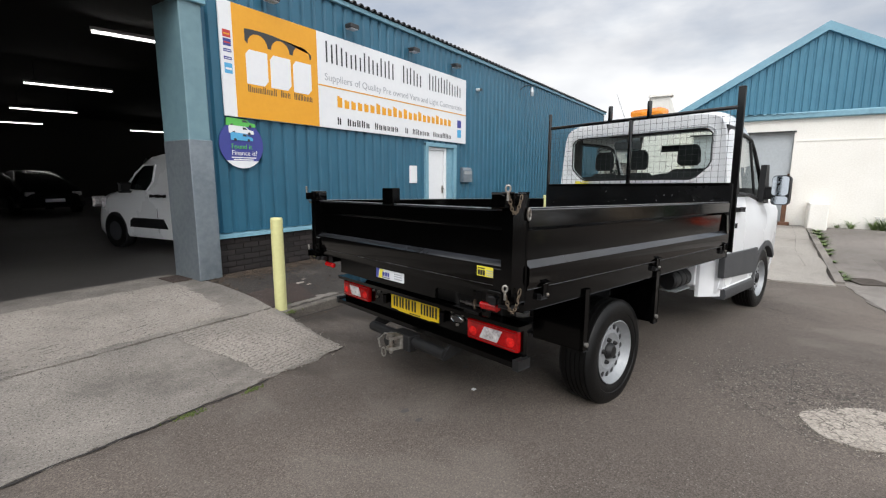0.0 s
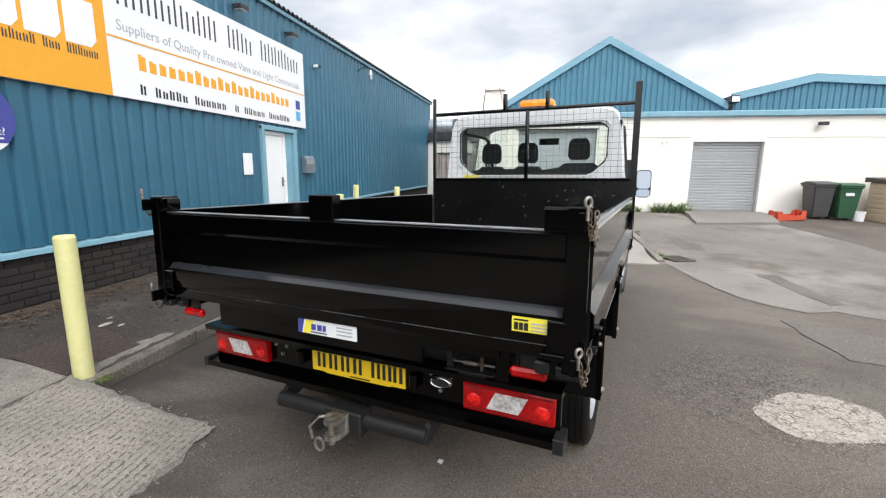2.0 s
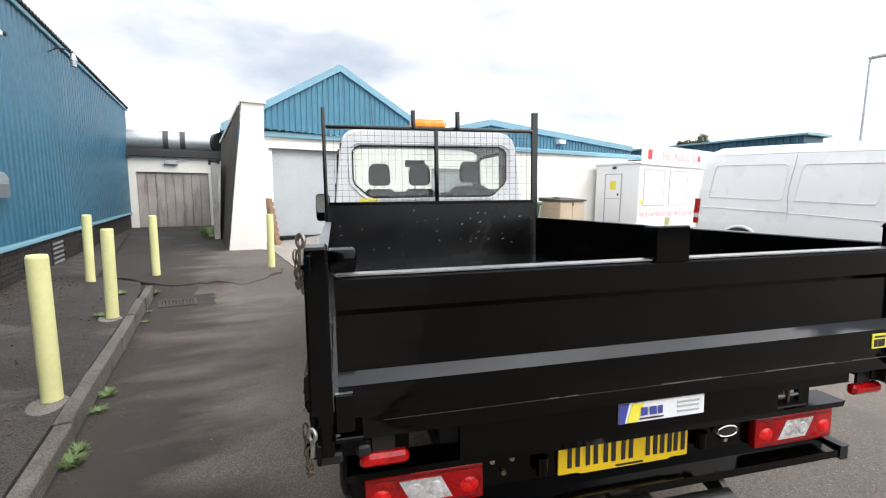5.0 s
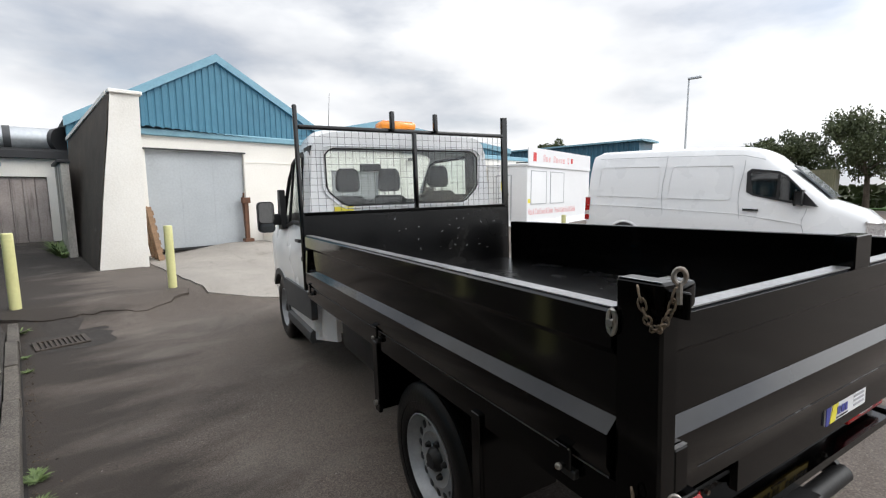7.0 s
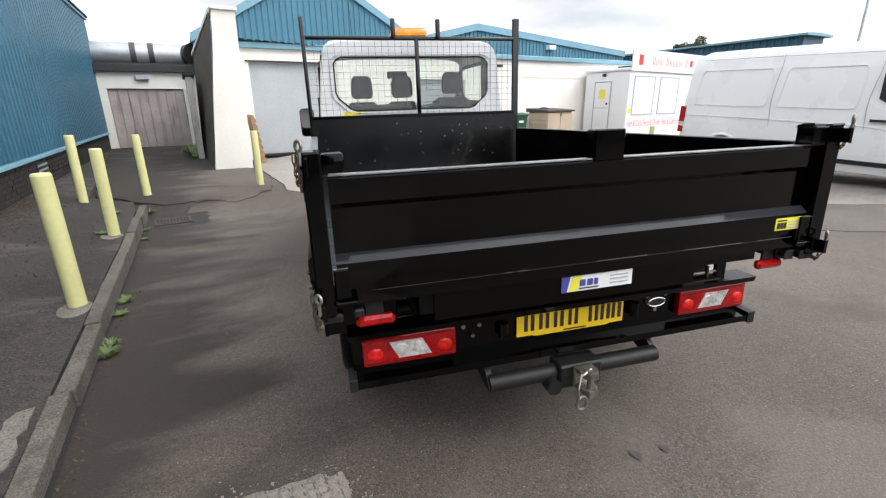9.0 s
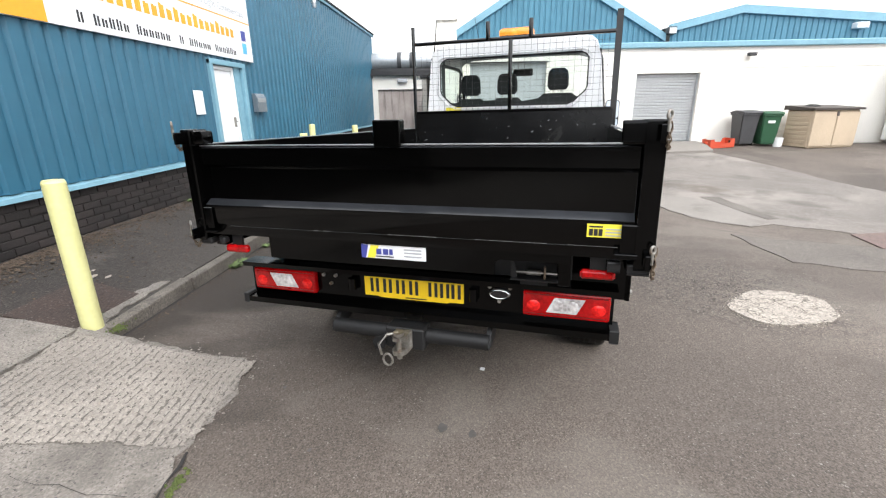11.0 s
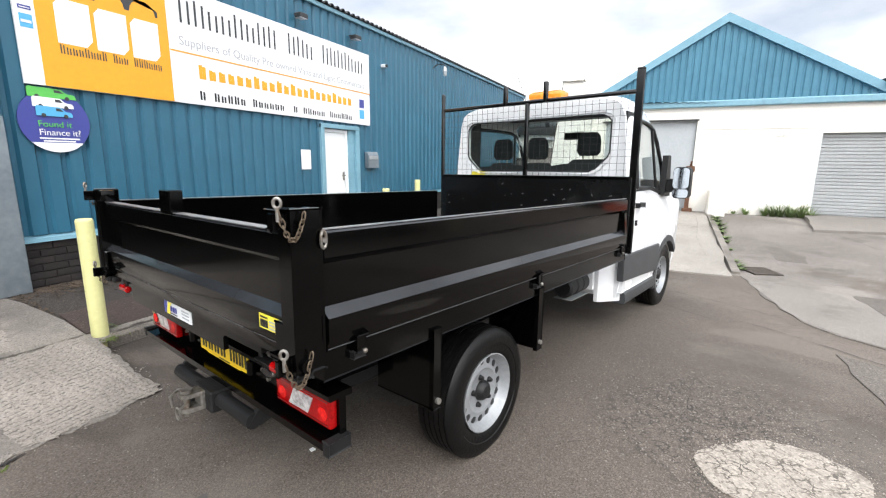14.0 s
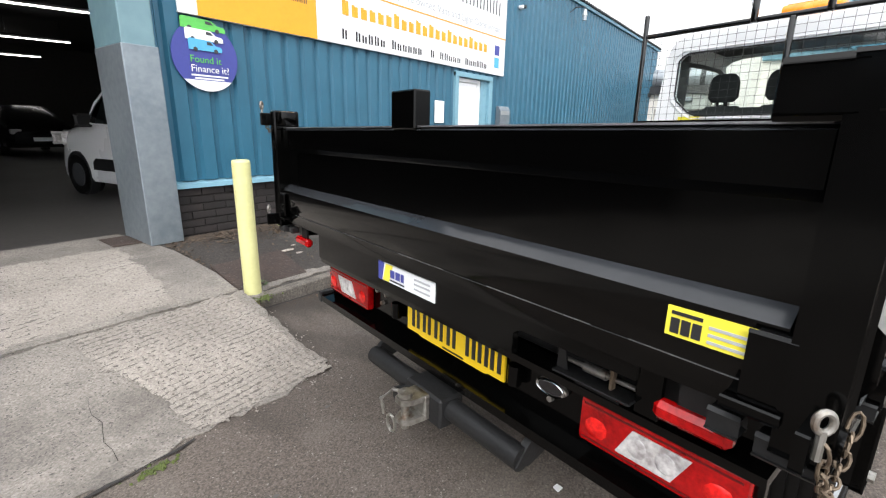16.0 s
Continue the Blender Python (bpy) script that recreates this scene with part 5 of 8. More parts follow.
tube(bm, [(0, 0, 0), (0, 0, 0.75), (-0.02, 0, 0.9), (-0.16, 0, 0.98)], 0.05, 10)
part("pipe", bm, WHITE, vp)
part("hood", boxm(-0.26, 0.08, -0.09, 0.09, 0.93, 1.05, 0.02), DARKTRIM, vp)
dp = thing("drainpipe", pose(18.86, 6.0, 0.2), "black drainpipe at the corner of the garage", "pipe")
bm = bmesh.new()
tube(bm, [(0, 0, 0.1), (0, 0, 2.2), (-0.05, 0, 2.35)], 0.05, 10)
part("pipe", bm, DARKTRIM, dp)
part("hopper", boxm(-0.14, 0.10, -0.12, 0.12, 2.33, 2.48, 0.01), DARKTRIM, dp)

# long back building on the horizon
bk = thing("distant_workshop", pose(19.4, -36.2, 0), "long low teal workshop far behind the snack kiosk", "building")
part("wall", corrugated(0, 44, 0, 6.0, 0.0, 0.5, 0.09, 0.01), TEAL, bk).location = (0, 0, 0)
part("end_wall", boxm(0.0, 0.1, -3, -0.12, 0, 6.0), TEAL, bk)
part("core", boxm(0.12, 43.9, -3, -0.14, 0, 5.98), INTERIOR, bk)
bm = bmesh.new()
prism(bm, [(0.5, 6.0), (0.5, 6.14), (-1.2, 6.22), (-3.2, 6.14), (-3.2, 6.0)], "x", -0.5, 44)
part("roof", bm, TEALTRIM, bk, "pale low-pitched roof")

# ---- bollards ----
bol = thing("bollard", pose(2.59, 4.525, 0.085), "pale yellow steel bollard at the end of the kerb", "bollard", "yellow bollards")
bm = bmesh.new()
cyl(bm, (0, 0, -0.1), (0.0, 0, 0.985), 0.062, 24), cyl(bm, (0, 0, 0.985), (0, 0, 1.0), 0.062, 24, 0.055)
part("post", bm, YELLOWPOST, bol)
bm = bmesh.new()
cyl(bm, (0, 0, -0.02), (0, 0, 0.012), 0.10, 16, 0.075)
part("footing", bm, CONCRETE, bol, "rough concrete collar")
for x, y, z, a, b, lab in ((4.82, 4.585, 0.10, 0, -1, "pale yellow steel bollard on the kerb edge"), (7.05, 4.60, 0.10, 0.5, 1, "pale yellow steel bollard on the kerb edge"), (9.65, 4.42, 0.115, 0, -1, "pale yellow steel bollard at the end of the pavement"),
                           (9.72, 2.63, 0.11, 0, 1, "pale yellow steel bollard before the concrete slab"), (9.2, 5.20, 0.16, 1, 0, "pale yellow steel bollard near the brick plinth"), (8.45, -6.52, -0.04, 0, 0, "pale yellow steel bollard standing alone in the yard")):
    c = copy_thing(bol, pose(x, y, z, a, b, 0) @ Matrix.Diagonal((0.98, 0.98, 1, 1)))
    c["label"] = lab


# ---- bins, chest, crates, pallet ----
def wheelie_bin(m, mat, label):
    g = thing("wheelie_bin", m, label, "bin", "wheeled bins")
    bm = bmesh.new()
    lo = [(-0.22, -0.26), (0.22, -0.26), (0.22, 0.26), (-0.22, 0.26)]
    hi = [(-0.29, -0.33), (0.29, -0.33), (0.29, 0.33), (-0.29, 0.33)]
    a, b = [bm.verts.new((x, y, 0.06)) for x, y in lo], [bm.verts.new((x, y, 0.96)) for x, y in hi]
    bm.faces.new(a[::-1]), bm.faces.new(b)
    for i in range(4):
        bm.faces.new((a[i], a[(i + 1) % 4], b[(i + 1) % 4], b[i]))
    bmesh.ops.bevel(bm, geom=bm.edges[:], offset=0.03, segments=2, affect="EDGES")
    part("body", bm, mat, g)
    bm = bmesh.new()
    prism(bm, [(-0.34, 0.965), (0.36, 0.965), (0.36, 1.0), (0.1, 1.06), (-0.30, 1.03), (-0.34, 1.0)], "y", -0.35, 0.35)
    bmesh.ops.bevel(bm, geom=bm.edges[:], offset=0.012, segments=1, affect="EDGES")
    part("lid", bm, mat, g)
    part("rim", boxm(-0.32, 0.32, -0.345, 0.345, 0.91, 0.962, 0.01), mat, g)
    part("handle", cylm((0.38, -0.28, 0.97), (0.38, 0.28, 0.97), 0.016, 8), mat, g)
    for y in (-0.3, 0.3):
        part("wheel", cylm((0.24, y - 0.03, 0.1), (0.24, y + 0.03, 0.1), 0.1, 16), RUBBER, g)
    part("label_patch", boxm(-0.30, -0.285, -0.10, 0.14, 0.70, 0.78), WHITE, g) if mat is BINGREEN else None
    return g


wheelie_bin(pose(13.75, -5.78, yard(13.75, -5.78), 0, 0, 4) @ Matrix.Diagonal((0.92, 0.76, 0.92, 1)), BINGREY, "dark grey wheeled bin against the white wall")
wheelie_bin(pose(13.66, -6.34, yard(13.66, -6.34), 0, 0, -4) @ Matrix.Diagonal((0.90, 0.74, 0.90, 1)), BINGREEN, "green wheeled bin against the white wall")
chest = thing("storage_chest", pose(13.55, -7.72, yard(13.2, -7.7), 0, 0, 12), "beige plastic storage chest with a brown lid", "storage chest")
part("body", boxm(-0.40, 0.42, -0.72, 0.72, 0.0, 1.0, 0.03), CHESTBEIGE, chest)
bm = bmesh.new()
prism(bm, [(-0.47, 1.0), (0.48, 1.0), (0.48, 1.12), (-0.47, 1.05)], "y", -0.78, 0.78)
part("lid", bm, CHESTBROWN, chest, "brown hinged lid")
for y in (-0.36, 0.36):
    part("door", boxm(-0.425, -0.402, y - 0.350, y + 0.350, 0.06, 0.94, 0.01), CHESTBEIGE, chest)
for i in range(7):
    part("groove", boxm(-0.30, 0.32, 0.721, 0.730, 0.12 + i * 0.12, 0.20 + i * 0.12, 0.004), CHESTBEIGE, chest)
part("latch", boxm(-0.44, -0.426, -0.04, 0.04, 0.84, 0.96, 0.004), CHESTBROWN, chest)
bag = thing("folded_sack", pose(13.6, -7.45, yard(13.2, -7.7) + 1.10), "small dark bundle lying on the chest", "bag")
bm = bmesh.new()
bmesh.ops.create_icosphere(bm, subdivisions=2, radius=0.12, matrix=Matrix.Diagonal((1, 1.5, 0.45, 1)))
for v in bm.verts:
    v.co *= 1 + 0.3 * noise.noise(v.co * 9)
part("bundle", bm, DARKTRIM, bag)


def crate(m, label):
    """A tray with high ends and a front cut low."""
    g = thing("plastic_crate", m, label, "crate")
    part("base", boxm(-0.34, 0.34, -0.2, 0.2, 0, 0.02, 0.004), CRATERED, g)
    for y in (-0.2, 0.184):
        bm = bmesh.new()
        prism(bm, [(-0.34, 0.02), (0.34, 0.02), (0.34, 0.24), (0.24, 0.24), (0.20, 0.12), (0.06, 0.11), (-0.05, 0.13), (-0.20, 0.12), (-0.25, 0.23), (-0.34, 0.24)], "y", y, y + 0.016)
        part("long_side", bm, CRATERED, g)
    for x in (-0.34, 0.324):
        bm = bmesh.new()
        box(bm, x, x + 0.016, -0.183, 0.183, 0.02, 0.10, 0.003), box(bm, x, x + 0.016, -0.183, 0.183, 0.17, 0.235, 0.003)
        box(bm, x, x + 0.016, -0.183, -0.07, 0.10, 0.17), box(bm, x, x + 0.016, 0.07, 0.183, 0.10, 0.17)
        part("end", bm, CRATERED, g)
    for z in (0.035, 0.095):
        part("rib", boxm(-0.335, 0.335, -0.207, -0.2005, z, z + 0.012, 0.002), CRATERED, g)
    return g


crate(pose(13.42, -4.98, yard(13.42, -4.98), 0, 3, 96), "red plastic tray with a low front, beside the bins")
tub = thing("plastic_tub", pose(13.48, -6.62, yard(13.48, -6.62)), "small white plastic tub beside the green bin", "tub")
bm = bmesh.new()
lathe(bm, [(0.0, 0.001), (0.0, 0.105), (0.005, 0.11), (0.225, 0.128), (0.225, 0.137), (0.245, 0.137), (0.245, 0.122), (0.02, 0.10), (0.018, 0.001)], 24, axis="z")
part("bucket", bm, DOORWHITE, tub)

pal = thing("pallet", pose(13.6, 2.12, yard(13.6, 2.12) + 0.01, 0, 0, 90) @ pose(0, 0, 0, 0, -82, 0), "weathered wooden pallet standing against the pier", "pallet")
for i in range(7):
    part("board", boxm(0.02 + i * 0.165, 0.12 + i * 0.165, -0.40, 0.40, 0.10, 0.12, 0.003), WOOD, pal)
for y in (-0.40, -0.04, 0.32):
    part("bearer", boxm(0, 1.2, y, y + 0.08, 0.0, 0.098, 0.004), WOOD, pal)

# ---- snack kiosk ----
KY = 8.0
kiosk = thing("snack_kiosk", pose(12.29, -10.10, 0.18, 0, 0, KY), "white box-shaped snack kiosk with a raised sign board", "kiosk")
part("body", boxm(0.0, 1.82, -6.4, 0.0, 0.22, 2.42, 0.02), WHITE, kiosk)
part("roof_edge", boxm(-0.04, 1.86, -6.44, 0.04, 2.42, 2.50, 0.01), WHITE, kiosk)
# black filler box paints the shade in the gap under the body
part("skirt", boxm(0.10, 1.7, -6.3, -0.10, -0.1, 0.22), DARKTRIM, kiosk, "black box for the shade under the kiosk")
bm = bmesh.new()
edge = [(0.9 - 0.06 * i, 0.03) for i in range(16)] + [(-0.02, -0.03 - 0.06 * i) for i in range(106)]
for k in (0, 1):
    rows = []
    for i, (x, y) in enumerate(edge):
        nx, ny = (0, 1) if y > 0 else (-1, 0)
        fold = 0.5 + 0.5 * math.sin(i * 1.1 + 1.6 * noise.noise((i * 0.23, 3, 0)))
        rows.append([bm.verts.new((x + nx * d, y + ny * d, z)) for d, z in ((0.0 + 0.004 * k, 0.30), (0.02 + 0.03 * fold + 0.004 * k, 0.16), (0.07 + 0.07 * fold + 0.004 * k, 0.04), (0.16 + 0.10 * fold, 0.0 + 0.004 * k - 0.03))])
    for a, b in zip(rows, rows[1:]):
        for j in range(3):
            bm.faces.new((a[j], b[j], b[j + 1], a[j + 1]))
part("tarpaulin", bm, WHITE, kiosk, "creased white tarpaulin hung round the foot")
part("sign_panel", boxm(-0.06, -0.02, -6.3, 0.02, 2.40, 3.12, 0.006), SIGNWHITE, kiosk)
part("strut", boxm(-0.02, 0.5, 0.0, 0.02, 2.52, 2.56), DARKTRIM, kiosk)
part("door", boxm(0.72, 1.36, 0.001, 0.03, 0.30, 2.05, 0.006), WHITE, kiosk, "white two-part door in the end wall")
part("door_rail", boxm(0.74, 1.34, 0.0305, 0.036, 1.16, 1.18), PALEGREY, kiosk)
bm = bmesh.new()
for b in ((0.69, 0.715, 0.28, 2.09), (1.365, 1.39, 0.28, 2.09)):
    box(bm, b[0], b[1], 0.001, 0.036, b[2], b[3])
box(bm, 0.69, 1.39, 0.001, 0.036, 2.065, 2.09)
part("door_frame", bm, PALEGREY, kiosk)
part("door_handle", boxm(0.78, 0.84, 0.03, 0.07, 1.28, 1.36, 0.01), DARKTRIM, kiosk)
part("warning_notice", boxm(0.92, 1.16, 0.0305, 0.036, 1.50, 1.82), STICKERYELLOW, kiosk, "yellow warning notice")
part("lamp", boxm(0.95, 1.07, 0.001, 0.08, 2.26, 2.36, 0.01), DARKTRIM, kiosk)
for y in (-1.62, -3.35):
    bm = bmesh.new()
    box(bm, -0.012, -0.0005, y, y + 1.30, 0.95, 2.22)
    part("hatch", bm, DOORWHITE, kiosk, "white serving hatch, shut")
    bm = bmesh.new()
    for b in ((y - 0.03, y, 0.92, 2.25), (y + 1.30, y + 1.33, 0.92, 2.25), (y, y + 1.30, 2.22, 2.25), (y, y + 1.30, 0.92, 0.95)):
        box(bm, -0.02, -0.0005, b[0], b[1], b[2], b[3])
    part("hatch_frame", bm, PALEGREY, kiosk)
part("warning_notice", boxm(-0.004, -0.0005, -0.26, -0.06, 0.98, 1.14), STICKERYELLOW, kiosk, "yellow warning notice")
KT = kiosk.matrix_world
tagged(words("Hot & Cold Food & Drink   Hot & Cold Food & Drink", 0.34, PALERED, KT @ Matrix(((0, 0, -1, -0.003), (-1, 0, 0, -0.10), (0, 1, 0, 0.52), (0, 0, 0, 1))), "lettering", kiosk, 0.001, width=4.6), kind="stuff")
for i in range(11):
    if i not in (3, 9):
        bm = bmesh.new()
        for o in (0.0, 0.10):
            box(bm, -0.064, -0.0605, -1.25 - i * 0.235 - o - 0.035, -1.25 - i * 0.235 - o, 2.62, 2.62 + (0.28 if i in (0, 4, 10) else 0.2))
        part("name_bar", bm, PALERED, kiosk)
part("logo_shape", boxm(-0.066, -0.0605, -0.62, -0.36, 2.60, 2.94), REDPRINT, kiosk, "red shield shape")
part("logo_shape", boxm(-0.066, -0.0605, -4.15, -3.95, 2.66, 2.88), REDPRINT, kiosk, "red square mark")

# ---- panel van parked in the yard: nose towards -x ----
van = thing("panel_van", pose(8.10, -8.0, yard(6, -8) + 0.02, 0, 1.8, 180), "white long high-roofed panel van with a dark side window", "van")


def hull(bm, secs, prof):
    """Lofts sections along x: each gives (x, half width, bottom, top, shoulder)."""
    rings = []
    for x, hw, z0, z1, tuck in secs:
        ring = []
        for a, b in prof:
            z = z0 + (z1 - z0) * b
            w = hw * a * (1 - tuck * max(0.0, (b - 0.45) / 0.55))
            ring.append(bm.verts.new((x, w, z)))
        for a, b in prof[::-1]:
            if a > 0:
                z = z0 + (z1 - z0) * b
                w = hw * a * (1 - tuck * max(0.0, (b - 0.45) / 0.55))
                ring.append(bm.verts.new((x, -w, z)))
        rings.append(ring)
    n = len(rings[0])
    for p, q in zip(rings, rings[1:]):
        for i in range(n - 1):
            bm.faces.new((p[i], p[i + 1], q[i + 1], q[i]))
        bm.faces.new((p[n - 1], p[0], q[0], q[n - 1]))
    bm.faces.new(rings[0]), bm.faces.new(rings[-1][::-1])
    return rings


VPROF = [(0.96, 0.0), (1.0, 0.06), (1.0, 0.30), (0.985, 0.45), (0.98, 0.62), (0.965, 0.80), (0.93, 0.90), (0.84, 0.965), (0.62, 0.992), (0.25, 1.0)]
bm = bmesh.new()
hull(bm, [(0.0, 0.93, 0.45, 2.46, 0.12), (0.06, 0.985, 0.42, 2.60, 0.10), (0.25, 0.995, 0.38, 2.67, 0.09), (1.2, 0.995, 0.38, 2.69, 0.09), (3.2, 0.995, 0.38, 2.69, 0.09), (3.6, 0.995, 0.38, 2.66, 0.09), (3.8, 0.995, 0.38, 2.61, 0.10), (4.0, 0.99, 0.38, 2.51, 0.12), (4.2, 0.985, 0.38, 2.34, 0.14), (4.36, 0.98, 0.38, 2.18, 0.15), (4.75, 0.975, 0.38, 1.84, 0.14), (5.05, 0.97, 0.38, 1.56, 0.10), (5.3, 0.95, 0.38, 1.47, 0.07), (5.6, 0.91, 0.36, 1.36, 0.06), (5.85, 0.84, 0.34, 1.12, 0.05), (5.95, 0.75, 0.36, 0.9, 0.04)], VPROF)
part("body", bm, TRUCKWHITE, van)


def press(pts, s, y, r=0.008):
    bm = bmesh.new()
    tube(bm, [(x, s * (y - 0.12 * max(0.0, z - 1.5) / 1.2), z) for x, z in pts], r, 6, True)
    return bm


def upright(x, z0, z1, s, w=0.006):
    """A dark joint that follows the side's lean."""
    bm = bmesh.new()
    tube(bm, [(x + 0.03 * math.sin(k), s * (0.988 - 0.075 * max(0.0, (z0 + (z1 - z0) * k / 8 - 1.45) / 1.2)), z0 + (z1 - z0) * k / 8) for k in range(9)], w, 6)
    return bm


for s in (-1, 1):
    win = [(3.66, 2.10), (3.74, 2.17), (4.21, 2.12), (4.36, 2.03), (4.60, 1.77), (4.90, 1.42), (4.55, 1.46), (3.80, 1.61), (3.68, 1.68)]
    bm = bmesh.new()
    prism(bm, win, "y", s * 0.90, s * 0.972)
    part("window_surround", bm, INK, van, "black window surround")
    bm = bmesh.new()
    prism(bm, [(3.72, 2.06), (3.78, 2.12), (4.21, 2.07), (4.21, 1.56), (3.80, 1.655)], "y", s * 0.965, s * 0.975)
    part("side_window", bm, PRIVACY, van, "dark side window")
    bm = bmesh.new()
    prism(bm, [(4.25, 2.06), (4.36, 1.99), (4.58, 1.75), (4.66, 1.52), (4.25, 1.55)], "y", s * 0.965, s * 0.975)
    part("side_window", bm, PRIVACY, van, "dark side window")
    for x, z0, z1 in ((3.575, 0.62, 2.35), (1.98, 0.60, 2.50), (4.70, 0.72, 1.38)):
        part("panel_gap", upright(x, z0, z1, s), PALEGREY, van)
    for x0, x1, z0, z1 in ((0.30, 1.86, 1.50, 2.24), (2.08, 3.40, 1.50, 2.24)):
        part("pressed_panel", press([(x0, z0), (x1 - 0.04, z0), (x1, z0 + 0.06), (x1 + 0.01, z1 - 0.06), (x1 - 0.04, z1), (x0 + 0.1, z1), (x0 + 0.05, z1 - 0.08)], s, 0.984), TRUCKWHITE, van)
    bm = bmesh.new()
    tube(bm, [(0.12, s * 0.994, 1.27), (2.0, s * 0.994, 1.25), (3.5, s * 0.993, 1.21), (4.70, s * 0.984, 1.07)], 0.010, 6)
    part("crease", bm, TRUCKWHITE, van)
    bm = bmesh.new()
    tube(bm, [(0.3, s * 0.90, 2.46), (2.0, s * 0.90, 2.47), (3.55, s * 0.90, 2.46), (3.95, s * 0.885, 2.36)], 0.007, 6)
    part("roof_gutter", bm, PALEGREY, van)
    part("rub_strip", boxm(0.3, 4.5, s * 0.98, s * 1.006, 0.52, 0.60, 0.01), BLACKPLASTIC, van, "black rubbing strip")
    part("door_handle", boxm(3.66, 3.93, s * 0.98, s * 1.02, 1.29, 1.33, 0.008), BLACKPLASTIC, van)
    for k, (z, h) in enumerate(((0.86, 0.14), (1.005, 0.10), (1.11, 0.14), (1.255, 0.20))):
        part("tail_light", boxm(-0.02, 0.10, s * 0.90, s * 1.0, z, z + h - 0.006, 0.006), CLEARLENS if k == 1 else REDLENS, van)
    m = part("mirror", boxm(4.54, 4.66, s * 0.97, s * 1.16, 1.46, 1.72, 0.03, seg=2), BLACKPLASTIC, van)
    part("head_light", boxm(5.62, 5.88, s * 0.66, s * 0.86, 0.92, 1.16, 0.03), CLEARLENS, van)
    for wx in (1.10, 4.96):
        wz = 0.33 + wx * 0.0314
        w = part("wheel", cylm((wx, s * 0.78, wz), (wx, s * 1.0, wz), 0.345, 28), RUBBER, van)
        bm = bmesh.new()
        lathe(bm, [(s * 1.01, 0.001), (s * 1.022, 0.08), (s * 1.005, 0.11), (s * 0.995, 0.19), (s * 1.012, 0.215), (s * 0.995, 0.225)], 28, (wx, 0, wz))
        part("wheel_trim", bm, RIMSILVER, w)
        bm = bmesh.new()
        inn = [(wx + 0.42 * math.cos(math.pi * i / 20), 0.42 + 0.43 * math.sin(math.pi * i / 20)) for i in range(21)]
        prism(bm, inn + [(inn[-1][0], 0.37), (inn[0][0], 0.37)], "y", s * 0.90, s * 0.9975)
        part("wheel_arch", bm, INK, van)
        bm = bmesh.new()
        tube(bm, [(wx + 0.45 * math.cos(math.pi * i / 20), s * 0.985, 0.42 + 0.46 * math.sin(math.pi * i / 20)) for i in range(21)], 0.035, 8)
        part("arch_lip", bm, TRUCKWHITE, van)
bm = bmesh.new()
prism(bm, [(5.05, 1.60), (5.075, 1.62), (4.41, 2.245), (4.385, 2.225)], "y", -0.60, 0.60)
part("windscreen", bm, SCREENGLASS, van, "windscreen, sky reflection in its pale colour")
part("bumper", boxm(-0.10, 0.35, -0.97, 0.97, 0.40, 0.60, 0.03), BLACKPLASTIC, van, "black rear bumper")
part("front_bumper", boxm(5.6, 6.0, -0.84, 0.84, 0.34, 0.66, 0.06), BLACKPLASTIC, van)

# ---- distance: trees, grass, container, lamp post ----
structure("verge", sheet([(2.0, -44), (40, -44), (60, -90), (-10, -90)], yard, 0.12, 8, 0.2), GRASS, "mown grass verge beyond the yard", "grass")
cont = thing("container", pose(9.0, -38, 0.12, 0, 0, 0), "khaki steel shipping container beyond the yard", "container")
bm = bmesh.new()
box(bm, -3, 3, -1.2, 1.2, 0.0, 2.88)
part("body", bm, CONTAINER, cont)
for x0, x1, z0 in ((-2.0, -0.8, 2.30), (-1.8, -1.2, 2.0)):
    part("marking_bar", boxm(x0, x1, 1.241, 1.246, z0, z0 + 0.14), WHITE, cont)
for i in range(24):
    part("rib", boxm(-2.9 + i * 0.245, -2.78 + i * 0.245, 1.2, 1.24, 0.15, 2.78), CONTAINER, cont)
pole = thing("street_lamp", pose(11.4, -24.0, 0), "tall thin steel street lamp", "street lamp")
bm = bmesh.new()
cyl(bm, (0, 0, 0), (0, 0, 7.9), 0.07, 10, 0.045)
part("pole", bm, GALV, pole)
part("head", boxm(-0.65, 0.05, -0.09, 0.09, 7.82, 7.95, 0.03), GALV, pole)


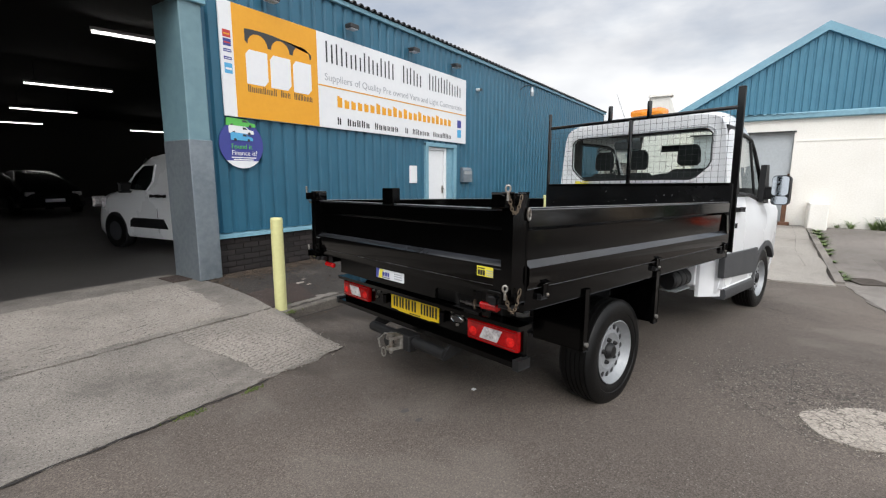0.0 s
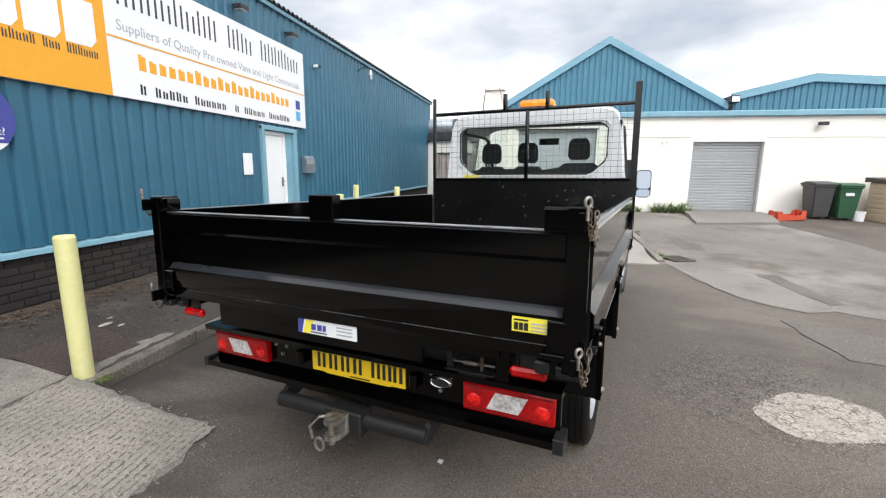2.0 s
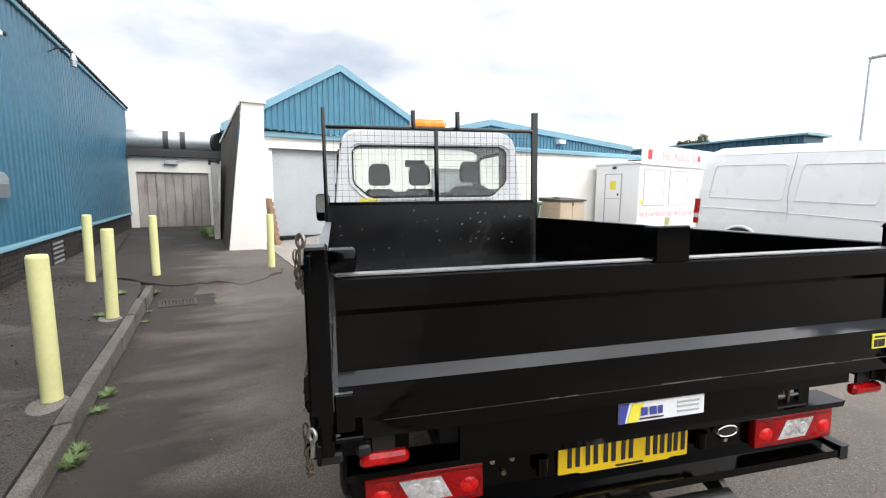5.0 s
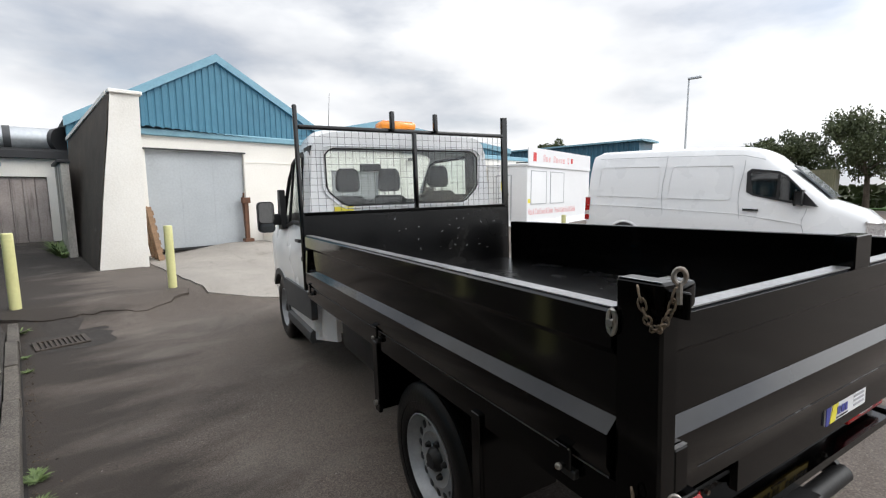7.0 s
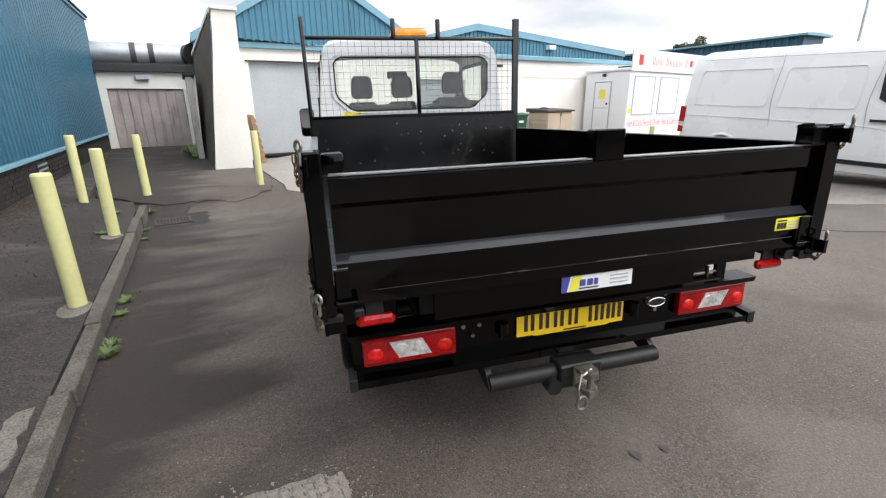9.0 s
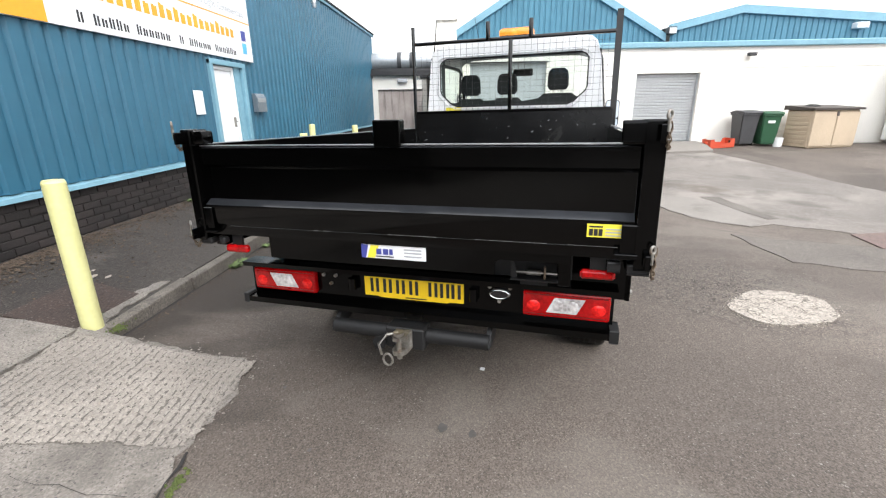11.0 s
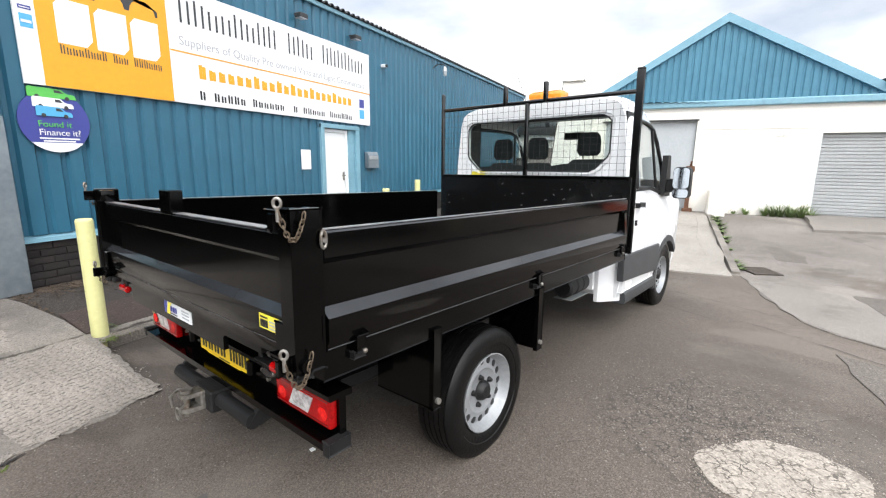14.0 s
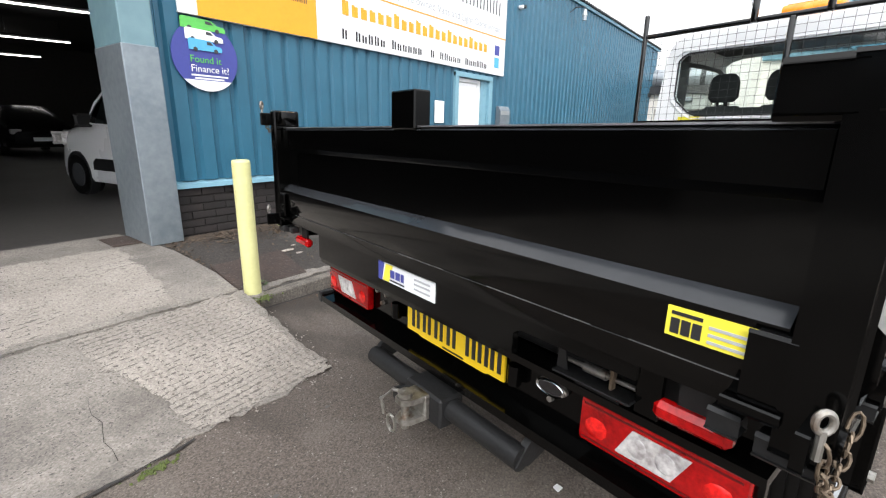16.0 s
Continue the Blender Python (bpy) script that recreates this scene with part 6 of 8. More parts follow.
def tree(x, y, h, spread, seed, label, trunk=0.22):
    g = thing("tree", pose(x, y, 0.1), label, "tree", "trees beyond the yard")
    rr = random.Random(seed)
    bm = bmesh.new()
    cyl(bm, (0, 0, -0.2), (0.1, 0.05, h * 0.42), trunk, 10, trunk * 0.6)
    tips = []
    for i in range(9):
        a, r = rr.uniform(0, 6.28), spread * rr.uniform(0.35, 0.8)
        end = Vector((math.cos(a) * r, math.sin(a) * r, h * rr.uniform(0.5, 0.85)))
        cyl(bm, (0.08, 0.04, h * rr.uniform(0.28, 0.42)), end, trunk * 0.4, 6, 0.03)
        tips.append(end)
    part("trunk", bm, BARK, g)
    vs, fs = [], []
    clumps = [Vector((math.cos(a) * spread * r, math.sin(a) * spread * r, h * z)) for a, r, z in [(rr.uniform(0, 6.28), math.sqrt(rr.random()), rr.uniform(0.36, 0.93)) for _ in range(74)]]
    clumps = [c for c in clumps if (c.x ** 2 + c.y ** 2) / spread ** 2 + ((c.z - h * 0.62) / (h * 0.40)) ** 2 < 1.05] + tips
    for c in clumps:
        s = spread * rr.uniform(0.16, 0.30)
        for _ in range(230):
            d = Vector((rr.gauss(0, 1), rr.gauss(0, 1), rr.gauss(0, 0.75))).normalized() * s * rr.uniform(0.45, 1.0)
            p, q = c + d, Euler((rr.uniform(0, 6.28), rr.uniform(0, 6.28), rr.uniform(0, 6.28))).to_matrix()
            k, e = len(vs), rr.uniform(0.07, 0.145)
            vs += [p + q @ Vector(o) * e for o in ((-1, 0, 0), (0, -0.55, 0.1), (1, 0, 0), (0, 0.55, 0.1))]
            fs.append((k, k + 1, k + 2, k + 3))
    me = bpy.data.meshes.new("crown")
    me.from_pydata([tuple(v) for v in vs], [], fs)
    me.materials.append(TREELEAF)
    c = new("crown", me)
    c.parent = g
    return g


tree(4.6, -41.5, 7.3, 3.9, 1, "broad dark green tree beyond the yard")
tree(10.2, -42.5, 6.3, 2.5, 2, "dark green tree behind the container")
tree(-0.5, -42.5, 6.6, 3.2, 3, "broad dark green tree beyond the yard")
tree(36.0, -48.0, 8.6, 2.0, 4, "treetop behind the distant workshop")
hed = thing("hedge", pose(0, -47, 0), "dark clipped hedge beyond the grass", "hedge")
bm = bmesh.new()
rr = random.Random(12)
for i in range(2600):
    p = Vector((rr.uniform(-14, 22), rr.uniform(-0.7, 0.7), rr.uniform(0.1, 1.9)))
    q = Euler((rr.uniform(0, 6.28), rr.uniform(0, 6.28), 0)).to_matrix()
    bm.faces.new([bm.verts.new(p + q @ Vector(o) * 0.34) for o in ((-1, 0, 0), (0, -0.6, 0), (1, 0, 0), (0, 0.6, 0))])
part("foliage", bm, TREELEAF, hed)

# ---- tipper truck ----
truck = thing("tipper_truck", TRUCK, "white cab truck with a gloss black drop-side tipper body", "truck")


def tp(name, bm, mat, label="", parent=None):
    return part(name, bm, mat, parent or truck, label)


def rounded(hy, hz, r):
    """Outline of a rectangle with round corners."""
    return [(sy * (hy - r) + r * math.cos(a), sz * (hz - r) + r * math.sin(a)) for sy, sz, q in ((1, 1, 0), (-1, 1, 1), (-1, -1, 2), (1, -1, 3)) for a in [(q + k / 4) * math.pi / 2 for k in range(5)]]


# tipper body
tp("bed_floor", boxm(-0.188, 2.90, -0.988, 0.988, 0.905, 0.94), BEDBLACK, "scuffed black steel bed floor")
TAIL = [(-0.19, 1.306), (-0.225, 1.306), (-0.237, 1.298), (-0.237, 1.222), (-0.217, 1.204), (-0.217, 1.056), (-0.250, 1.030), (-0.250, 0.942), (-0.241, 0.928), (-0.241, 0.882), (-0.19, 0.882)]
bm = bmesh.new()
prism(bm, TAIL, "y", -0.970, 0.970)
tail = tp("tailboard", bm, SHEENBLACK, "gloss black folded steel tailboard")
part("worn_edge", boxm(-0.236, -0.192, -0.965, -0.063, 1.3065, 1.3105), WORNEDGE, tail, "worn bright top edge with painted reflection")
part("worn_edge", boxm(-0.236, -0.192, 0.063, 0.965, 1.3065, 1.3105), WORNEDGE, tail, "worn bright top edge with painted reflection")
part("fold_line", boxm(-0.2432, -0.2405, -0.92, 0.86, 0.9262, 0.9270), CLADDING, tail)
for k, (a, b) in enumerate(((-0.92, -0.74), (-0.66, -0.37), (-0.20, 0.02), (0.30, 0.34), (0.36, 0.39))):
    part("worn_line", boxm(-0.2438, -0.2405, a, b, 0.9271, 0.9279 + 0.0003 * (k % 3)), WORNEDGE, tail)
tp("tail_stub", boxm(-0.245, -0.188, -0.060, 0.060, 1.300, 1.408, 0.004), BLACKPAINT, "black steel stub post on the tailboard")
bm = bmesh.new()
prism(bm, [(0.65, 0.775), (0.65, 0.884), (-0.755, 0.884), (-0.755, 0.843), (-0.47, 0.843), (-0.45, 0.83), (-0.45, 0.775)], "x", -0.226, -0.206)
tp("lower_plate", bm, BLACKPAINT)
# added black backing that keeps bright ground from showing through the notch
tp("rear_cross_plate", boxm(0.0, 0.018, -0.76, 0.66, 0.695, 0.903, 0.003), BLACKPLASTIC)
tp("end_plate", boxm(-0.10, -0.08, -0.755, -0.70, 0.70, 0.90, 0.003), BLACKPAINT)
for s in (-1, 1):
    prof = [(s * 0.99, 0.912), (s * 0.99, 1.312), (s * 1.036, 1.312), (s * 1.047, 1.303), (s * 1.047, 1.222), (s * 1.025, 1.200), (s * 1.025, 1.055), (s * 1.060, 1.022), (s * 1.060, 0.945), (s * 1.048, 0.925), (s * 1.048, 0.912)]
    bm = bmesh.new()
    prism(bm, prof, "x", -0.15, 2.79)
    sb = tp("side_board", bm, SHEENBLACK, "gloss black folded steel drop side")
    # bright strip: worn on the left, on the right it paints a reflection
    part("worn_edge", boxm(-0.148, 2.78, s * (0.994 if s > 0 else 1.014), s * 1.040, 1.3125, 1.3155), WORNEDGE, sb, "worn bright top edge with painted reflection")
    part("worn_line", boxm(-0.148, 2.78, s * 1.0495, s * 1.0475, 0.912, 0.916), CLADDING, sb)
    bm = bmesh.new()
    prism(bm, [(s * 1.022, 1.206), (s * 1.047, 1.195), (s * 1.060, 1.03), (s * 1.022, 1.03)], "x", 2.74, 2.79)
    part("stiffener", bm, BLACKPAINT, sb)
    tp("bed_rail", boxm(-0.16, 2.86, s * 0.97, s * 1.036, 0.80, 0.908, 0.004), BLACKPAINT)
    post = tp("corner_post", boxm(-0.268, -0.154, s * 0.984, s * 1.040, 0.855, 1.384, 0.006), BLACKPAINT)
    part("worn_rim", boxm(-0.262, -0.160, s * 1.034, s * 1.0385, 1.3842, 1.3858), WORNEDGE, post, "worn bright rim of the post")
    part("head_block", boxm(-0.262, -0.192, s * 0.915, s * 0.982, 1.3175, 1.378, 0.010, seg=2), BLACKPAINT, post)
    part("boss", cylm((-0.215, s * 1.040, 1.345), (-0.215, s * 1.052, 1.345), 0.026, 16), BLACKPAINT, post, "round black hinge boss")
    part("lower_boss", cylm((-0.225, s * 1.040, 0.882), (-0.225, s * 1.052, 0.882), 0.024, 16), BLACKPAINT, post, "round black hinge boss")
    part("lug", boxm(-0.316, -0.268, s * 1.020, s * 1.030, 1.318, 1.372, 0.003), BLACKPAINT, post)
    part("lower_lug", boxm(-0.316, -0.268, s * 1.014, s * 1.024, 0.866, 0.918, 0.003), BLACKPAINT, post)
    hg = part("hinge_block", boxm(-0.264, -0.2505, s * 0.932, s * 0.982, 0.912, 1.016, 0.005), BLACKPAINT, post)
    part("hinge_plate", boxm(-0.276, -0.2415, s * 0.912, s * 0.983, 0.894, 0.908, 0.003), BLACKPAINT, hg)
    part("worn_edge", boxm(-0.262, -0.252, s * 0.935, s * 0.979, 1.0162, 1.0174), WORNEDGE, hg)
    part("foot_bracket", boxm(-0.26, -0.20, s * 0.965, s * 1.03, 0.832, 0.862, 0.006), BLACKPLASTIC, post)
    part("foot_bracket", boxm(-0.25, -0.21, s * 0.895, s * 0.930, 0.835, 0.866, 0.006), BLACKPLASTIC, post)
    bm = bmesh.new()
    tube(bm, [(-0.154 + 0.010 * math.sin(a), s * 1.050, 1.284 + 0.028 * math.cos(a)) for a in [2 * math.pi * i / 12 for i in range(12)]], 0.0055, 6, True)
    cyl(bm, (-0.154, s * 1.040, 1.282), (-0.154, s * 1.060, 1.282), 0.009, 8)
    part("side_hook", bm, CHROME, post, "zinc hook holding the drop side")

    def pin(u, v, w, name="securing_pin"):
        bm = bmesh.new()
        tube(bm, [(u, v, w - 0.055), (u, v, w - 0.012)], 0.0058, 8)
        tube(bm, [(u + 0.0075 * math.sin(a), v + s * 0.008 * math.sin(a), w - 0.001 - 0.0145 * math.cos(a)) for a in [2 * math.pi * i / 14 for i in range(14)]], 0.0050, 8, True)
        return part(name, bm, CHROME, post, "zinc securing pin with a ring")

    def chain(a, b, sag, n):
        a, b = Vector(a), Vector(b)
        pts = [a.lerp(b, i / n) - Vector((0, 0, sag * 4 * (i / n) * (1 - i / n))) for i in range(n + 1)]
        bm = bmesh.new()
        for i in range(n):
            d = pts[i + 1] - pts[i]
            q = d.to_track_quat("X", "Z").to_matrix() @ Euler((radians(90 * (i % 2) + 20), 0, 0)).to_matrix()
            ln = d.length * 0.72
            tube(bm, [(pts[i] + pts[i + 1]) / 2 + q @ Vector((ln * math.cos(t), 0.0075 * math.sin(t), 0)) for t in [2 * math.pi * k / 10 for k in range(10)]], 0.0025, 6, True)
        return part("chain", bm, CHAINRUST, post, "short rusty chain")
    pin(-0.302, s * 1.040, 1.405), pin(-0.300, s * 1.034, 0.940)
    chain((-0.300, s * 1.044, 1.380), (-0.225, s * 1.058, 1.372), 0.085, 13)
    chain((-0.298, s * 1.040, 0.905), (-0.215, s * 1.056, 0.925), 0.095, 13)
    for u in (-0.02, 1.30, 2.70):
        bm = bmesh.new()
        box(bm, u - 0.020, u + 0.022, s * 1.050, s * 1.062, 0.872, 0.938, 0.004), box(bm, u - 0.020, u + 0.028, s * 1.050, s * 1.072, 0.936, 0.942, 0.002)
        lt = tp("drop_latch", bm, BLACKPAINT)
        part("worn_edge", boxm(u - 0.018, u + 0.020, s * 1.0625, s * 1.0635, 0.931, 0.935), WORNEDGE, lt)
        bm = bmesh.new()
        bmesh.ops.create_uvsphere(bm, u_segments=12, v_segments=8, radius=0.0095, matrix=Matrix.Translation((u + 0.014, s * 1.068, 0.874)))
        part("knob", bm, CHROME, lt)
        part("base_bracket", boxm(u - 0.03, u + 0.02, s * 1.036, s * 1.058, 0.852, 0.876, 0.004), BLACKPLASTIC, lt)

# headboard and ladder frame
tp("headboard", boxm(2.90, 2.935, -1.03, 1.03, 0.90, 1.475, 0.004), BEDBLACK, "scuffed black steel headboard")
hb = bpy.data.objects["headboard"]
rnd = random.Random(14)
for _ in range(26):
    v, w, ln, a = rnd.uniform(-0.9, 0.95), rnd.uniform(1.0, 1.46), rnd.uniform(0.003, 0.014), rnd.uniform(-1.2, 1.2)
    bm = bmesh.new()
    box(bm, 2.8985, 2.8995, -ln, ln, -0.0025, 0.0025, m=Matrix.Translation((0, v, w)) @ Matrix.Rotation(a, 4, "X"))
    part("scuff", bm, WORNEDGE, hb, "bare scratch in the black paint")
for s in (-1, 1):
    tp("headboard_post", boxm(2.912, 2.946, s * 1.014, s * 1.049, 0.85, 2.345, 0.011, seg=3), RACKPAINT)
    tp("rack_stub", boxm(2.87, 2.91, s * 0.215 - 0.02, s * 0.215 + 0.02, 2.15, 2.335, 0.010, seg=3), RACKPAINT)
tp("crossbar", boxm(2.91, 2.95, -1.012, 1.012, 2.155, 2.19, 0.010, seg=3), RACKPAINT)
tp("headboard_rail", boxm(2.895, 2.955, -1.012, 1.012, 1.462, 1.49, 0.004), BLACKPAINT)
tp("centre_bar", boxm(2.905, 2.945, -0.03, 0.008, 1.48, 2.165, 0.010, seg=3), RACKPAINT)
for s in (-1, 1):
    bm = bmesh.new()
    a, b = (0.012, 1.010) if s > 0 else (-1.010, -0.034)
    n = 16
    for i in range(1, n):
        v = a + (b - a) * i / n
        box(bm, 2.927, 2.9295, v - 0.0012, v + 0.0012, 1.488, 2.158)
    for i in range(1, 12):
        w = 1.488 + 0.67 * i / 12
        box(bm, 2.9295, 2.932, a, b, w - 0.0012, w + 0.0012)
    tagged(tp("mesh_panel", bm, WIRE, "grey welded wire mesh panel"), kind="stuff")

# rear board, lights, plate
tp("light_board", boxm(-0.03, 0.0, -0.945, 0.945, 0.495, 0.668, 0.003), BLACKPAINT)
bm = bmesh.new()
prism(bm, [(0.02, 0.664), (-0.082, 0.664), (-0.09, 0.690), (0.02, 0.690)], "y", -0.955, 0.955)
tp("upper_lip", bm, BLACKPAINT)
bm = bmesh.new()
prism(bm, [(0.0, 0.466), (-0.098, 0.466), (-0.098, 0.496), (0.0, 0.502)], "y", -0.955, 0.955)
lip = tp("lower_lip", bm, BLACKPAINT)
for s in (-1, 1):
    part("lip_end", boxm(-0.102, 0.0, s * 0.935, s * 0.966, 0.458, 0.512, 0.004), BLACKPLASTIC, lip)
    a, b = s * 0.54 - 0.012, s * 0.918 - 0.012
    v0, v1 = min(a, b), max(a, b)
    tl = tp("tail_light", boxm(-0.066, -0.03, v0, v1, 0.534, 0.656, 0.010, seg=2), REDLENS, "red rear lamp cluster with a clear centre")
    bm = bmesh.new()
    c = (v0 + v1) / 2
    sl = -0.018 * s
    prism(bm, [(c - 0.066 + sl, 0.560), (c + 0.066 + sl, 0.560), (c + 0.066 - sl, 0.632), (c - 0.066 - sl, 0.632)], "x", -0.070, -0.0655)
    part("clear_lens", bm, CLEARLENS, tl, "clear reversing lens")
    for o in (-0.033, 0.033):
        bm = bmesh.new()
        bmesh.ops.create_uvsphere(bm, u_segments=14, v_segments=8, radius=0.022, matrix=Matrix.Translation((-0.0685, c + o, 0.595)) @ Matrix.Diagonal((0.22, 1.15, 1.2, 1)))
        part("reflector_bowl", bm, CLEARLENS, tl)
    # brighter red lumps paint the glow spots seen in the lens
    for o in (-0.140, 0.140):
        bm = bmesh.new()
        bmesh.ops.create_uvsphere(bm, u_segments=7, v_segments=5, radius=0.030, matrix=Matrix.Translation((-0.0645, c + o, 0.586)) @ Matrix.Diagonal((0.26, 1.15, 0.95, 1)))
        part("red_bowl", bm, REDGLINT, tl)
    # dark red strips paint the shading along the lens edges
    for w in (0.548, 0.642):
        part("rib", boxm(-0.0672, -0.0652, v0 + 0.012, v1 - 0.012, w - 0.0025, w + 0.0025), REDDARK, tl)
    ml = tp("marker_lamp", boxm(-0.225, -0.19, s * 0.857 - 0.066, s * 0.857 + 0.066, 0.785, 0.822, 0.010), REDLENS, "small red marker lamp")
    part("bracket", boxm(-0.205, -0.195, s * 0.857 - 0.03, s * 0.857 + 0.03, 0.82, 0.885), BLACKPLASTIC, ml)
bm = bmesh.new()
prism(bm, [(-0.268, 0.548), (-0.20, 0.548), (-0.185, 0.542), (0.165, 0.542), (0.18, 0.548), (0.252, 0.548), (0.252, 0.660), (-0.268, 0.660)], "x", -0.043, -0.034)
np_ = tp("number_plate", bm, PLATEYELLOW, "yellow reflective rear number plate")
for i, v in enumerate((0.195, 0.125, 0.055, -0.015, -0.115, -0.175, -0.232)):
    bm = bmesh.new()
    box(bm, -0.0465, -0.0435, v - 0.023, v - 0.008, 0.570, 0.643), box(bm, -0.0465, -0.0435, v + 0.008, v + 0.023, 0.570, 0.643)
    part("bar", bm, INK, np_)
part("small_bar", boxm(-0.0465, -0.0435, -0.08, 0.03, 0.5485, 0.554), INK, np_)
for v in (0.49, 0.45, 0.42):
    tp("bolt", cylm((-0.044, v, 0.635 - (0.045 if v == 0.45 else 0)), (-0.03, v, 0.635 - (0.045 if v == 0.45 else 0)), 0.009, 10), CHROME, "bright bolt head")
for v, w in ((-0.395, 0.648), (-0.49, 0.648), (-0.44, 0.578)):
    tp("bolt", cylm((-0.044, v, w), (-0.03, v, w), 0.009, 10), CHROME, "bright bolt head")
bm = bmesh.new()
lathe(bm, [(-0.045, 0.001), (-0.046, 0.044), (-0.040, 0.05), (-0.030, 0.05)], 28, axis="x")
for v in bm.verts:
    v.co.z = v.co.z * 0.45 + 0.615
    v.co.y = v.co.y - 0.442
ov = tp("oval_badge", bm, CHROME, "small oval maker's badge")
bm = bmesh.new()
lathe(bm, [(-0.0475, 0.001), (-0.0475, 0.040)], 28, axis="x")
for v in bm.verts:
    v.co.z = v.co.z * 0.42 + 0.615
    v.co.y = v.co.y - 0.442
part("dark_field", bm, CARBLACK, ov)
bm = bmesh.new()
tube(bm, [(-0.0478, -0.442 + 0.046 * math.cos(a), 0.615 + 0.0205 * math.sin(a)) for a in [2 * math.pi * i / 28 for i in range(28)]], 0.0028, 6, True)
part("bright_rim", bm, BRIGHT, ov, "bright chrome rim")
st = tp("info_sticker", boxm(-0.230, -0.2265, -0.150, 0.156, 0.812, 0.874), WHITE, "white and blue maker's sticker")
for nm, pts, mt in (("blue_edge", [(0.156, 0.812), (0.136, 0.812), (0.122, 0.874), (0.156, 0.874)], BLUE), ("yellow_block", [(0.128, 0.814), (0.092, 0.814), (0.070, 0.872), (0.110, 0.872)], STICKERYELLOW)):
    bm = bmesh.new()
    prism(bm, pts, "x", -0.2325, -0.2303)
    part(nm, bm, mt, st)
for a, b in ((0.082, 0.058), (0.050, 0.026), (0.020, 0.004)):
    part("blue_block", boxm(-0.2335, -0.2328, b, a, 0.832, 0.858), BLUE, st)
part("text_bar", boxm(-0.2335, -0.2328, 0.000, 0.085, 0.820, 0.825), INK, st)
for w in (0.856, 0.842, 0.826):
    part("text_bar", boxm(-0.2325, -0.2303, -0.13, -0.05, w, w + 0.006), PALEGREY, st)
ys = tp("yellow_sticker", boxm(-0.2535, -0.2504, -0.935, -0.806, 0.966, 1.017), STICKERYELLOW, "yellow dealer sticker with dark marks")
for v in (-0.814, -0.831, -0.848):
    part("mark", boxm(-0.255, -0.2536, v - 0.014, v, 0.972, 0.998), INK, ys)
part("arch_mark", boxm(-0.255, -0.2536, -0.862, -0.814, 1.004, 1.010), INK, ys)
for w in (0.972, 0.984, 0.996):
    part("text_bar", boxm(-0.255, -0.2536, -0.930, -0.872, w, w + 0.005), PALEGREY, ys)
bm = bmesh.new()
box(bm, -0.130, -0.070, -0.705, -0.500, 0.722, 0.728, 0.002), box(bm, -0.085, -0.079, -0.66, -0.54, 0.688, 0.722, 0.002)
lt = tp("catch_channel", bm, BLACKPLASTIC, "black catch channel with zinc fittings above the rear board")
bm = bmesh.new()
prism(bm, [(-0.500, 0.728), (-0.530, 0.728), (-0.522, 0.775), (-0.512, 0.800), (-0.500, 0.800)], "x", -0.108, -0.102)
part("catch_lug", bm, BLACKPLASTIC, lt)
part("catch_lug", boxm(-0.11, -0.09, -0.652, -0.642, 0.728, 0.785, 0.003), CHAINRUST, lt)
part("catch_rod", cylm((-0.095, -0.70, 0.752), (-0.095, -0.505, 0.752), 0.006, 10), CHROME, lt)
part("catch_spring", cylm((-0.095, -0.63, 0.752), (-0.095, -0.57, 0.752), 0.012, 12), CHROME, lt)
for s in (-1, 1):
    tp("plate_lamp", cylm((-0.052, s * 0.318, 0.572), (-0.052, s * 0.318, 0.634), 0.021, 14), BLACKPAINT, "black lamp beside the number plate")
# tow bar
bm = bmesh.new()
cyl(bm, (-0.10, -0.408, 0.389), (-0.10, 0.404, 0.389), 0.037, 22)
for v in (-0.402, 0.398):
    prism(bm, [(-0.128, 0.375), (-0.072, 0.360), (0.06, 0.40), (0.16, 0.50), (0.02, 0.50), (-0.085, 0.43)], "y", v - 0.012, v + 0.012)
tow = tp("tow_bar", bm, BLACKPLASTIC, "black tubular tow bar")
part("middle_box", boxm(-0.155, -0.05, -0.10, 0.10, 0.31, 0.42, 0.008), BLACKPLASTIC, tow).location = (0.0, 0, 0.018)
bm = bmesh.new()
for w in (0.325, 0.398):
    prism(bm, [(-0.155, -0.040), (-0.225, -0.036), (-0.255, -0.018), (-0.255, 0.018), (-0.225, 0.036), (-0.155, 0.040)], "z", w, w + 0.020)
box(bm, -0.175, -0.150, -0.042, 0.042, 0.325, 0.418, 0.006)
part("jaw", bm, CHROME, tow, "bright steel towing jaw").location = (0.0, 0, 0.018)
bm = bmesh.new()
cyl(bm, (-0.225, 0, 0.30), (-0.225, 0, 0.435), 0.014, 12), cyl(bm, (-0.225, 0, 0.42), (-0.225, 0, 0.436), 0.026, 12)
tube(bm, [(-0.225, 0.0, 0.432), (-0.240, 0.05, 0.425), (-0.268, 0.085, 0.385), (-0.262, 0.075, 0.33)], 0.007, 8)
tube(bm, [(-0.25, 0.05 + 0.024 * math.cos(a), 0.30 + 0.030 * math.sin(a)) for a in [2 * math.pi * i / 12 for i in range(12)]], 0.006, 6, True)
part("jaw_pin", bm, CHROME, tow, "bright steel pin with a spring clip").location = (0.0, 0, 0.018)
part("socket", cylm((-0.17, 0.13, 0.335), (-0.11, 0.13, 0.335), 0.034, 14), BLACKPLASTIC, tow, "black electric socket").location = (0.0, 0, 0.018)

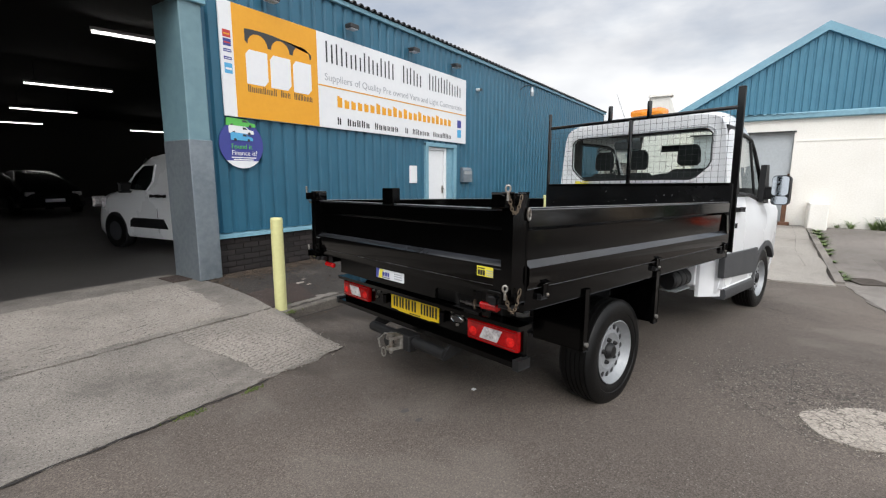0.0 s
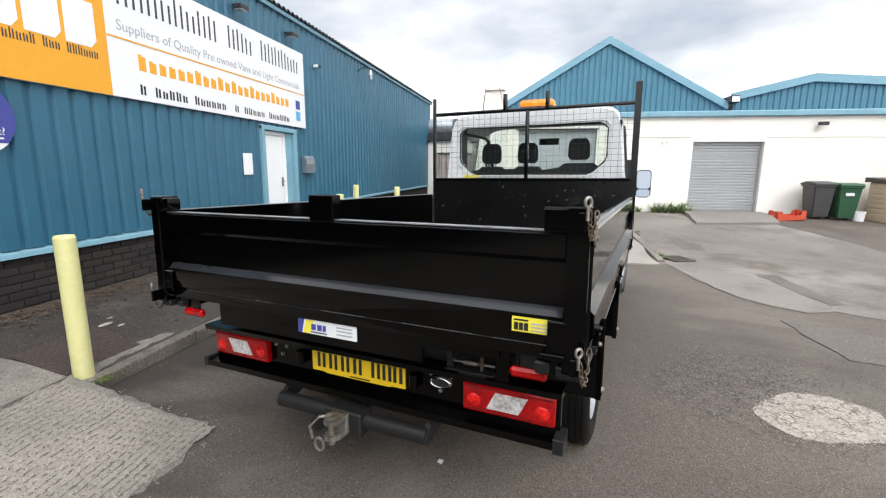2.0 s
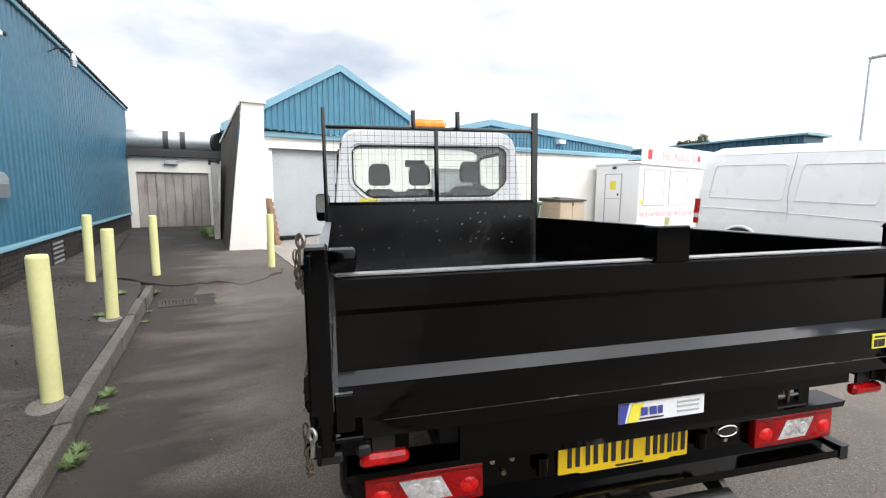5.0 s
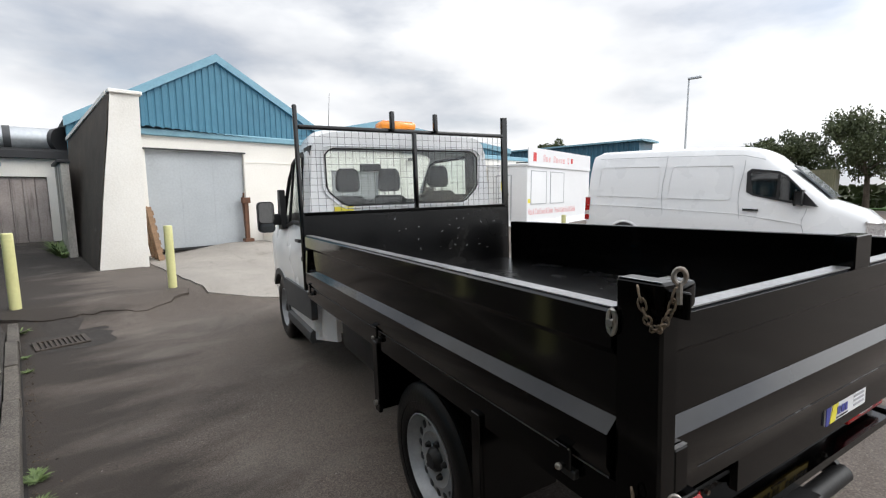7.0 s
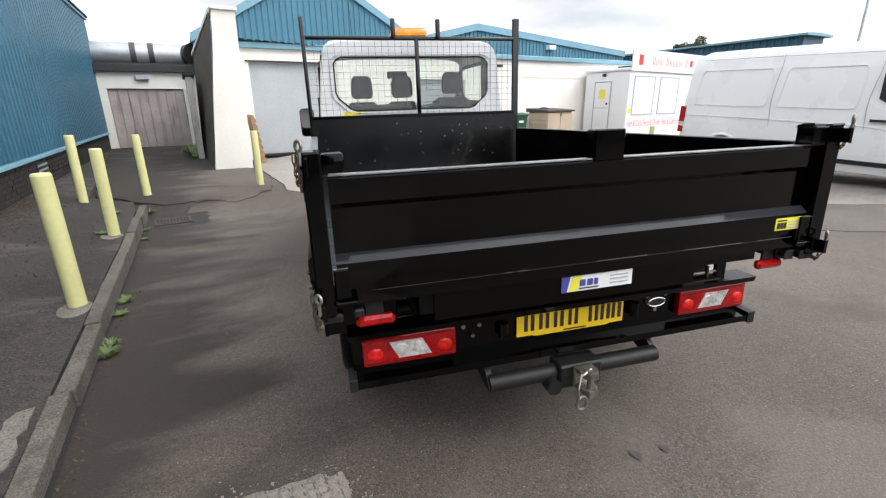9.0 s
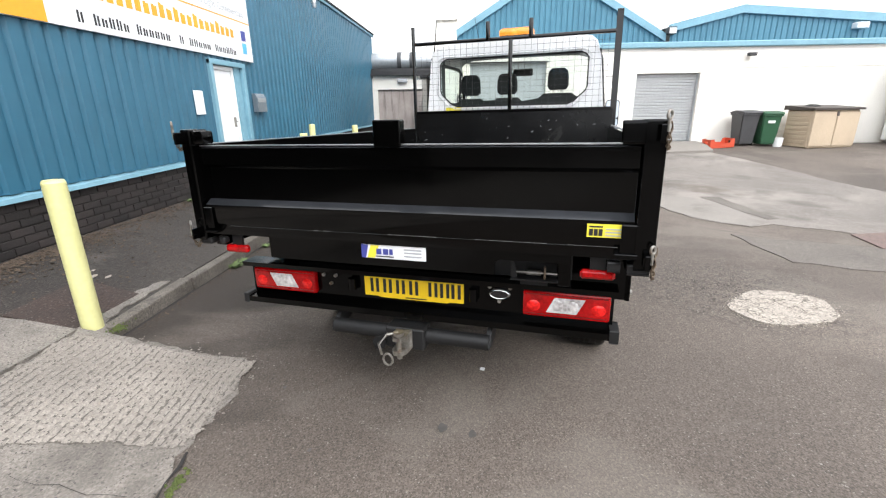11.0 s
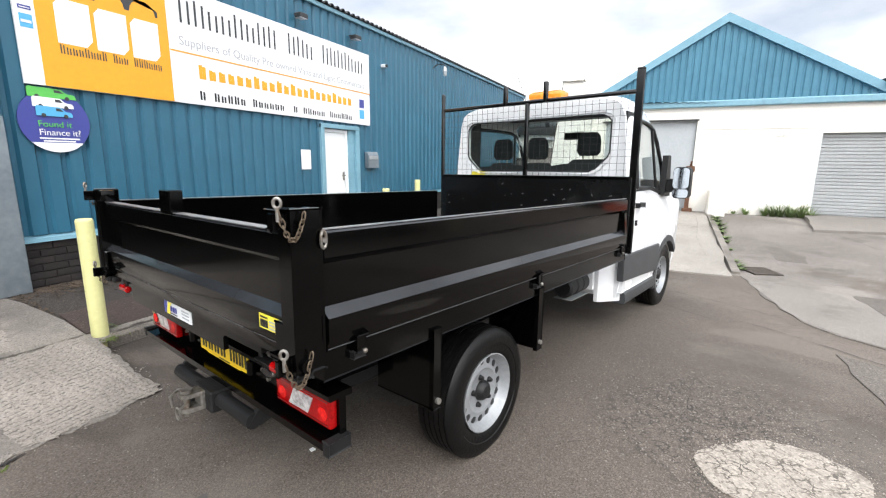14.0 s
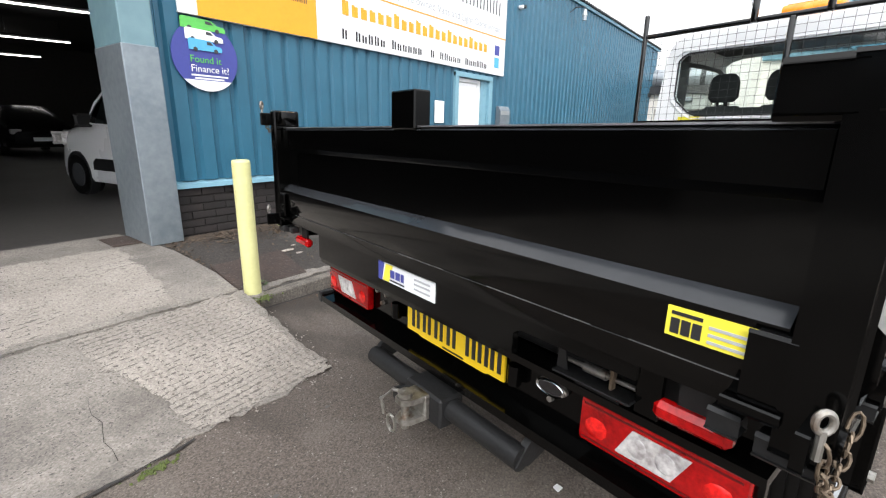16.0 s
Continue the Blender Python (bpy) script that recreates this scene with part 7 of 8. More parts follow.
# chassis
for s in (-1, 1):
    tp("chassis_rail", boxm(0.02, 4.5, s * 0.34, s * 0.43, 0.55, 0.70, 0.006), BLACKPLASTIC)
    tp("sub_frame", boxm(0.02, 2.9, s * 0.34, s * 0.42, 0.705, 0.905, 0.006), BLACKPAINT)
    tp("leaf_spring", boxm(0.2, 1.6, s * 0.52, s * 0.60, 0.47, 0.53, 0.006), BLACKPLASTIC)
    rf = tp("mud_flap", boxm(0.385, 0.405, s * 0.70, s * 1.045, 0.475, 0.84, 0.004), BLACKPAINT)
    part("flange", boxm(0.385, 0.435, s * 1.03, s * 1.05, 0.47, 0.84, 0.003), BLACKPAINT, rf)
    part("bolt", cylm((0.41, s * 1.05, 0.51), (0.41, s * 1.065, 0.51), 0.014, 8), CHROME, rf)
    ff = tp("mud_flap", boxm(1.34, 1.36, s * 0.70, s * 1.045, 0.465, 0.84, 0.004), BLACKPAINT)
    part("flange", boxm(1.32, 1.38, s * 1.03, s * 1.05, 0.46, 0.84, 0.003), BLACKPAINT, ff)
    part("bolt", cylm((1.35, s * 1.05, 0.51), (1.35, s * 1.065, 0.51), 0.014, 8), CHROME, ff)
    tp("inner_arch", boxm(0.40, 1.34, s * 0.66, s * 0.70, 0.60, 0.84, 0.004), BLACKPLASTIC)
for u in (0.05, 0.85, 1.6, 2.3):
    tp("cross_member", boxm(u, u + 0.08, -0.36, 0.36, 0.58, 0.68), BLACKPLASTIC)
bm = bmesh.new()
cyl(bm, (0.85, -0.75, 0.36), (0.85, 0.75, 0.36), 0.05, 14), bmesh.ops.create_uvsphere(bm, u_segments=16, v_segments=10, radius=0.15, matrix=Matrix.Translation((0.85, 0, 0.36)))
tp("rear_axle", bm, BLACKPLASTIC)
tp("fuel_tank", boxm(1.62, 2.6, 0.46, 0.86, 0.42, 0.72, 0.05, seg=2), BLACKPLASTIC)
bm = bmesh.new()
lathe(bm, [(2.40, 0.001), (2.40, 0.07), (2.42, 0.088), (2.50, 0.088), (2.51, 0.080), (2.53, 0.080), (2.54, 0.090), (2.62, 0.090), (2.63, 0.080), (2.65, 0.080), (2.66, 0.088), (2.76, 0.088), (2.78, 0.07), (2.78, 0.001)], 20, (0, -0.70, 0.58), "x")
tp("canister", bm, BLACKPLASTIC, "black ribbed canister under the bed")
tp("tank_bracket", boxm(2.80, 2.84, -0.80, -0.60, 0.50, 0.80, 0.004), TRUCKWHITE)
tp("heat_shield", boxm(2.42, 2.76, -0.78, -0.62, 0.478, 0.484), GALV)

# wheels


def wheel(u, s, name="wheel"):
    ctr = TRUCK @ Vector((u, s * 0.86, 0))
    g = yard(ctr.x, ctr.y)
    w = (Vector((ctr.x, ctr.y, g + 0.340)) - TRUCK_AT).dot(UP)
    W = tp(name, boxm(u - 0.06, u + 0.06, s * 0.70, s * 0.76, w - 0.06, w + 0.06, 0.01), BLACKPLASTIC, "road wheel with a steel rim")
    bm = bmesh.new()
    o = s * 0.965
    prof = [(s * 0.75, 0.215), (s * 0.742, 0.245), (s * 0.735, 0.30), (s * 0.752, 0.338), (s * 0.775, 0.358)]
    for k in range(5):
        c = s * (0.79 + k * 0.033)
        prof += [(c, 0.3605), (c + s * 0.024, 0.3605), (c + s * 0.0245, 0.354), (c + s * 0.0325, 0.354)]
    prof += [(s * 0.955, 0.358), (s * 0.972, 0.345), (s * 0.985, 0.308), (s * 0.982, 0.275), (s * 0.978, 0.272), (s * 0.976, 0.242), (s * 0.965, 0.222), (s * 0.955, 0.214)]
    lathe(bm, prof, 56, (u, 0, w))
    part("tyre", bm, RUBBER, W)
    bm = bmesh.new()
    lathe(bm, [(s * 0.75, 0.200), (s * 0.90, 0.196), (s * 0.945, 0.204), (s * 0.962, 0.216), (s * 0.972, 0.219), (s * 0.974, 0.213), (s * 0.962, 0.207), (s * 0.945, 0.198), (s * 0.926, 0.190), (s * 0.918, 0.182), (s * 0.922, 0.152), (s * 0.932, 0.126), (s * 0.924, 0.110), (s * 0.920, 0.060), (s * 0.922, 0.001)], 56, (u, 0, w))
    part("rim", bm, RIMSILVER, W, "silver painted steel rim")
    # flattened black lumps on the closed disc paint the dark of the holes
    for i in range(16):
        a = 2 * math.pi * i / 16
        q = Matrix.Translation((u + 0.163 * math.cos(a), s * 0.9175, w + 0.163 * math.sin(a))) @ Matrix.Rotation(-a, 4, "Y")
        bm = bmesh.new()
        bmesh.ops.create_uvsphere(bm, u_segments=12, v_segments=8, radius=0.0255, matrix=q @ Matrix.Diagonal((1.12, 0.30, 0.84, 1)))
        part("vent_hole", bm, INK, W)
    bm = bmesh.new()
    lathe(bm, [(s * 0.922, 0.058), (s * 0.945, 0.052), (s * 0.960, 0.036), (s * 0.962, 0.001)], 20, (u, 0, w))
    part("hub_cap", bm, BLACKPLASTIC, W, "black hub cap")
    for i in range(5):
        a = 2 * math.pi * i / 5 + 0.5
        bm = bmesh.new()
        p = Vector((u + 0.080 * math.cos(a), s * 0.922, w + 0.080 * math.sin(a)))
        cyl(bm, p, p + Vector((0, s * 0.022, 0)), 0.017, 10, 0.010)
        part("bolt_cap", bm, BLACKPLASTIC, W)
    return W


for s in (-1, 1):
    wheel(0.94, s)
    wheel(4.53, s).location = (0, -s * 0.035, 0)

# ---- cab ----


def lerp_table(t, x):
    for (a, b), (c, d) in zip(t, t[1:]):
        if x <= c:
            return b + (d - b) * max(0.0, (x - a) / (c - a))
    return t[-1][1]


TOPLINE = [(3.06, 2.175), (3.16, 2.215), (3.6, 2.235), (3.95, 2.195), (4.10, 2.12), (4.74, 1.50), (4.85, 1.41), (5.1, 1.32), (5.35, 1.19), (5.5, 1.0), (5.57, 0.8)]
WIDE = [(0.3, 0.92), (0.6, 0.962), (1.0, 0.972), (1.3, 0.962), (1.5, 0.945), (2.0, 0.895), (2.1, 0.865), (2.3, 0.80)]
NOSE = [(3.06, 0.985), (3.2, 1.0), (4.7, 1.0), (5.1, 0.965), (5.4, 0.87), (5.57, 0.74)]


def cab_half(u, w):
    taper = 1 - 0.085 * smooth((u - 3.25) / 0.85) * smooth((w - 1.0) / 0.4) * (1 - smooth((u - 4.7) / 0.4))
    return lerp_table(WIDE, w) * lerp_table(NOSE, u) * taper


def cab_bottom(u):
    d = abs(u - 4.53)
    arch = 0.36 + math.sqrt(max(0.0, 0.43 ** 2 - d * d)) if d < 0.43 else 0
    return max(0.40 if u < 4.6 else 0.36, arch)


us = [3.06, 3.12, 3.2, 3.3, 3.42, 3.6, 3.8, 3.95, 4.05, 4.10] + [4.145 + i * 0.0455 for i in range(21)] + [5.1, 5.2, 5.35, 5.45, 5.52, 5.57]
levels = [0.55, 0.68, 0.85, 1.0, 1.15, 1.3, 1.38, 1.5, 1.65, 1.8, 1.92, 2.0]
roofs = [(1.0, 0.0), (0.975, 0.45), (0.92, 0.75), (0.80, 0.93), (0.55, 0.985), (0.25, 1.0), (0.0, 1.0)]
rings = []
for u in us:
    top, bot = lerp_table(TOPLINE, u), cab_bottom(u)
    edge = top - 0.14
    half = [(cab_half(u, bot), bot)]
    for w in levels:
        ww = min(max(w, bot), edge)
        half.append((cab_half(u, ww), ww))
    for a, b in roofs:
        half.append((cab_half(u, edge) * a, edge + (top - edge) * b))
    rings.append(half)
nl = len(levels) + 1
shell, panes, screen, inner = bmesh.new(), {-1: bmesh.new(), 1: bmesh.new()}, bmesh.new(), bmesh.new()


def quad(bm, pts):
    seen = []
    for p in pts:
        if all((Vector(p) - Vector(q)).length > 1e-4 for q in seen):
            seen.append(p)
    if len(seen) > 2:
        bm.faces.new([bm.verts.new(p) for p in seen])


for i in range(len(us) - 1):
    ua, ub = us[i], us[i + 1]
    um = (ua + ub) / 2
    for j in range(len(rings[0]) - 1):
        (a0, w0), (a1, w1), (b0, x0), (b1, x1) = rings[i][j], rings[i][j + 1], rings[i + 1][j], rings[i + 1][j + 1]
        wm = (w0 + w1 + x0 + x1) / 4
        top = lerp_table(TOPLINE, um)
        for s in (-1, 1):
            pts = [(ua, s * a0, w0), (ua, s * a1, w1), (ub, s * b1, x1), (ub, s * b0, x0)]
            side_glass = j < nl and 3.30 < um < 4.60 and wm > 1.38 - max(0, um - 4.0) * 0.15 and wm < min(2.0, top - 0.15)
            front_glass = j >= nl + 1 and 4.09 < um < 4.76
            quad(panes[s] if side_glass else screen if front_glass else shell, pts)
bmesh.ops.remove_doubles(shell, verts=shell.verts, dist=5e-4)
cab = tp("cab", shell, TRUCKWHITE, "white painted cab shell")
for s in (-1, 1):
    part("side_window", panes[s], SIDEGLASS, cab, "tinted side window").visible_shadow = False
for s in (-1, 1):
    loop = [(3.31, 1.39), (3.6, 1.385), (4.0, 1.378), (4.3, 1.33), (4.58, 1.29), (4.50, 1.46), (4.40, 1.66), (4.28, 1.84), (4.14, 1.97), (4.0, 2.005), (3.7, 2.01), (3.36, 2.005), (3.31, 1.96)]
    bm = bmesh.new()
    tube(bm, [(u, s * (cab_half(u, w) + 0.003), w) for u, w in loop], 0.020, 8, True)
    part("window_frame", bm, BLACKPLASTIC, cab, "black door window frame")
    bm = bmesh.new()
    tube(bm, [(u, s * (cab_half(u, w) + 0.001), w) for u, w in ((4.22, 1.35), (4.16, 1.65), (4.10, 1.97))], 0.014, 8)
    part("quarter_bar", bm, BLACKPLASTIC, cab)
    bm = bmesh.new()
    tube(bm, [(u, s * cab_half(u, w) + s * 0.002, w) for u, w in ((3.27, 2.05), (3.245, 1.5), (3.235, 1.0), (3.25, 0.62))], 0.005, 6)
    part("door_gap", bm, DARKGREY, cab)
part("windscreen", screen, CLEARGLASS, cab, "clear windscreen").visible_shadow = False
# rear panel with the window opening
WIN = [(-0.745, 2.005), (-0.70, 2.025), (0.70, 2.025), (0.745, 2.005), (0.775, 1.97), (0.775, 1.70), (0.755, 1.655), (0.645, 1.555), (0.59, 1.532), (-0.59, 1.532), (-0.645, 1.555), (-0.755, 1.655), (-0.775, 1.70), (-0.775, 1.97)]
half = rings[0]
outer = [(v, w) for v, w in half] + [(-v, w) for v, w in half[::-1] if v > 0]
bm = bmesh.new()
for loop in (outer, WIN):
    vs = []
    for v, w in loop:
        if not vs or (vs[-1].co - Vector((3.06, v, w))).length > 1e-4:
            vs.append(bm.verts.new((3.06, v, w)))
    for i in range(len(vs)):
        bm.edges.new((vs[i], vs[(i + 1) % len(vs)]))
bmesh.ops.triangle_fill(bm, edges=bm.edges[:], use_beauty=True, use_dissolve=False)
r = bmesh.ops.extrude_face_region(bm, geom=bm.faces[:])
for v in r["geom"]:
    if isinstance(v, bmesh.types.BMVert):
        v.co.x += 0.035
part("rear_panel", bm, TRUCKWHITE, cab, "white rear cab panel round the window")
bm = bmesh.new()
tube(bm, [(3.056, v, w) for v, w in WIN], 0.007, 8, True)
part("window_seal", bm, BLACKPLASTIC, cab, "black rubber window seal")
bm = bmesh.new()
bm.faces.new([bm.verts.new((3.066, v, w)) for v, w in WIN])
part("rear_window", bm, DARKGLASS, cab, "tinted rear window").visible_shadow = False
bm = bmesh.new()
prism(bm, [(-0.86, 1.20), (0.86, 1.20), (0.86, 1.60), (0.70, 1.572), (0.45, 1.585), (0.20, 1.592), (-0.10, 1.572), (-0.30, 1.60), (-0.62, 1.605), (-0.86, 1.60)], "x", 3.12, 3.14)
part("back_trim", bm, SEATCLOTH, cab, "dark inner trim under the rear window")
bm = bmesh.new()
tube(bm, [(3.05, v * 1.045, 1.78 + (w - 1.78) * 1.09) for v, w in WIN], 0.006, 6, True)
part("pressed_edge", bm, TRUCKWHITE, cab)
part("yellow_label", boxm(3.050, 3.0585, 0.55, 0.72, 1.485, 1.525), STICKERYELLOW, cab)
for s in (-1, 1):
    hd = part("door_handle", boxm(3.28, 3.44, s * 0.962, s * 1.0, 1.215, 1.245, 0.008), BLACKPLASTIC, cab, "black door handle")
    part("lock", boxm(3.285, 3.31, s * 0.966, s * 0.980, 1.05, 1.09, 0.004), BLACKPLASTIC, cab)
    bm = bmesh.new()
    prism(bm, [(3.02, 0.565), (4.12, 0.505), (4.16, 0.75), (4.14, 0.79), (3.02, 0.80)], "y", s * 0.93, s * 0.986)
    bmesh.ops.bevel(bm, geom=bm.edges[:], offset=0.006, segments=1, affect="EDGES")
    part("door_cladding", bm, CLADDING, cab, "dark grey plastic door cladding")
    n, ring_o, ring_i = 24, [], []
    for i in range(n + 1):
        a = math.pi * (0.20 + 0.84 * i / n)
        ring_o.append((4.53 + 0.47 * math.cos(a), 0.36 + 0.48 * math.sin(a)))
        ring_i.append((4.53 + 0.415 * math.cos(a), 0.36 + 0.415 * math.sin(a)))
    bm = bmesh.new()
    prism(bm, ring_o + ring_i[::-1], "y", s * 0.92, s * 0.978)
    part("arch_moulding", bm, CLADDING, cab, "dark grey wheel arch moulding")
    bm = bmesh.new()
    prism(bm, [(4.53 + 0.42 * math.cos(a), 0.36 + 0.42 * math.sin(a)) for a in [math.pi * i / 16 for i in range(17)]], "y", s * 0.62, s * 0.70)
    part("arch_liner", bm, INK, cab, "black wheel arch liner")
    bm = bmesh.new()
    prism(bm, [(s * 0.86, 0.335), (s * 0.975, 0.335), (s * 0.99, 0.37), (s * 0.98, 0.43), (s * 0.955, 0.455), (s * 0.86, 0.455)], "x", 3.12, 4.10)
    part("step_bar", bm, CLADDING, cab, "dark grey step bar")
    part("sill", boxm(3.08, 4.08, s * 0.90, s * 0.957, 0.45, 0.62, 0.01), TRUCKWHITE, cab)
    bm = bmesh.new()
    prism(bm, [(2.93, s * 0.765), (2.93, s * 0.80), (3.13, s * 0.945), (3.20, s * 0.955), (3.20, s * 0.765)], "z", 0.365, 0.80)
    part("corner_skirt", bm, TRUCKWHITE, cab, "white skirt behind the door")
    bm = bmesh.new()
    tube(bm, [(u, s * (cab_half(u, 1.366) + 0.002), 1.366) for u in (3.30, 3.5, 3.7, 3.9, 4.1, 4.25)], 0.010, 6)
    part("belt_trim", bm, BLACKPLASTIC, cab)
    bm = bmesh.new()
    prism(bm, [(s * 1.095 + y, 1.43 + z) for y, z in rounded(0.084, 0.166, 0.045)], "x", 4.335, 4.44)
    mr = part("mirror", bm, BLACKPLASTIC, cab, "black door mirror with two glasses")
    bm = bmesh.new()
    prism(bm, rounded(0.076, 0.108, 0.036), "x", -0.003, 0.003)
    mg = part("mirror_glass", bm, MIRROR, mr)
    mg.matrix_basis = pose(4.318, s * 1.095, 1.478, 0, 6 if s < 0 else -5, s * -5)
    bm = bmesh.new()
    prism(bm, rounded(0.075, 0.044, 0.030), "x", -0.003, 0.003)
    mg = part("lower_glass", bm, MIRROR, mr)
    mg.matrix_basis = pose(4.320, s * 1.095, 1.318, 0, 5, s * -6)
    bm = bmesh.new()
    prism(bm, [(4.30, 1.30), (4.55, 1.28), (4.46, 1.72), (4.36, 1.72)], "y", s * 0.885, s * 0.945)
    part("mirror_base", bm, BLACKPLASTIC, mr)
    part("mirror_arm", boxm(4.36, 4.44, s * 0.92, s * 1.04, 1.34, 1.46, 0.012), BLACKPLASTIC, mr)
    part("door_card", boxm(3.30, 4.45, s * 0.83, s * 0.88, 0.62, 1.355), SEATCLOTH, cab)
    part("b_pillar", boxm(3.10, 3.32, s * 0.80, s * 0.89, 1.38, 2.05), BLACKPLASTIC, cab)
bm = bmesh.new()
box(bm, 4.32, 4.72, -0.86, 0.86, 0.95, 1.36, 0.05)
part("dashboard", bm, SEATCLOTH, cab)
part("cab_floor", boxm(3.1, 4.5, -0.93, 0.93, 0.60, 0.66), SEATCLOTH, cab)
part("roof_lining", boxm(3.12, 3.96, -0.76, 0.76, 2.12, 2.155), SEATCLOTH, cab)
bm = bmesh.new()
tube(bm, [(4.16 + 0.10 * math.sin(a), -0.42 + 0.19 * math.cos(a), 1.38 + 0.165 * math.sin(a)) for a in [2 * math.pi * i / 20 for i in range(20)]], 0.014, 8, True)
box(bm, 4.10, 4.24, -0.46, -0.38, 1.26, 1.40, 0.01)
part("steering_wheel", bm, SEATCLOTH, cab)
part("rear_view_mirror", boxm(4.02, 4.06, -0.12, 0.12, 1.90, 1.98, 0.01), BLACKPLASTIC, cab)
def seat_shape(u0, u1, v, rows):
    """A padded back or rest: half widths by height, rounded to both faces."""
    bm, rings = bmesh.new(), []
    um, hu = (u0 + u1) / 2, (u1 - u0) / 2
    for w, hw, f in rows:
        rings.append([bm.verts.new((um + hu * f * math.copysign(abs(math.sin(a)) ** 0.6, math.sin(a)), v + hw * math.copysign(abs(math.cos(a)) ** 0.45, math.cos(a)), w)) for a in [2 * math.pi * i / 20 for i in range(20)]])
    for p, q in zip(rings, rings[1:]):
        for i in range(20):
            bm.faces.new((p[i], p[(i + 1) % 20], q[(i + 1) % 20], q[i]))
    bm.faces.new(rings[0][::-1]), bm.faces.new(rings[-1])
    return bm


for v, hw in ((-0.47, 0.25), (0.08, 0.20), (0.50, 0.20)):
    up = 0.03 if v < 0 else 0.0
    seat = part("seat", seat_shape(3.26, 3.43, v, [(0.80, hw, 0.9), (1.30, hw, 1.0), (1.50, hw * 0.96, 0.95), (1.58 + up, hw * 0.82, 0.85), (1.62 + up, hw * 0.60, 0.6)]), SEATCLOTH, cab, "dark cloth seat")
    part("headrest", seat_shape(3.28, 3.39, v, [(1.655 + up, 0.085, 0.6), (1.69 + up, 0.112, 0.95), (1.80 + up, 0.110, 1.0), (1.85 + up, 0.095, 0.9), (1.875 + up, 0.070, 0.5)]), SEATCLOTH, seat)
    for o in (-0.05, 0.05):
        part("headrest_stem", cylm((3.335, v + o, 1.58), (3.335, v + o, 1.69), 0.007, 6), CHROME, seat)
    part("cushion", boxm(3.40, 3.86, v - 0.2, v + 0.2, 0.82, 0.98, 0.05, seg=2), SEATCLOTH, seat)
bk_ = tp("beacon_bar", boxm(3.24, 3.42, -0.20, 0.17, 2.245, 2.318, 0.025, seg=2), AMBER, "amber beacon bar on the cab roof")
part("base", boxm(3.25, 3.41, -0.19, 0.16, 2.205, 2.25, 0.01), BLACKPLASTIC, bk_)
part("clear_cap", boxm(3.27, 3.39, -0.17, 0.14, 2.318, 2.325, 0.002), AMBER, bk_)
bm = bmesh.new()
cyl(bm, (3.9, 0.5, 2.20), (3.62, 0.54, 2.62), 0.004, 6, 0.0015)
tp("aerial", bm, BLACKPLASTIC, "thin whip aerial")

# ---- vehicles inside the warehouse ----
sv = thing("small_van", pose(3.70, 10.70, 0.275, 0, 0, -81) @ Matrix.Diagonal((0.93, 0.93, 0.90, 1)), "white small panel van parked inside the warehouse", "van")
bm = bmesh.new()
hull(bm, [(0.0, 0.62, 0.32, 0.75, 0.04), (0.08, 0.78, 0.26, 0.92, 0.05), (0.35, 0.88, 0.22, 1.06, 0.06), (0.85, 0.91, 0.22, 1.14, 0.07), (1.05, 0.92, 0.22, 1.32, 0.12), (1.45, 0.92, 0.22, 1.66, 0.16), (1.75, 0.92, 0.22, 1.79, 0.14), (2.1, 0.92, 0.22, 1.84, 0.12), (4.1, 0.92, 0.22, 1.84, 0.10), (4.38, 0.90, 0.26, 1.78, 0.10), (4.42, 0.85, 0.3, 1.6, 0.1)], VPROF)
part("body", bm, TRUCKWHITE, sv)
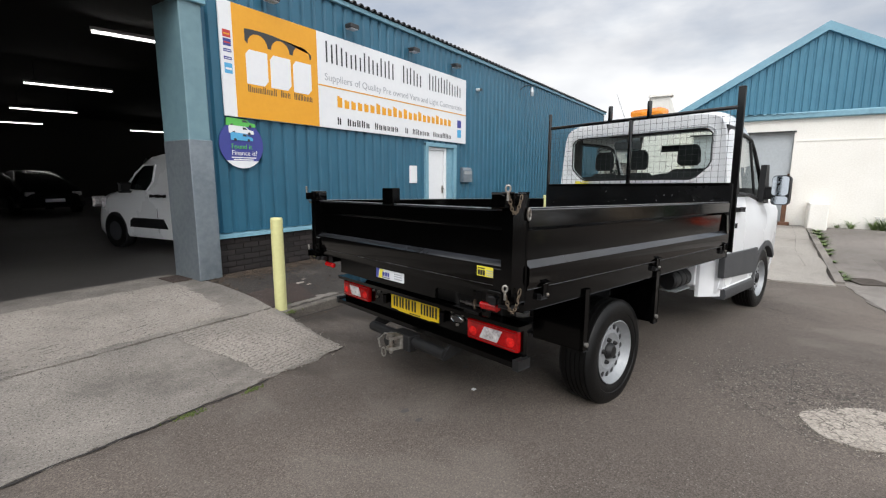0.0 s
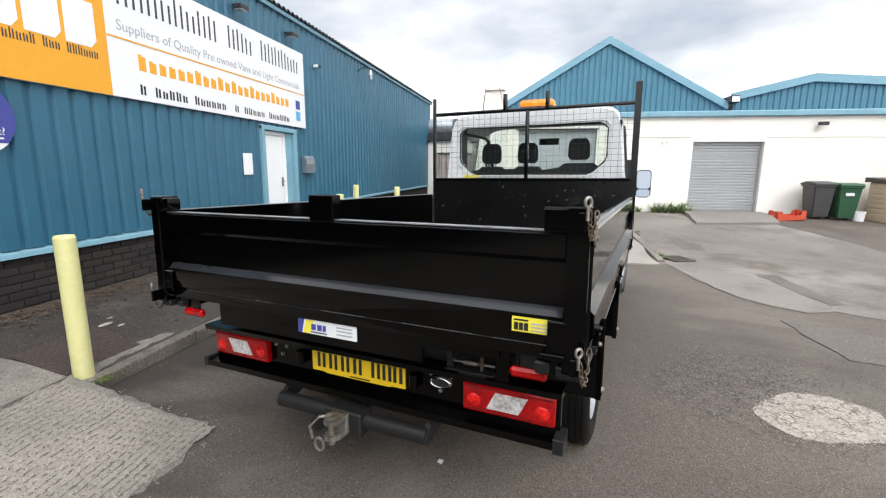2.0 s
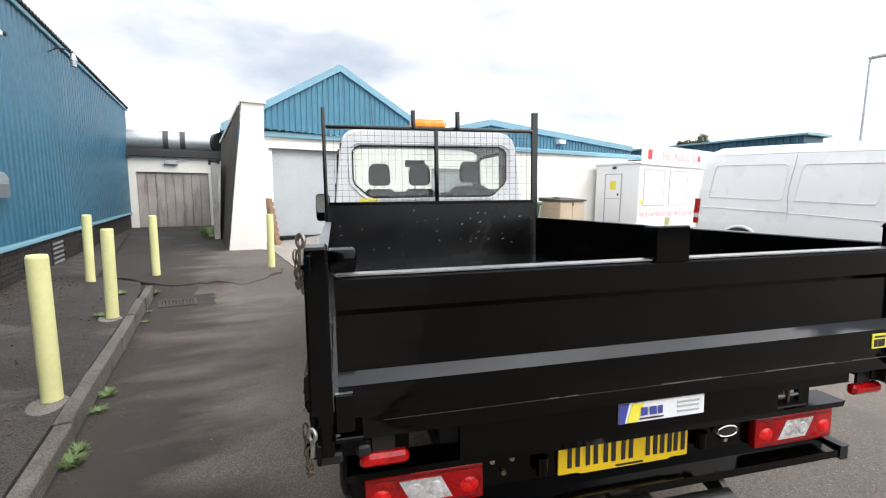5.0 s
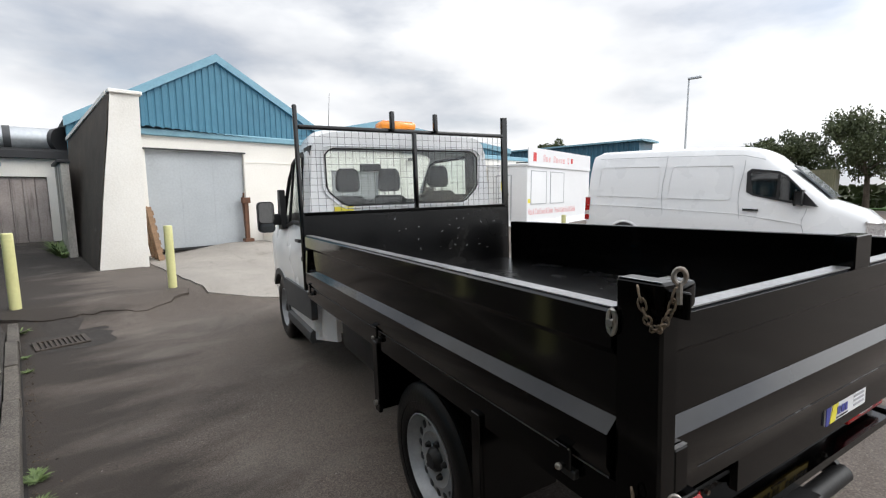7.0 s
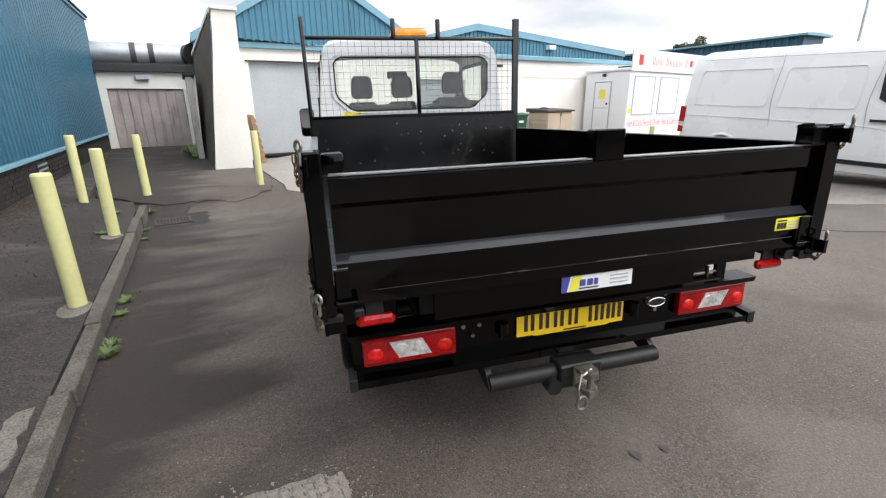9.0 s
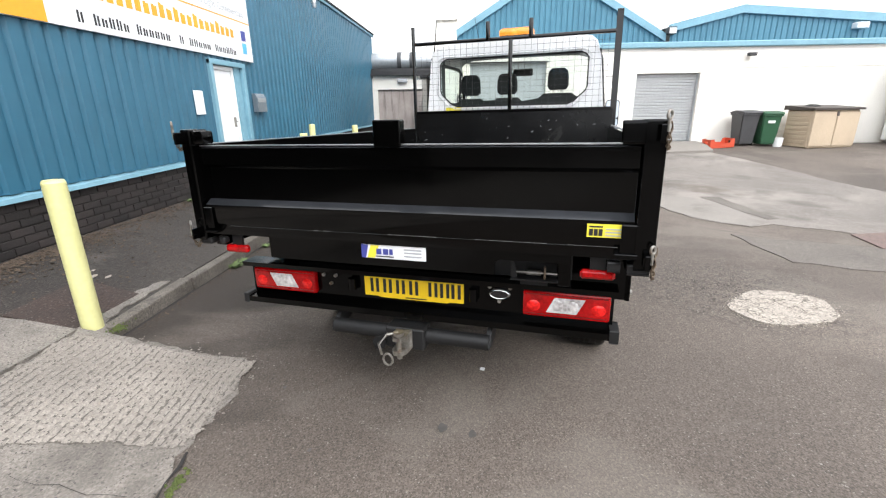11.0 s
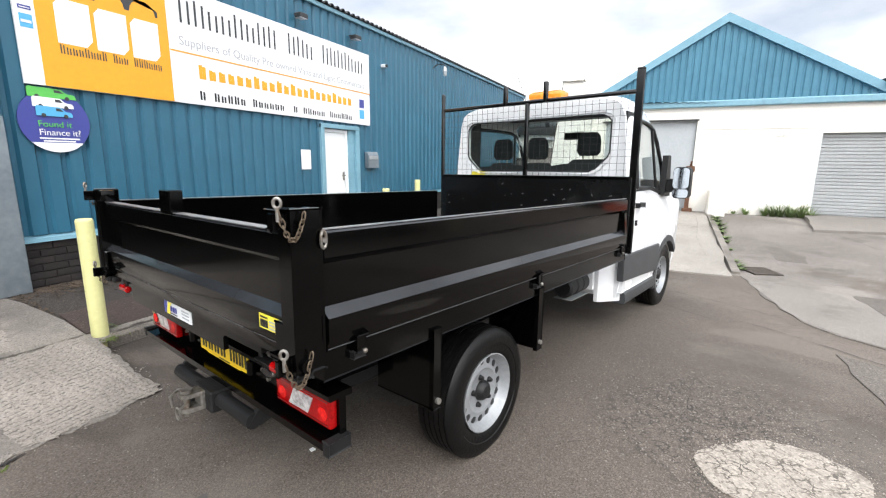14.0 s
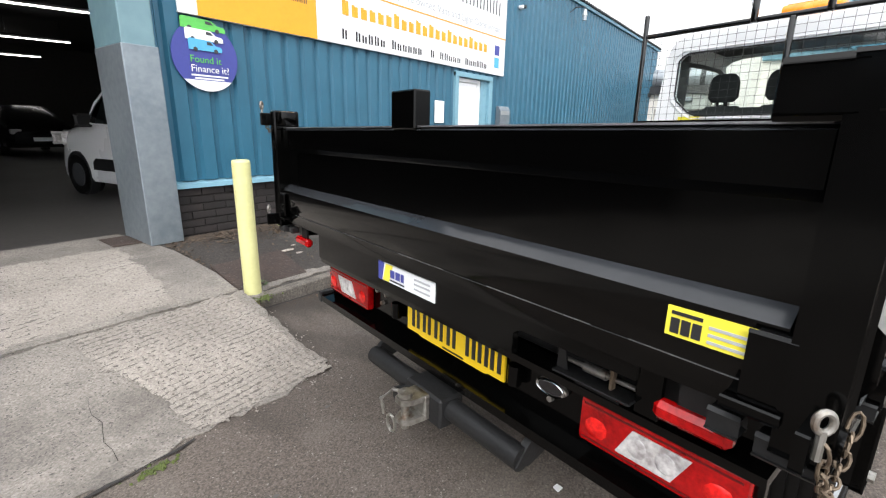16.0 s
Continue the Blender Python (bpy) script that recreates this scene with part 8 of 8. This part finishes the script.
for s in (-1, 1):
    bm = bmesh.new()
    loop = [(1.30, 1.13), (1.88, 1.10), (2.04, 1.30), (2.06, 1.58), (1.74, 1.59), (1.50, 1.42)]
    inner, outer = [[bm.verts.new((x, s * (0.895 - 0.18 * (z - 1.1) + o), z)) for x, z in loop] for o in (-0.04, 0.010)]
    bm.faces.new(inner), bm.faces.new(outer[::-1])
    for k in range(len(loop)):
        bm.faces.new((inner[k - 1], inner[k], outer[k], outer[k - 1]))
    bmesh.ops.recalc_face_normals(bm, faces=bm.faces[:])
    part("side_window", bm, PRIVACY, sv, "dark side window")
    bm = bmesh.new()
    tube(bm, [(x, s * (0.895 - 0.18 * (z - 1.1) + 0.004), z) for x, z in loop], 0.022, 6, True)
    part("window_frame", bm, TRUCKWHITE, sv)
    bm = bmesh.new()
    prism(bm, [(1.34, 0.42), (2.44, 0.42), (2.32, 0.60), (1.45, 0.60), (1.36, 0.54)], "y", s * 0.90, s * 0.935)
    part("door_bump_strip", bm, BLACKPLASTIC, sv, "black plastic bump strip")
    for x in (2.02, 2.25):
        part("door_handle", boxm(x, x + 0.16, s * 0.905, s * 0.94, 1.0, 1.04, 0.008), BLACKPLASTIC, sv)
    part("door_gap", boxm(2.160, 2.168, s * 0.86, s * 0.9225, 0.34, 0.80), DARKGREY, sv)
    part("head_light", boxm(0.10, 0.42, s * 0.70, s * 0.86, 0.80, 0.95, 0.03), CLEARLENS, sv)
    bm = bmesh.new()
    tube(bm, [(x, s * (0.925 - 0.16 * max(0.0, z - 1.05)), z) for x, z in ((2.32, 0.95), (3.0, 0.98), (4.2, 0.99))], 0.008, 6)
    part("crease", bm, TRUCKWHITE, sv)
    part("mirror", boxm(1.32, 1.40, s * 0.92, s * 1.03, 1.10, 1.24, 0.03), BLACKPLASTIC, sv)
    for x in (0.86, 3.55):
        part("wheel_arch", cylm((x, s * 0.80, 0.33), (x, s * 0.925, 0.33), 0.36, 24), INK, sv)
        w = part("wheel", cylm((x, s * 0.72, 0.315), (x, s * 0.935, 0.315), 0.315, 24), RUBBER, sv)
        part("wheel_trim", cylm((x, s * 0.93, 0.315), (x, s * 0.942, 0.315), 0.19, 20), DARKGREY, w)
bm = bmesh.new()
prism(bm, [(0.92, 1.17), (0.94, 1.15), (1.62, 1.72), (1.60, 1.735)], "y", -0.70, 0.70)
part("windscreen", bm, PRIVACY, sv)
for x, y, a, lab in ((1.2, 20.5, -95, "black hatchback parked deep in the dark warehouse"), (4.6, 21.5, -88, "dark car with a pale number plate in the warehouse")):
    car = thing("parked_car", pose(x, y, 0.275, 0, 0, a), lab, "car", "cars in the warehouse")
    bm = bmesh.new()
    hull(bm, [(-2.1, 0.7, 0.3, 0.8, 0.05), (-2.0, 0.85, 0.24, 0.98, 0.06), (-1.3, 0.9, 0.2, 1.12, 0.1), (-0.9, 0.9, 0.2, 1.4, 0.25), (-0.3, 0.9, 0.2, 1.47, 0.28), (0.8, 0.9, 0.2, 1.45, 0.28), (1.4, 0.9, 0.2, 1.1, 0.12), (2.0, 0.85, 0.24, 0.88, 0.06), (2.15, 0.68, 0.32, 0.7, 0.04)], VPROF)
    part("body", bm, CARBLACK, car)
    part("head_light", boxm(1.95, 2.14, 0.48, 0.74, 0.62, 0.76, 0.02), CLEARLENS, car)
    part("head_light", boxm(1.95, 2.14, -0.74, -0.48, 0.62, 0.76, 0.02), CLEARLENS, car)
    part("number_plate", boxm(2.15, 2.165, -0.26, 0.26, 0.42, 0.53), WHITE, car)
    for wx in (-1.3, 1.32):
        for s in (-1, 1):
            part("wheel", cylm((wx, s * 0.72, 0.31), (wx, s * 0.91, 0.31), 0.31, 20), RUBBER, car)


# ---- weeds, litter, stones, cracks ----
def weed(x, y, z, size, seed, label, lean=1.0):
    g = thing("weed", pose(x, y, z), label, "weed", "weeds")
    rr = random.Random(seed)
    bm = bmesh.new()
    for i in range(90):
        a, ln, w = rr.uniform(0, 6.28), size * rr.uniform(0.2, 1.0), size * rr.uniform(0.03, 0.075) * (0.5 if lean > 2.2 else 1)
        up = rr.uniform(0.45, 1.2) * lean
        d, n = Vector((math.cos(a), math.sin(a), 0)), Vector((-math.sin(a), math.cos(a), 0))
        o = d * rr.uniform(0, size * 0.25)
        rowsv = []
        for k in range(4):
            f = k / 3
            c = o + d * ln * f + Vector((0, 0, ln * up * (f - 0.55 * f * f)))
            ww = w * math.sin(math.pi * (0.15 + 0.83 * f))
            rowsv.append((bm.verts.new(c - n * ww), bm.verts.new(c + Vector((0, 0, -ww * 0.3))), bm.verts.new(c + n * ww)))
        for p, q in zip(rowsv, rowsv[1:]):
            bm.faces.new((p[0], p[1], q[1], q[0])), bm.faces.new((p[1], p[2], q[2], q[1]))
    part("leaves", bm, LEAF, g)
    return g


for i, (x, y, sz) in enumerate(((4.10, 4.34, 0.085), (4.28, 4.345, 0.07), (4.83, 4.345, 0.07), (5.12, 4.35, 0.08), (5.20, 4.355, 0.06), (7.45, 4.36, 0.06), (4.14, 4.345, 0.09), (8.0, 4.37, 0.06))):
    weed(x, y, yard(x, y), sz, i, "green weed growing at the foot of the kerb")
for i, (x, y, sz) in enumerate(((8.36, 4.72, 0.12), (2.72, 4.62, 0.06), (7.15, 4.72, 0.10), (5.9, 5.85, 0.08))):
    weed(x, y, kerbside(x, y), sz, 20 + i, "small weed growing out of the pavement")
weed(9.0, 4.40, yard(9.0, 4.40), 0.12, 31, "green weed beside the gully grate")
for i, (x, y, sz) in enumerate(((11.7, -0.80, 0.14), (11.2, -0.80, 0.15), (10.9, -0.79, 0.13), (10.3, -0.80, 0.10), (9.4, -0.80, 0.12), (12.0, -0.80, 0.16), (12.4, -0.79, 0.18), (12.8, -0.79, 0.17), (13.2, -0.79, 0.15), (9.0, -0.80, 0.13), (8.75, -0.80, 0.09))):
    weed(x, y, yard(x, y) + 0.02, sz, 40 + i, "green weed along the edge of the concrete slab")
for i, (x, y, sz) in enumerate(((14.15, -1.5, 0.20), (14.15, -1.9, 0.24), (14.12, -2.2, 0.32), (14.1, -2.42, 0.36), (14.12, -2.62, 0.32), (14.1, -2.05, 0.26), (14.12, -2.8, 0.24), (14.15, -5.0, 0.12), (14.2, -1.25, 0.12))):
    weed(x, y, yard(x, y), sz, 60 + i, "leggy green weed against the white wall", 2.4)
for i, (x, y, sz) in enumerate(((15.4, 3.66, 0.28), (16.0, 3.66, 0.34), (16.6, 3.66, 0.26), (15.0, 3.62, 0.18))):
    weed(x, y, yard(x, y) + 0.14 * smooth((x - 12.6) / 6), sz, 80 + i, "dark shrubby weed against the stained wall", 2.0)

for x, y in ((4.76, 4.60), (7.05, 4.63), (2.62, 4.60)):
    pts = [(x + math.cos(a) * 0.17, y + math.sin(a) * 0.10) for a in [2 * math.pi * k / 18 for k in range(18)]]
    tagged(finish("footing_patch", sheet(ragged(pts, 0.04, 0.018, int(x * 10)), kerbside, 0.006, 0.5, 0.01), CONCRETE), "broken concrete patch round the foot of a bollard", "concrete", "bollard footings")
haunch = [(2.66, 4.535), (3.42, 4.535), (3.40, 4.60), (3.05, 4.66), (2.80, 4.64), (2.70, 4.70)]
tagged(finish("kerb_haunch", sheet(ragged(haunch, 0.06, 0.02, 15), kerbside, 0.010, 0.4, 0.02), CONCRETE), "pale worn concrete haunch behind the kerb", "concrete")
for k, (x, y, r) in enumerate(((3.30, 5.12, 0.050), (3.36, 5.02, 0.028), (3.42, 5.20, 0.022))):
    pts = [(x + math.cos(a) * r * 1.3, y + math.sin(a) * r * 0.45) for a in [2 * math.pi * i / 16 for i in range(16)]]
    tagged(finish("mortar_splash", sheet(ragged(pts, 0.03, 0.02, 40 + k), kerbside, 0.012, 0.5, 0.004), WHITEPATCH), "small splash of white mortar on the pavement", "stain", "mortar splashes")
rr = random.Random(21)


def scatter(name, spots, mat, label, smin, smax, flat=0.6):
    vs, fs = [], []
    for x, y, z in spots:
        s = rr.uniform(smin, smax)
        q = Euler((rr.uniform(-0.5, 0.5), rr.uniform(-0.5, 0.5), rr.uniform(0, 6.28))).to_matrix()
        k = len(vs)
        for o in ((-1, 0, 0), (0, -0.8, 0), (1, 0.1, 0), (0.1, 0.9, 0), (0.1, 0, 1), (0, 0, -0.6)):
            vs.append(tuple(Vector((x, y, z + s * 0.3)) + q @ Vector((o[0] * s * rr.uniform(0.7, 1.2), o[1] * s * rr.uniform(0.7, 1.2), o[2] * s * flat))))
        fs += [(k + a, k + b, k + 4) for a, b in ((0, 1), (1, 2), (2, 3), (3, 0))] + [(k + b, k + a, k + 5) for a, b in ((0, 1), (1, 2), (2, 3), (3, 0))]
    me = bpy.data.meshes.new(name)
    me.from_pydata(vs, [], fs)
    me.materials.append(mat)
    return tagged(new(name, me), label, "debris", kind="stuff")


spots = []
for _ in range(1500):
    x, y = rr.gauss(3.62, 0.42), rr.gauss(-0.05, 0.45)
    spots.append((x, y, yard(x, y) + 0.001))
for _ in range(150):
    x, y = rr.uniform(0.2, 8.5), rr.uniform(-3.5, 4.3)
    spots.append((x, y, yard(x, y)))
PALESTONE = material("pale_aggregate", (0.27, 0.245, 0.218), (0.17, 0.152, 0.135), 0.9, big=30, fine=120)
DARKCRUMB = material("dark_crumbs", (0.066, 0.058, 0.051), (0.036, 0.031, 0.028), 0.9, big=30, fine=120)
crumbs = []
for _ in range(700):
    x, y = rr.gauss(3.66, 0.22), rr.gauss(-0.12, 0.30)
    if ((x - 3.21) / 0.34) ** 2 + ((y + 0.30 + (x - 3.21) * 0.32) / 0.40) ** 2 > 1:
        crumbs.append((x, y, yard(x, y)))
scatter("dark_crumbs", crumbs, DARKCRUMB, "dark crumbs of broken asphalt beside the white patch", 0.002, 0.0065, 0.35)
scatter("loose_stones", spots, PALESTONE, "loose pale stones from the crumbling asphalt", 0.0025, 0.0085)
spots = []
for _ in range(3800):
    x, y = rr.uniform(2.75, 9.5), 5.92 - abs(rr.gauss(0, 0.20))
    spots.append((x, y, kerbside(x, y) + 0.002))
for _ in range(1200):
    x, y = rr.uniform(2.7, 9.1), rr.uniform(4.6, 5.9)
    spots.append((x, y, kerbside(x, y)))
for _ in range(1800):
    x = rr.uniform(2.5, 4.3)
    y = 5.90 - abs(rr.gauss(0, 0.15))
    spots.append((x, y, kerbside(x, y) + 0.003))
for _ in range(260):
    y = rr.uniform(4.62, 5.7)
    x = 2.50 + rr.gauss(0.03, 0.035)
    spots.append((x, y, kerbside(x, y) + 0.004))
scatter("leaf_litter", spots, DRYLEAF, "dry leaves and grit along the foot of the wall", 0.005, 0.018, 0.3)
spots = []
for _ in range(420):
    x = rr.uniform(2.7, 9.0)
    y = 4.365 + (x - 2.6) * 0.0045 - abs(rr.gauss(0, 0.05))
    spots.append((x, y, yard(x, y)))
scatter("gutter_grit", spots, DRYLEAF, "dark grit lying in the gutter", 0.004, 0.012, 0.4)

spots = []
for _ in range(420):
    a, k = rr.uniform(0, 6.28), 1 + abs(rr.gauss(0, 0.09)) - 0.03
    x, y = 3.21 + math.cos(a) * 0.315 * k, -0.30 + math.sin(a) * 0.37 * k - math.cos(a) * 0.10 * k
    spots.append((x, y, yard(x, y) + 0.003))
scatter("cement_crumbs", spots, WHITEPATCH, "crumbs of white cement round the patch", 0.002, 0.007, 0.3)

spots = []
for _ in range(110):
    f = rr.random()
    x, y = 2.38 + 0.11 * f, 3.34 + 1.15 * f
    if rr.random() < 0.45:
        x, y = rr.uniform(1.55, 2.4), 3.27 + rr.uniform(0, 0.05)
    x, y = x + rr.gauss(0.0, 0.035), y - abs(rr.gauss(0, 0.03))
    spots.append((x, y, max(yard(x, y), apron(x, y) - 0.02) + 0.004))
scatter("concrete_crumbs", spots, RIDGED, "crumbs of concrete along the broken end of the slab", 0.003, 0.011, 0.4)

CRACKTAR = material("crack_dirt", (0.034, 0.030, 0.027), (0.018, 0.016, 0.015), 0.9, big=6, fine=60)


def crack(pts, width, seed, height=yard, lift=0.009):
    r2 = random.Random(seed)
    line = []
    for (x0, y0), (x1, y1) in zip(pts, pts[1:]):
        n = max(2, int(math.hypot(x1 - x0, y1 - y0) / 0.07))
        line += [(x0 + (x1 - x0) * i / n + r2.uniform(-0.012, 0.012), y0 + (y1 - y0) * i / n + r2.uniform(-0.012, 0.012)) for i in range(n)]
    bm = bmesh.new()
    prev = None
    for i, (x, y) in enumerate(line):
        w = width * r2.uniform(0.12, 0.55)
        (xa, ya), (xb, yb) = line[max(i - 1, 0)], line[min(i + 1, len(line) - 1)]
        ln = max(math.hypot(xb - xa, yb - ya), 1e-5)
        ox, oy = -(yb - ya) / ln * w, (xb - xa) / ln * w
        a, b = bm.verts.new((x - ox, y - oy, height(x - ox, y - oy) + lift)), bm.verts.new((x + ox, y + oy, height(x + ox, y + oy) + lift))
        if prev:
            bm.faces.new((prev[0], prev[1], b, a))
        prev = (a, b)
    return tagged(finish("crack", bm, CRACKTAR), "thin dark crack running through the asphalt", "crack", kind="stuff")


crack([(6.25, 0.26), (6.0, -0.02), (5.82, -0.29), (5.94, -0.47), (5.74, -0.76), (5.43, -1.10), (5.12, -1.42), (4.97, -1.8), (4.6, -2.7)], 0.011, 1)
crack([(6.90, 0.10), (6.57, -0.44), (6.16, -1.0), (5.83, -1.34), (5.66, -1.65), (5.3, -2.5)], 0.009, 2)
crack([(12.2, -1.18), (10.9, -1.22), (10.0, -1.28), (9.5, -1.45), (9.0, -1.72)], 0.009, 10)
crack([(11.6, -1.42), (10.6, -1.50), (10.0, -1.64), (9.3, -1.95)], 0.008, 11)
crack([(8.75, 1.36), (8.9, 0.5), (8.78, -0.18), (8.95, -0.6)], 0.006, 12, lambda x, y: max(yard(x, y), yard(x, 1.9) * 0.5 + yard(x, y) * 0.5), 0.027)
crack([(4.57, -1.99), (4.27, -1.1), (3.9, -0.6), (3.6, 0.1), (3.8, 0.9)], 0.0035, 3)
crack([(12.64, -4.41), (11.9, -4.71), (11.0, -5.03), (10.2, -5.21), (9.2, -5.18), (8.2, -5.21), (7.28, -5.46)], 0.008, 4)
crack([(12.4, -2.8), (10.5, -3.4), (9.1, -4.6), (8.0, -6.0)], 0.010, 5)
crack([(2.9, 0.9), (3.3, 0.3), (3.55, 0.12), (4.2, 0.05), (4.7, -0.3)], 0.0035, 6)
crack([(-3.0, 3.27), (0.1, 3.21), (0.95, 3.225), (1.33, 3.235), (1.66, 3.26)], 0.022, 8)
for k, y in enumerate((-0.35, 0.15, 0.75, 1.4)):
    crack([(9.3 + 0.3 * max(0, k - 1), y), (11.0, y + 0.05), (12.6, y - 0.03), (14.2, y)], 0.005, 30 + k, lambda x, y: max(yard(x, y), yard(x, 1.9) * 0.5 + yard(x, y) * 0.5), 0.027)
crack([(1.38, 3.88), (1.35, 3.60), (1.31, 3.27)], 0.003, 9, apron, 0.006)
for k, (x, y, r) in enumerate(((0.97, 3.205, 0.05), (1.40, 3.20, 0.035), (2.56, 4.33, 0.05))):
    spots = [(x + rr.gauss(0, r), y + rr.gauss(0, r * 0.35), 0) for _ in range(90)]
    scatter("moss", [(a, b, max(yard(a, b), apron(a, b) - 0.01)) for a, b, _ in spots], MOSS, "cushion of green moss in the joint of the slab", 0.004, 0.012, 0.9)
OIL = material("oil_stain", (0.062, 0.057, 0.053), (0.080, 0.074, 0.069), 0.7, big=9, fine=60)
for i, (x, y, r) in enumerate(((1.78, 2.14, 0.032), (1.74, 2.0, 0.026), (1.61, 2.72, 0.012), (2.08, 3.02, 0.014), (2.6, 2.2, 0.03))):
    pts = [(x + math.cos(a) * r * (1 + 0.25 * math.sin(3 * a + i)), y + math.sin(a) * r * 0.7) for a in [2 * math.pi * k / 14 for k in range(14)]]
    tagged(finish("oil_spot", sheet(pts, yard, 0.006, 0.5, 0.0), OIL), "small dark oil spot on the asphalt", "stain", "oil spots")
tagged(finish("paper_scrap", sheet([(2.27, 1.93), (2.30, 1.925), (2.305, 1.95), (2.28, 1.955)], yard, 0.012, 0.5, 0.004), WHITE), "tiny scrap of white paper on the asphalt", "litter")

# ---- bricks of the plinth, each a piece ----
proto = bmesh.new()
box(proto, 0, 0.213, -0.012, 0.03, 0, 0.063, 0.003)
brick_mesh = bpy.data.meshes.new("brick")
proto.to_mesh(brick_mesh)
proto.free()
brick_mesh.materials.append(BRICK)
rr = random.Random(31)
placed = 0
rest = bmesh.new()
for owner, xa, xb in ((wall_plinth, 2.72, 6.98), (wall_plinth_2, 8.13, 14.4)):
    for c in range(8):
        z = 0.735 - 0.075 * (c + 1)
        x = xa - (0.1125 if c % 2 else 0.0)
        while x < xb - 0.02:
            x0, x1 = max(x, xa), min(x + 0.213, xb)
            vent_here = owner is wall_plinth_2 and 10.4 < x < 11.15
            if x1 - x0 > 0.05 and not vent_here:
                y = 5.945 + rr.uniform(-0.003, 0.002)
                if placed < 300:
                    ob = new("brick", brick_mesh)
                    ob.parent = owner
                    ob.location, ob.scale = (x0, y, z), ((x1 - x0) / 0.213, 1, 1)
                    placed += 1
                else:
                    box(rest, x0, x1, y - 0.012, y + 0.02, z, z + 0.063)
            x += 0.225
tagged(part("bricks", rest, BRICK, wall_plinth_2), kind="stuff")
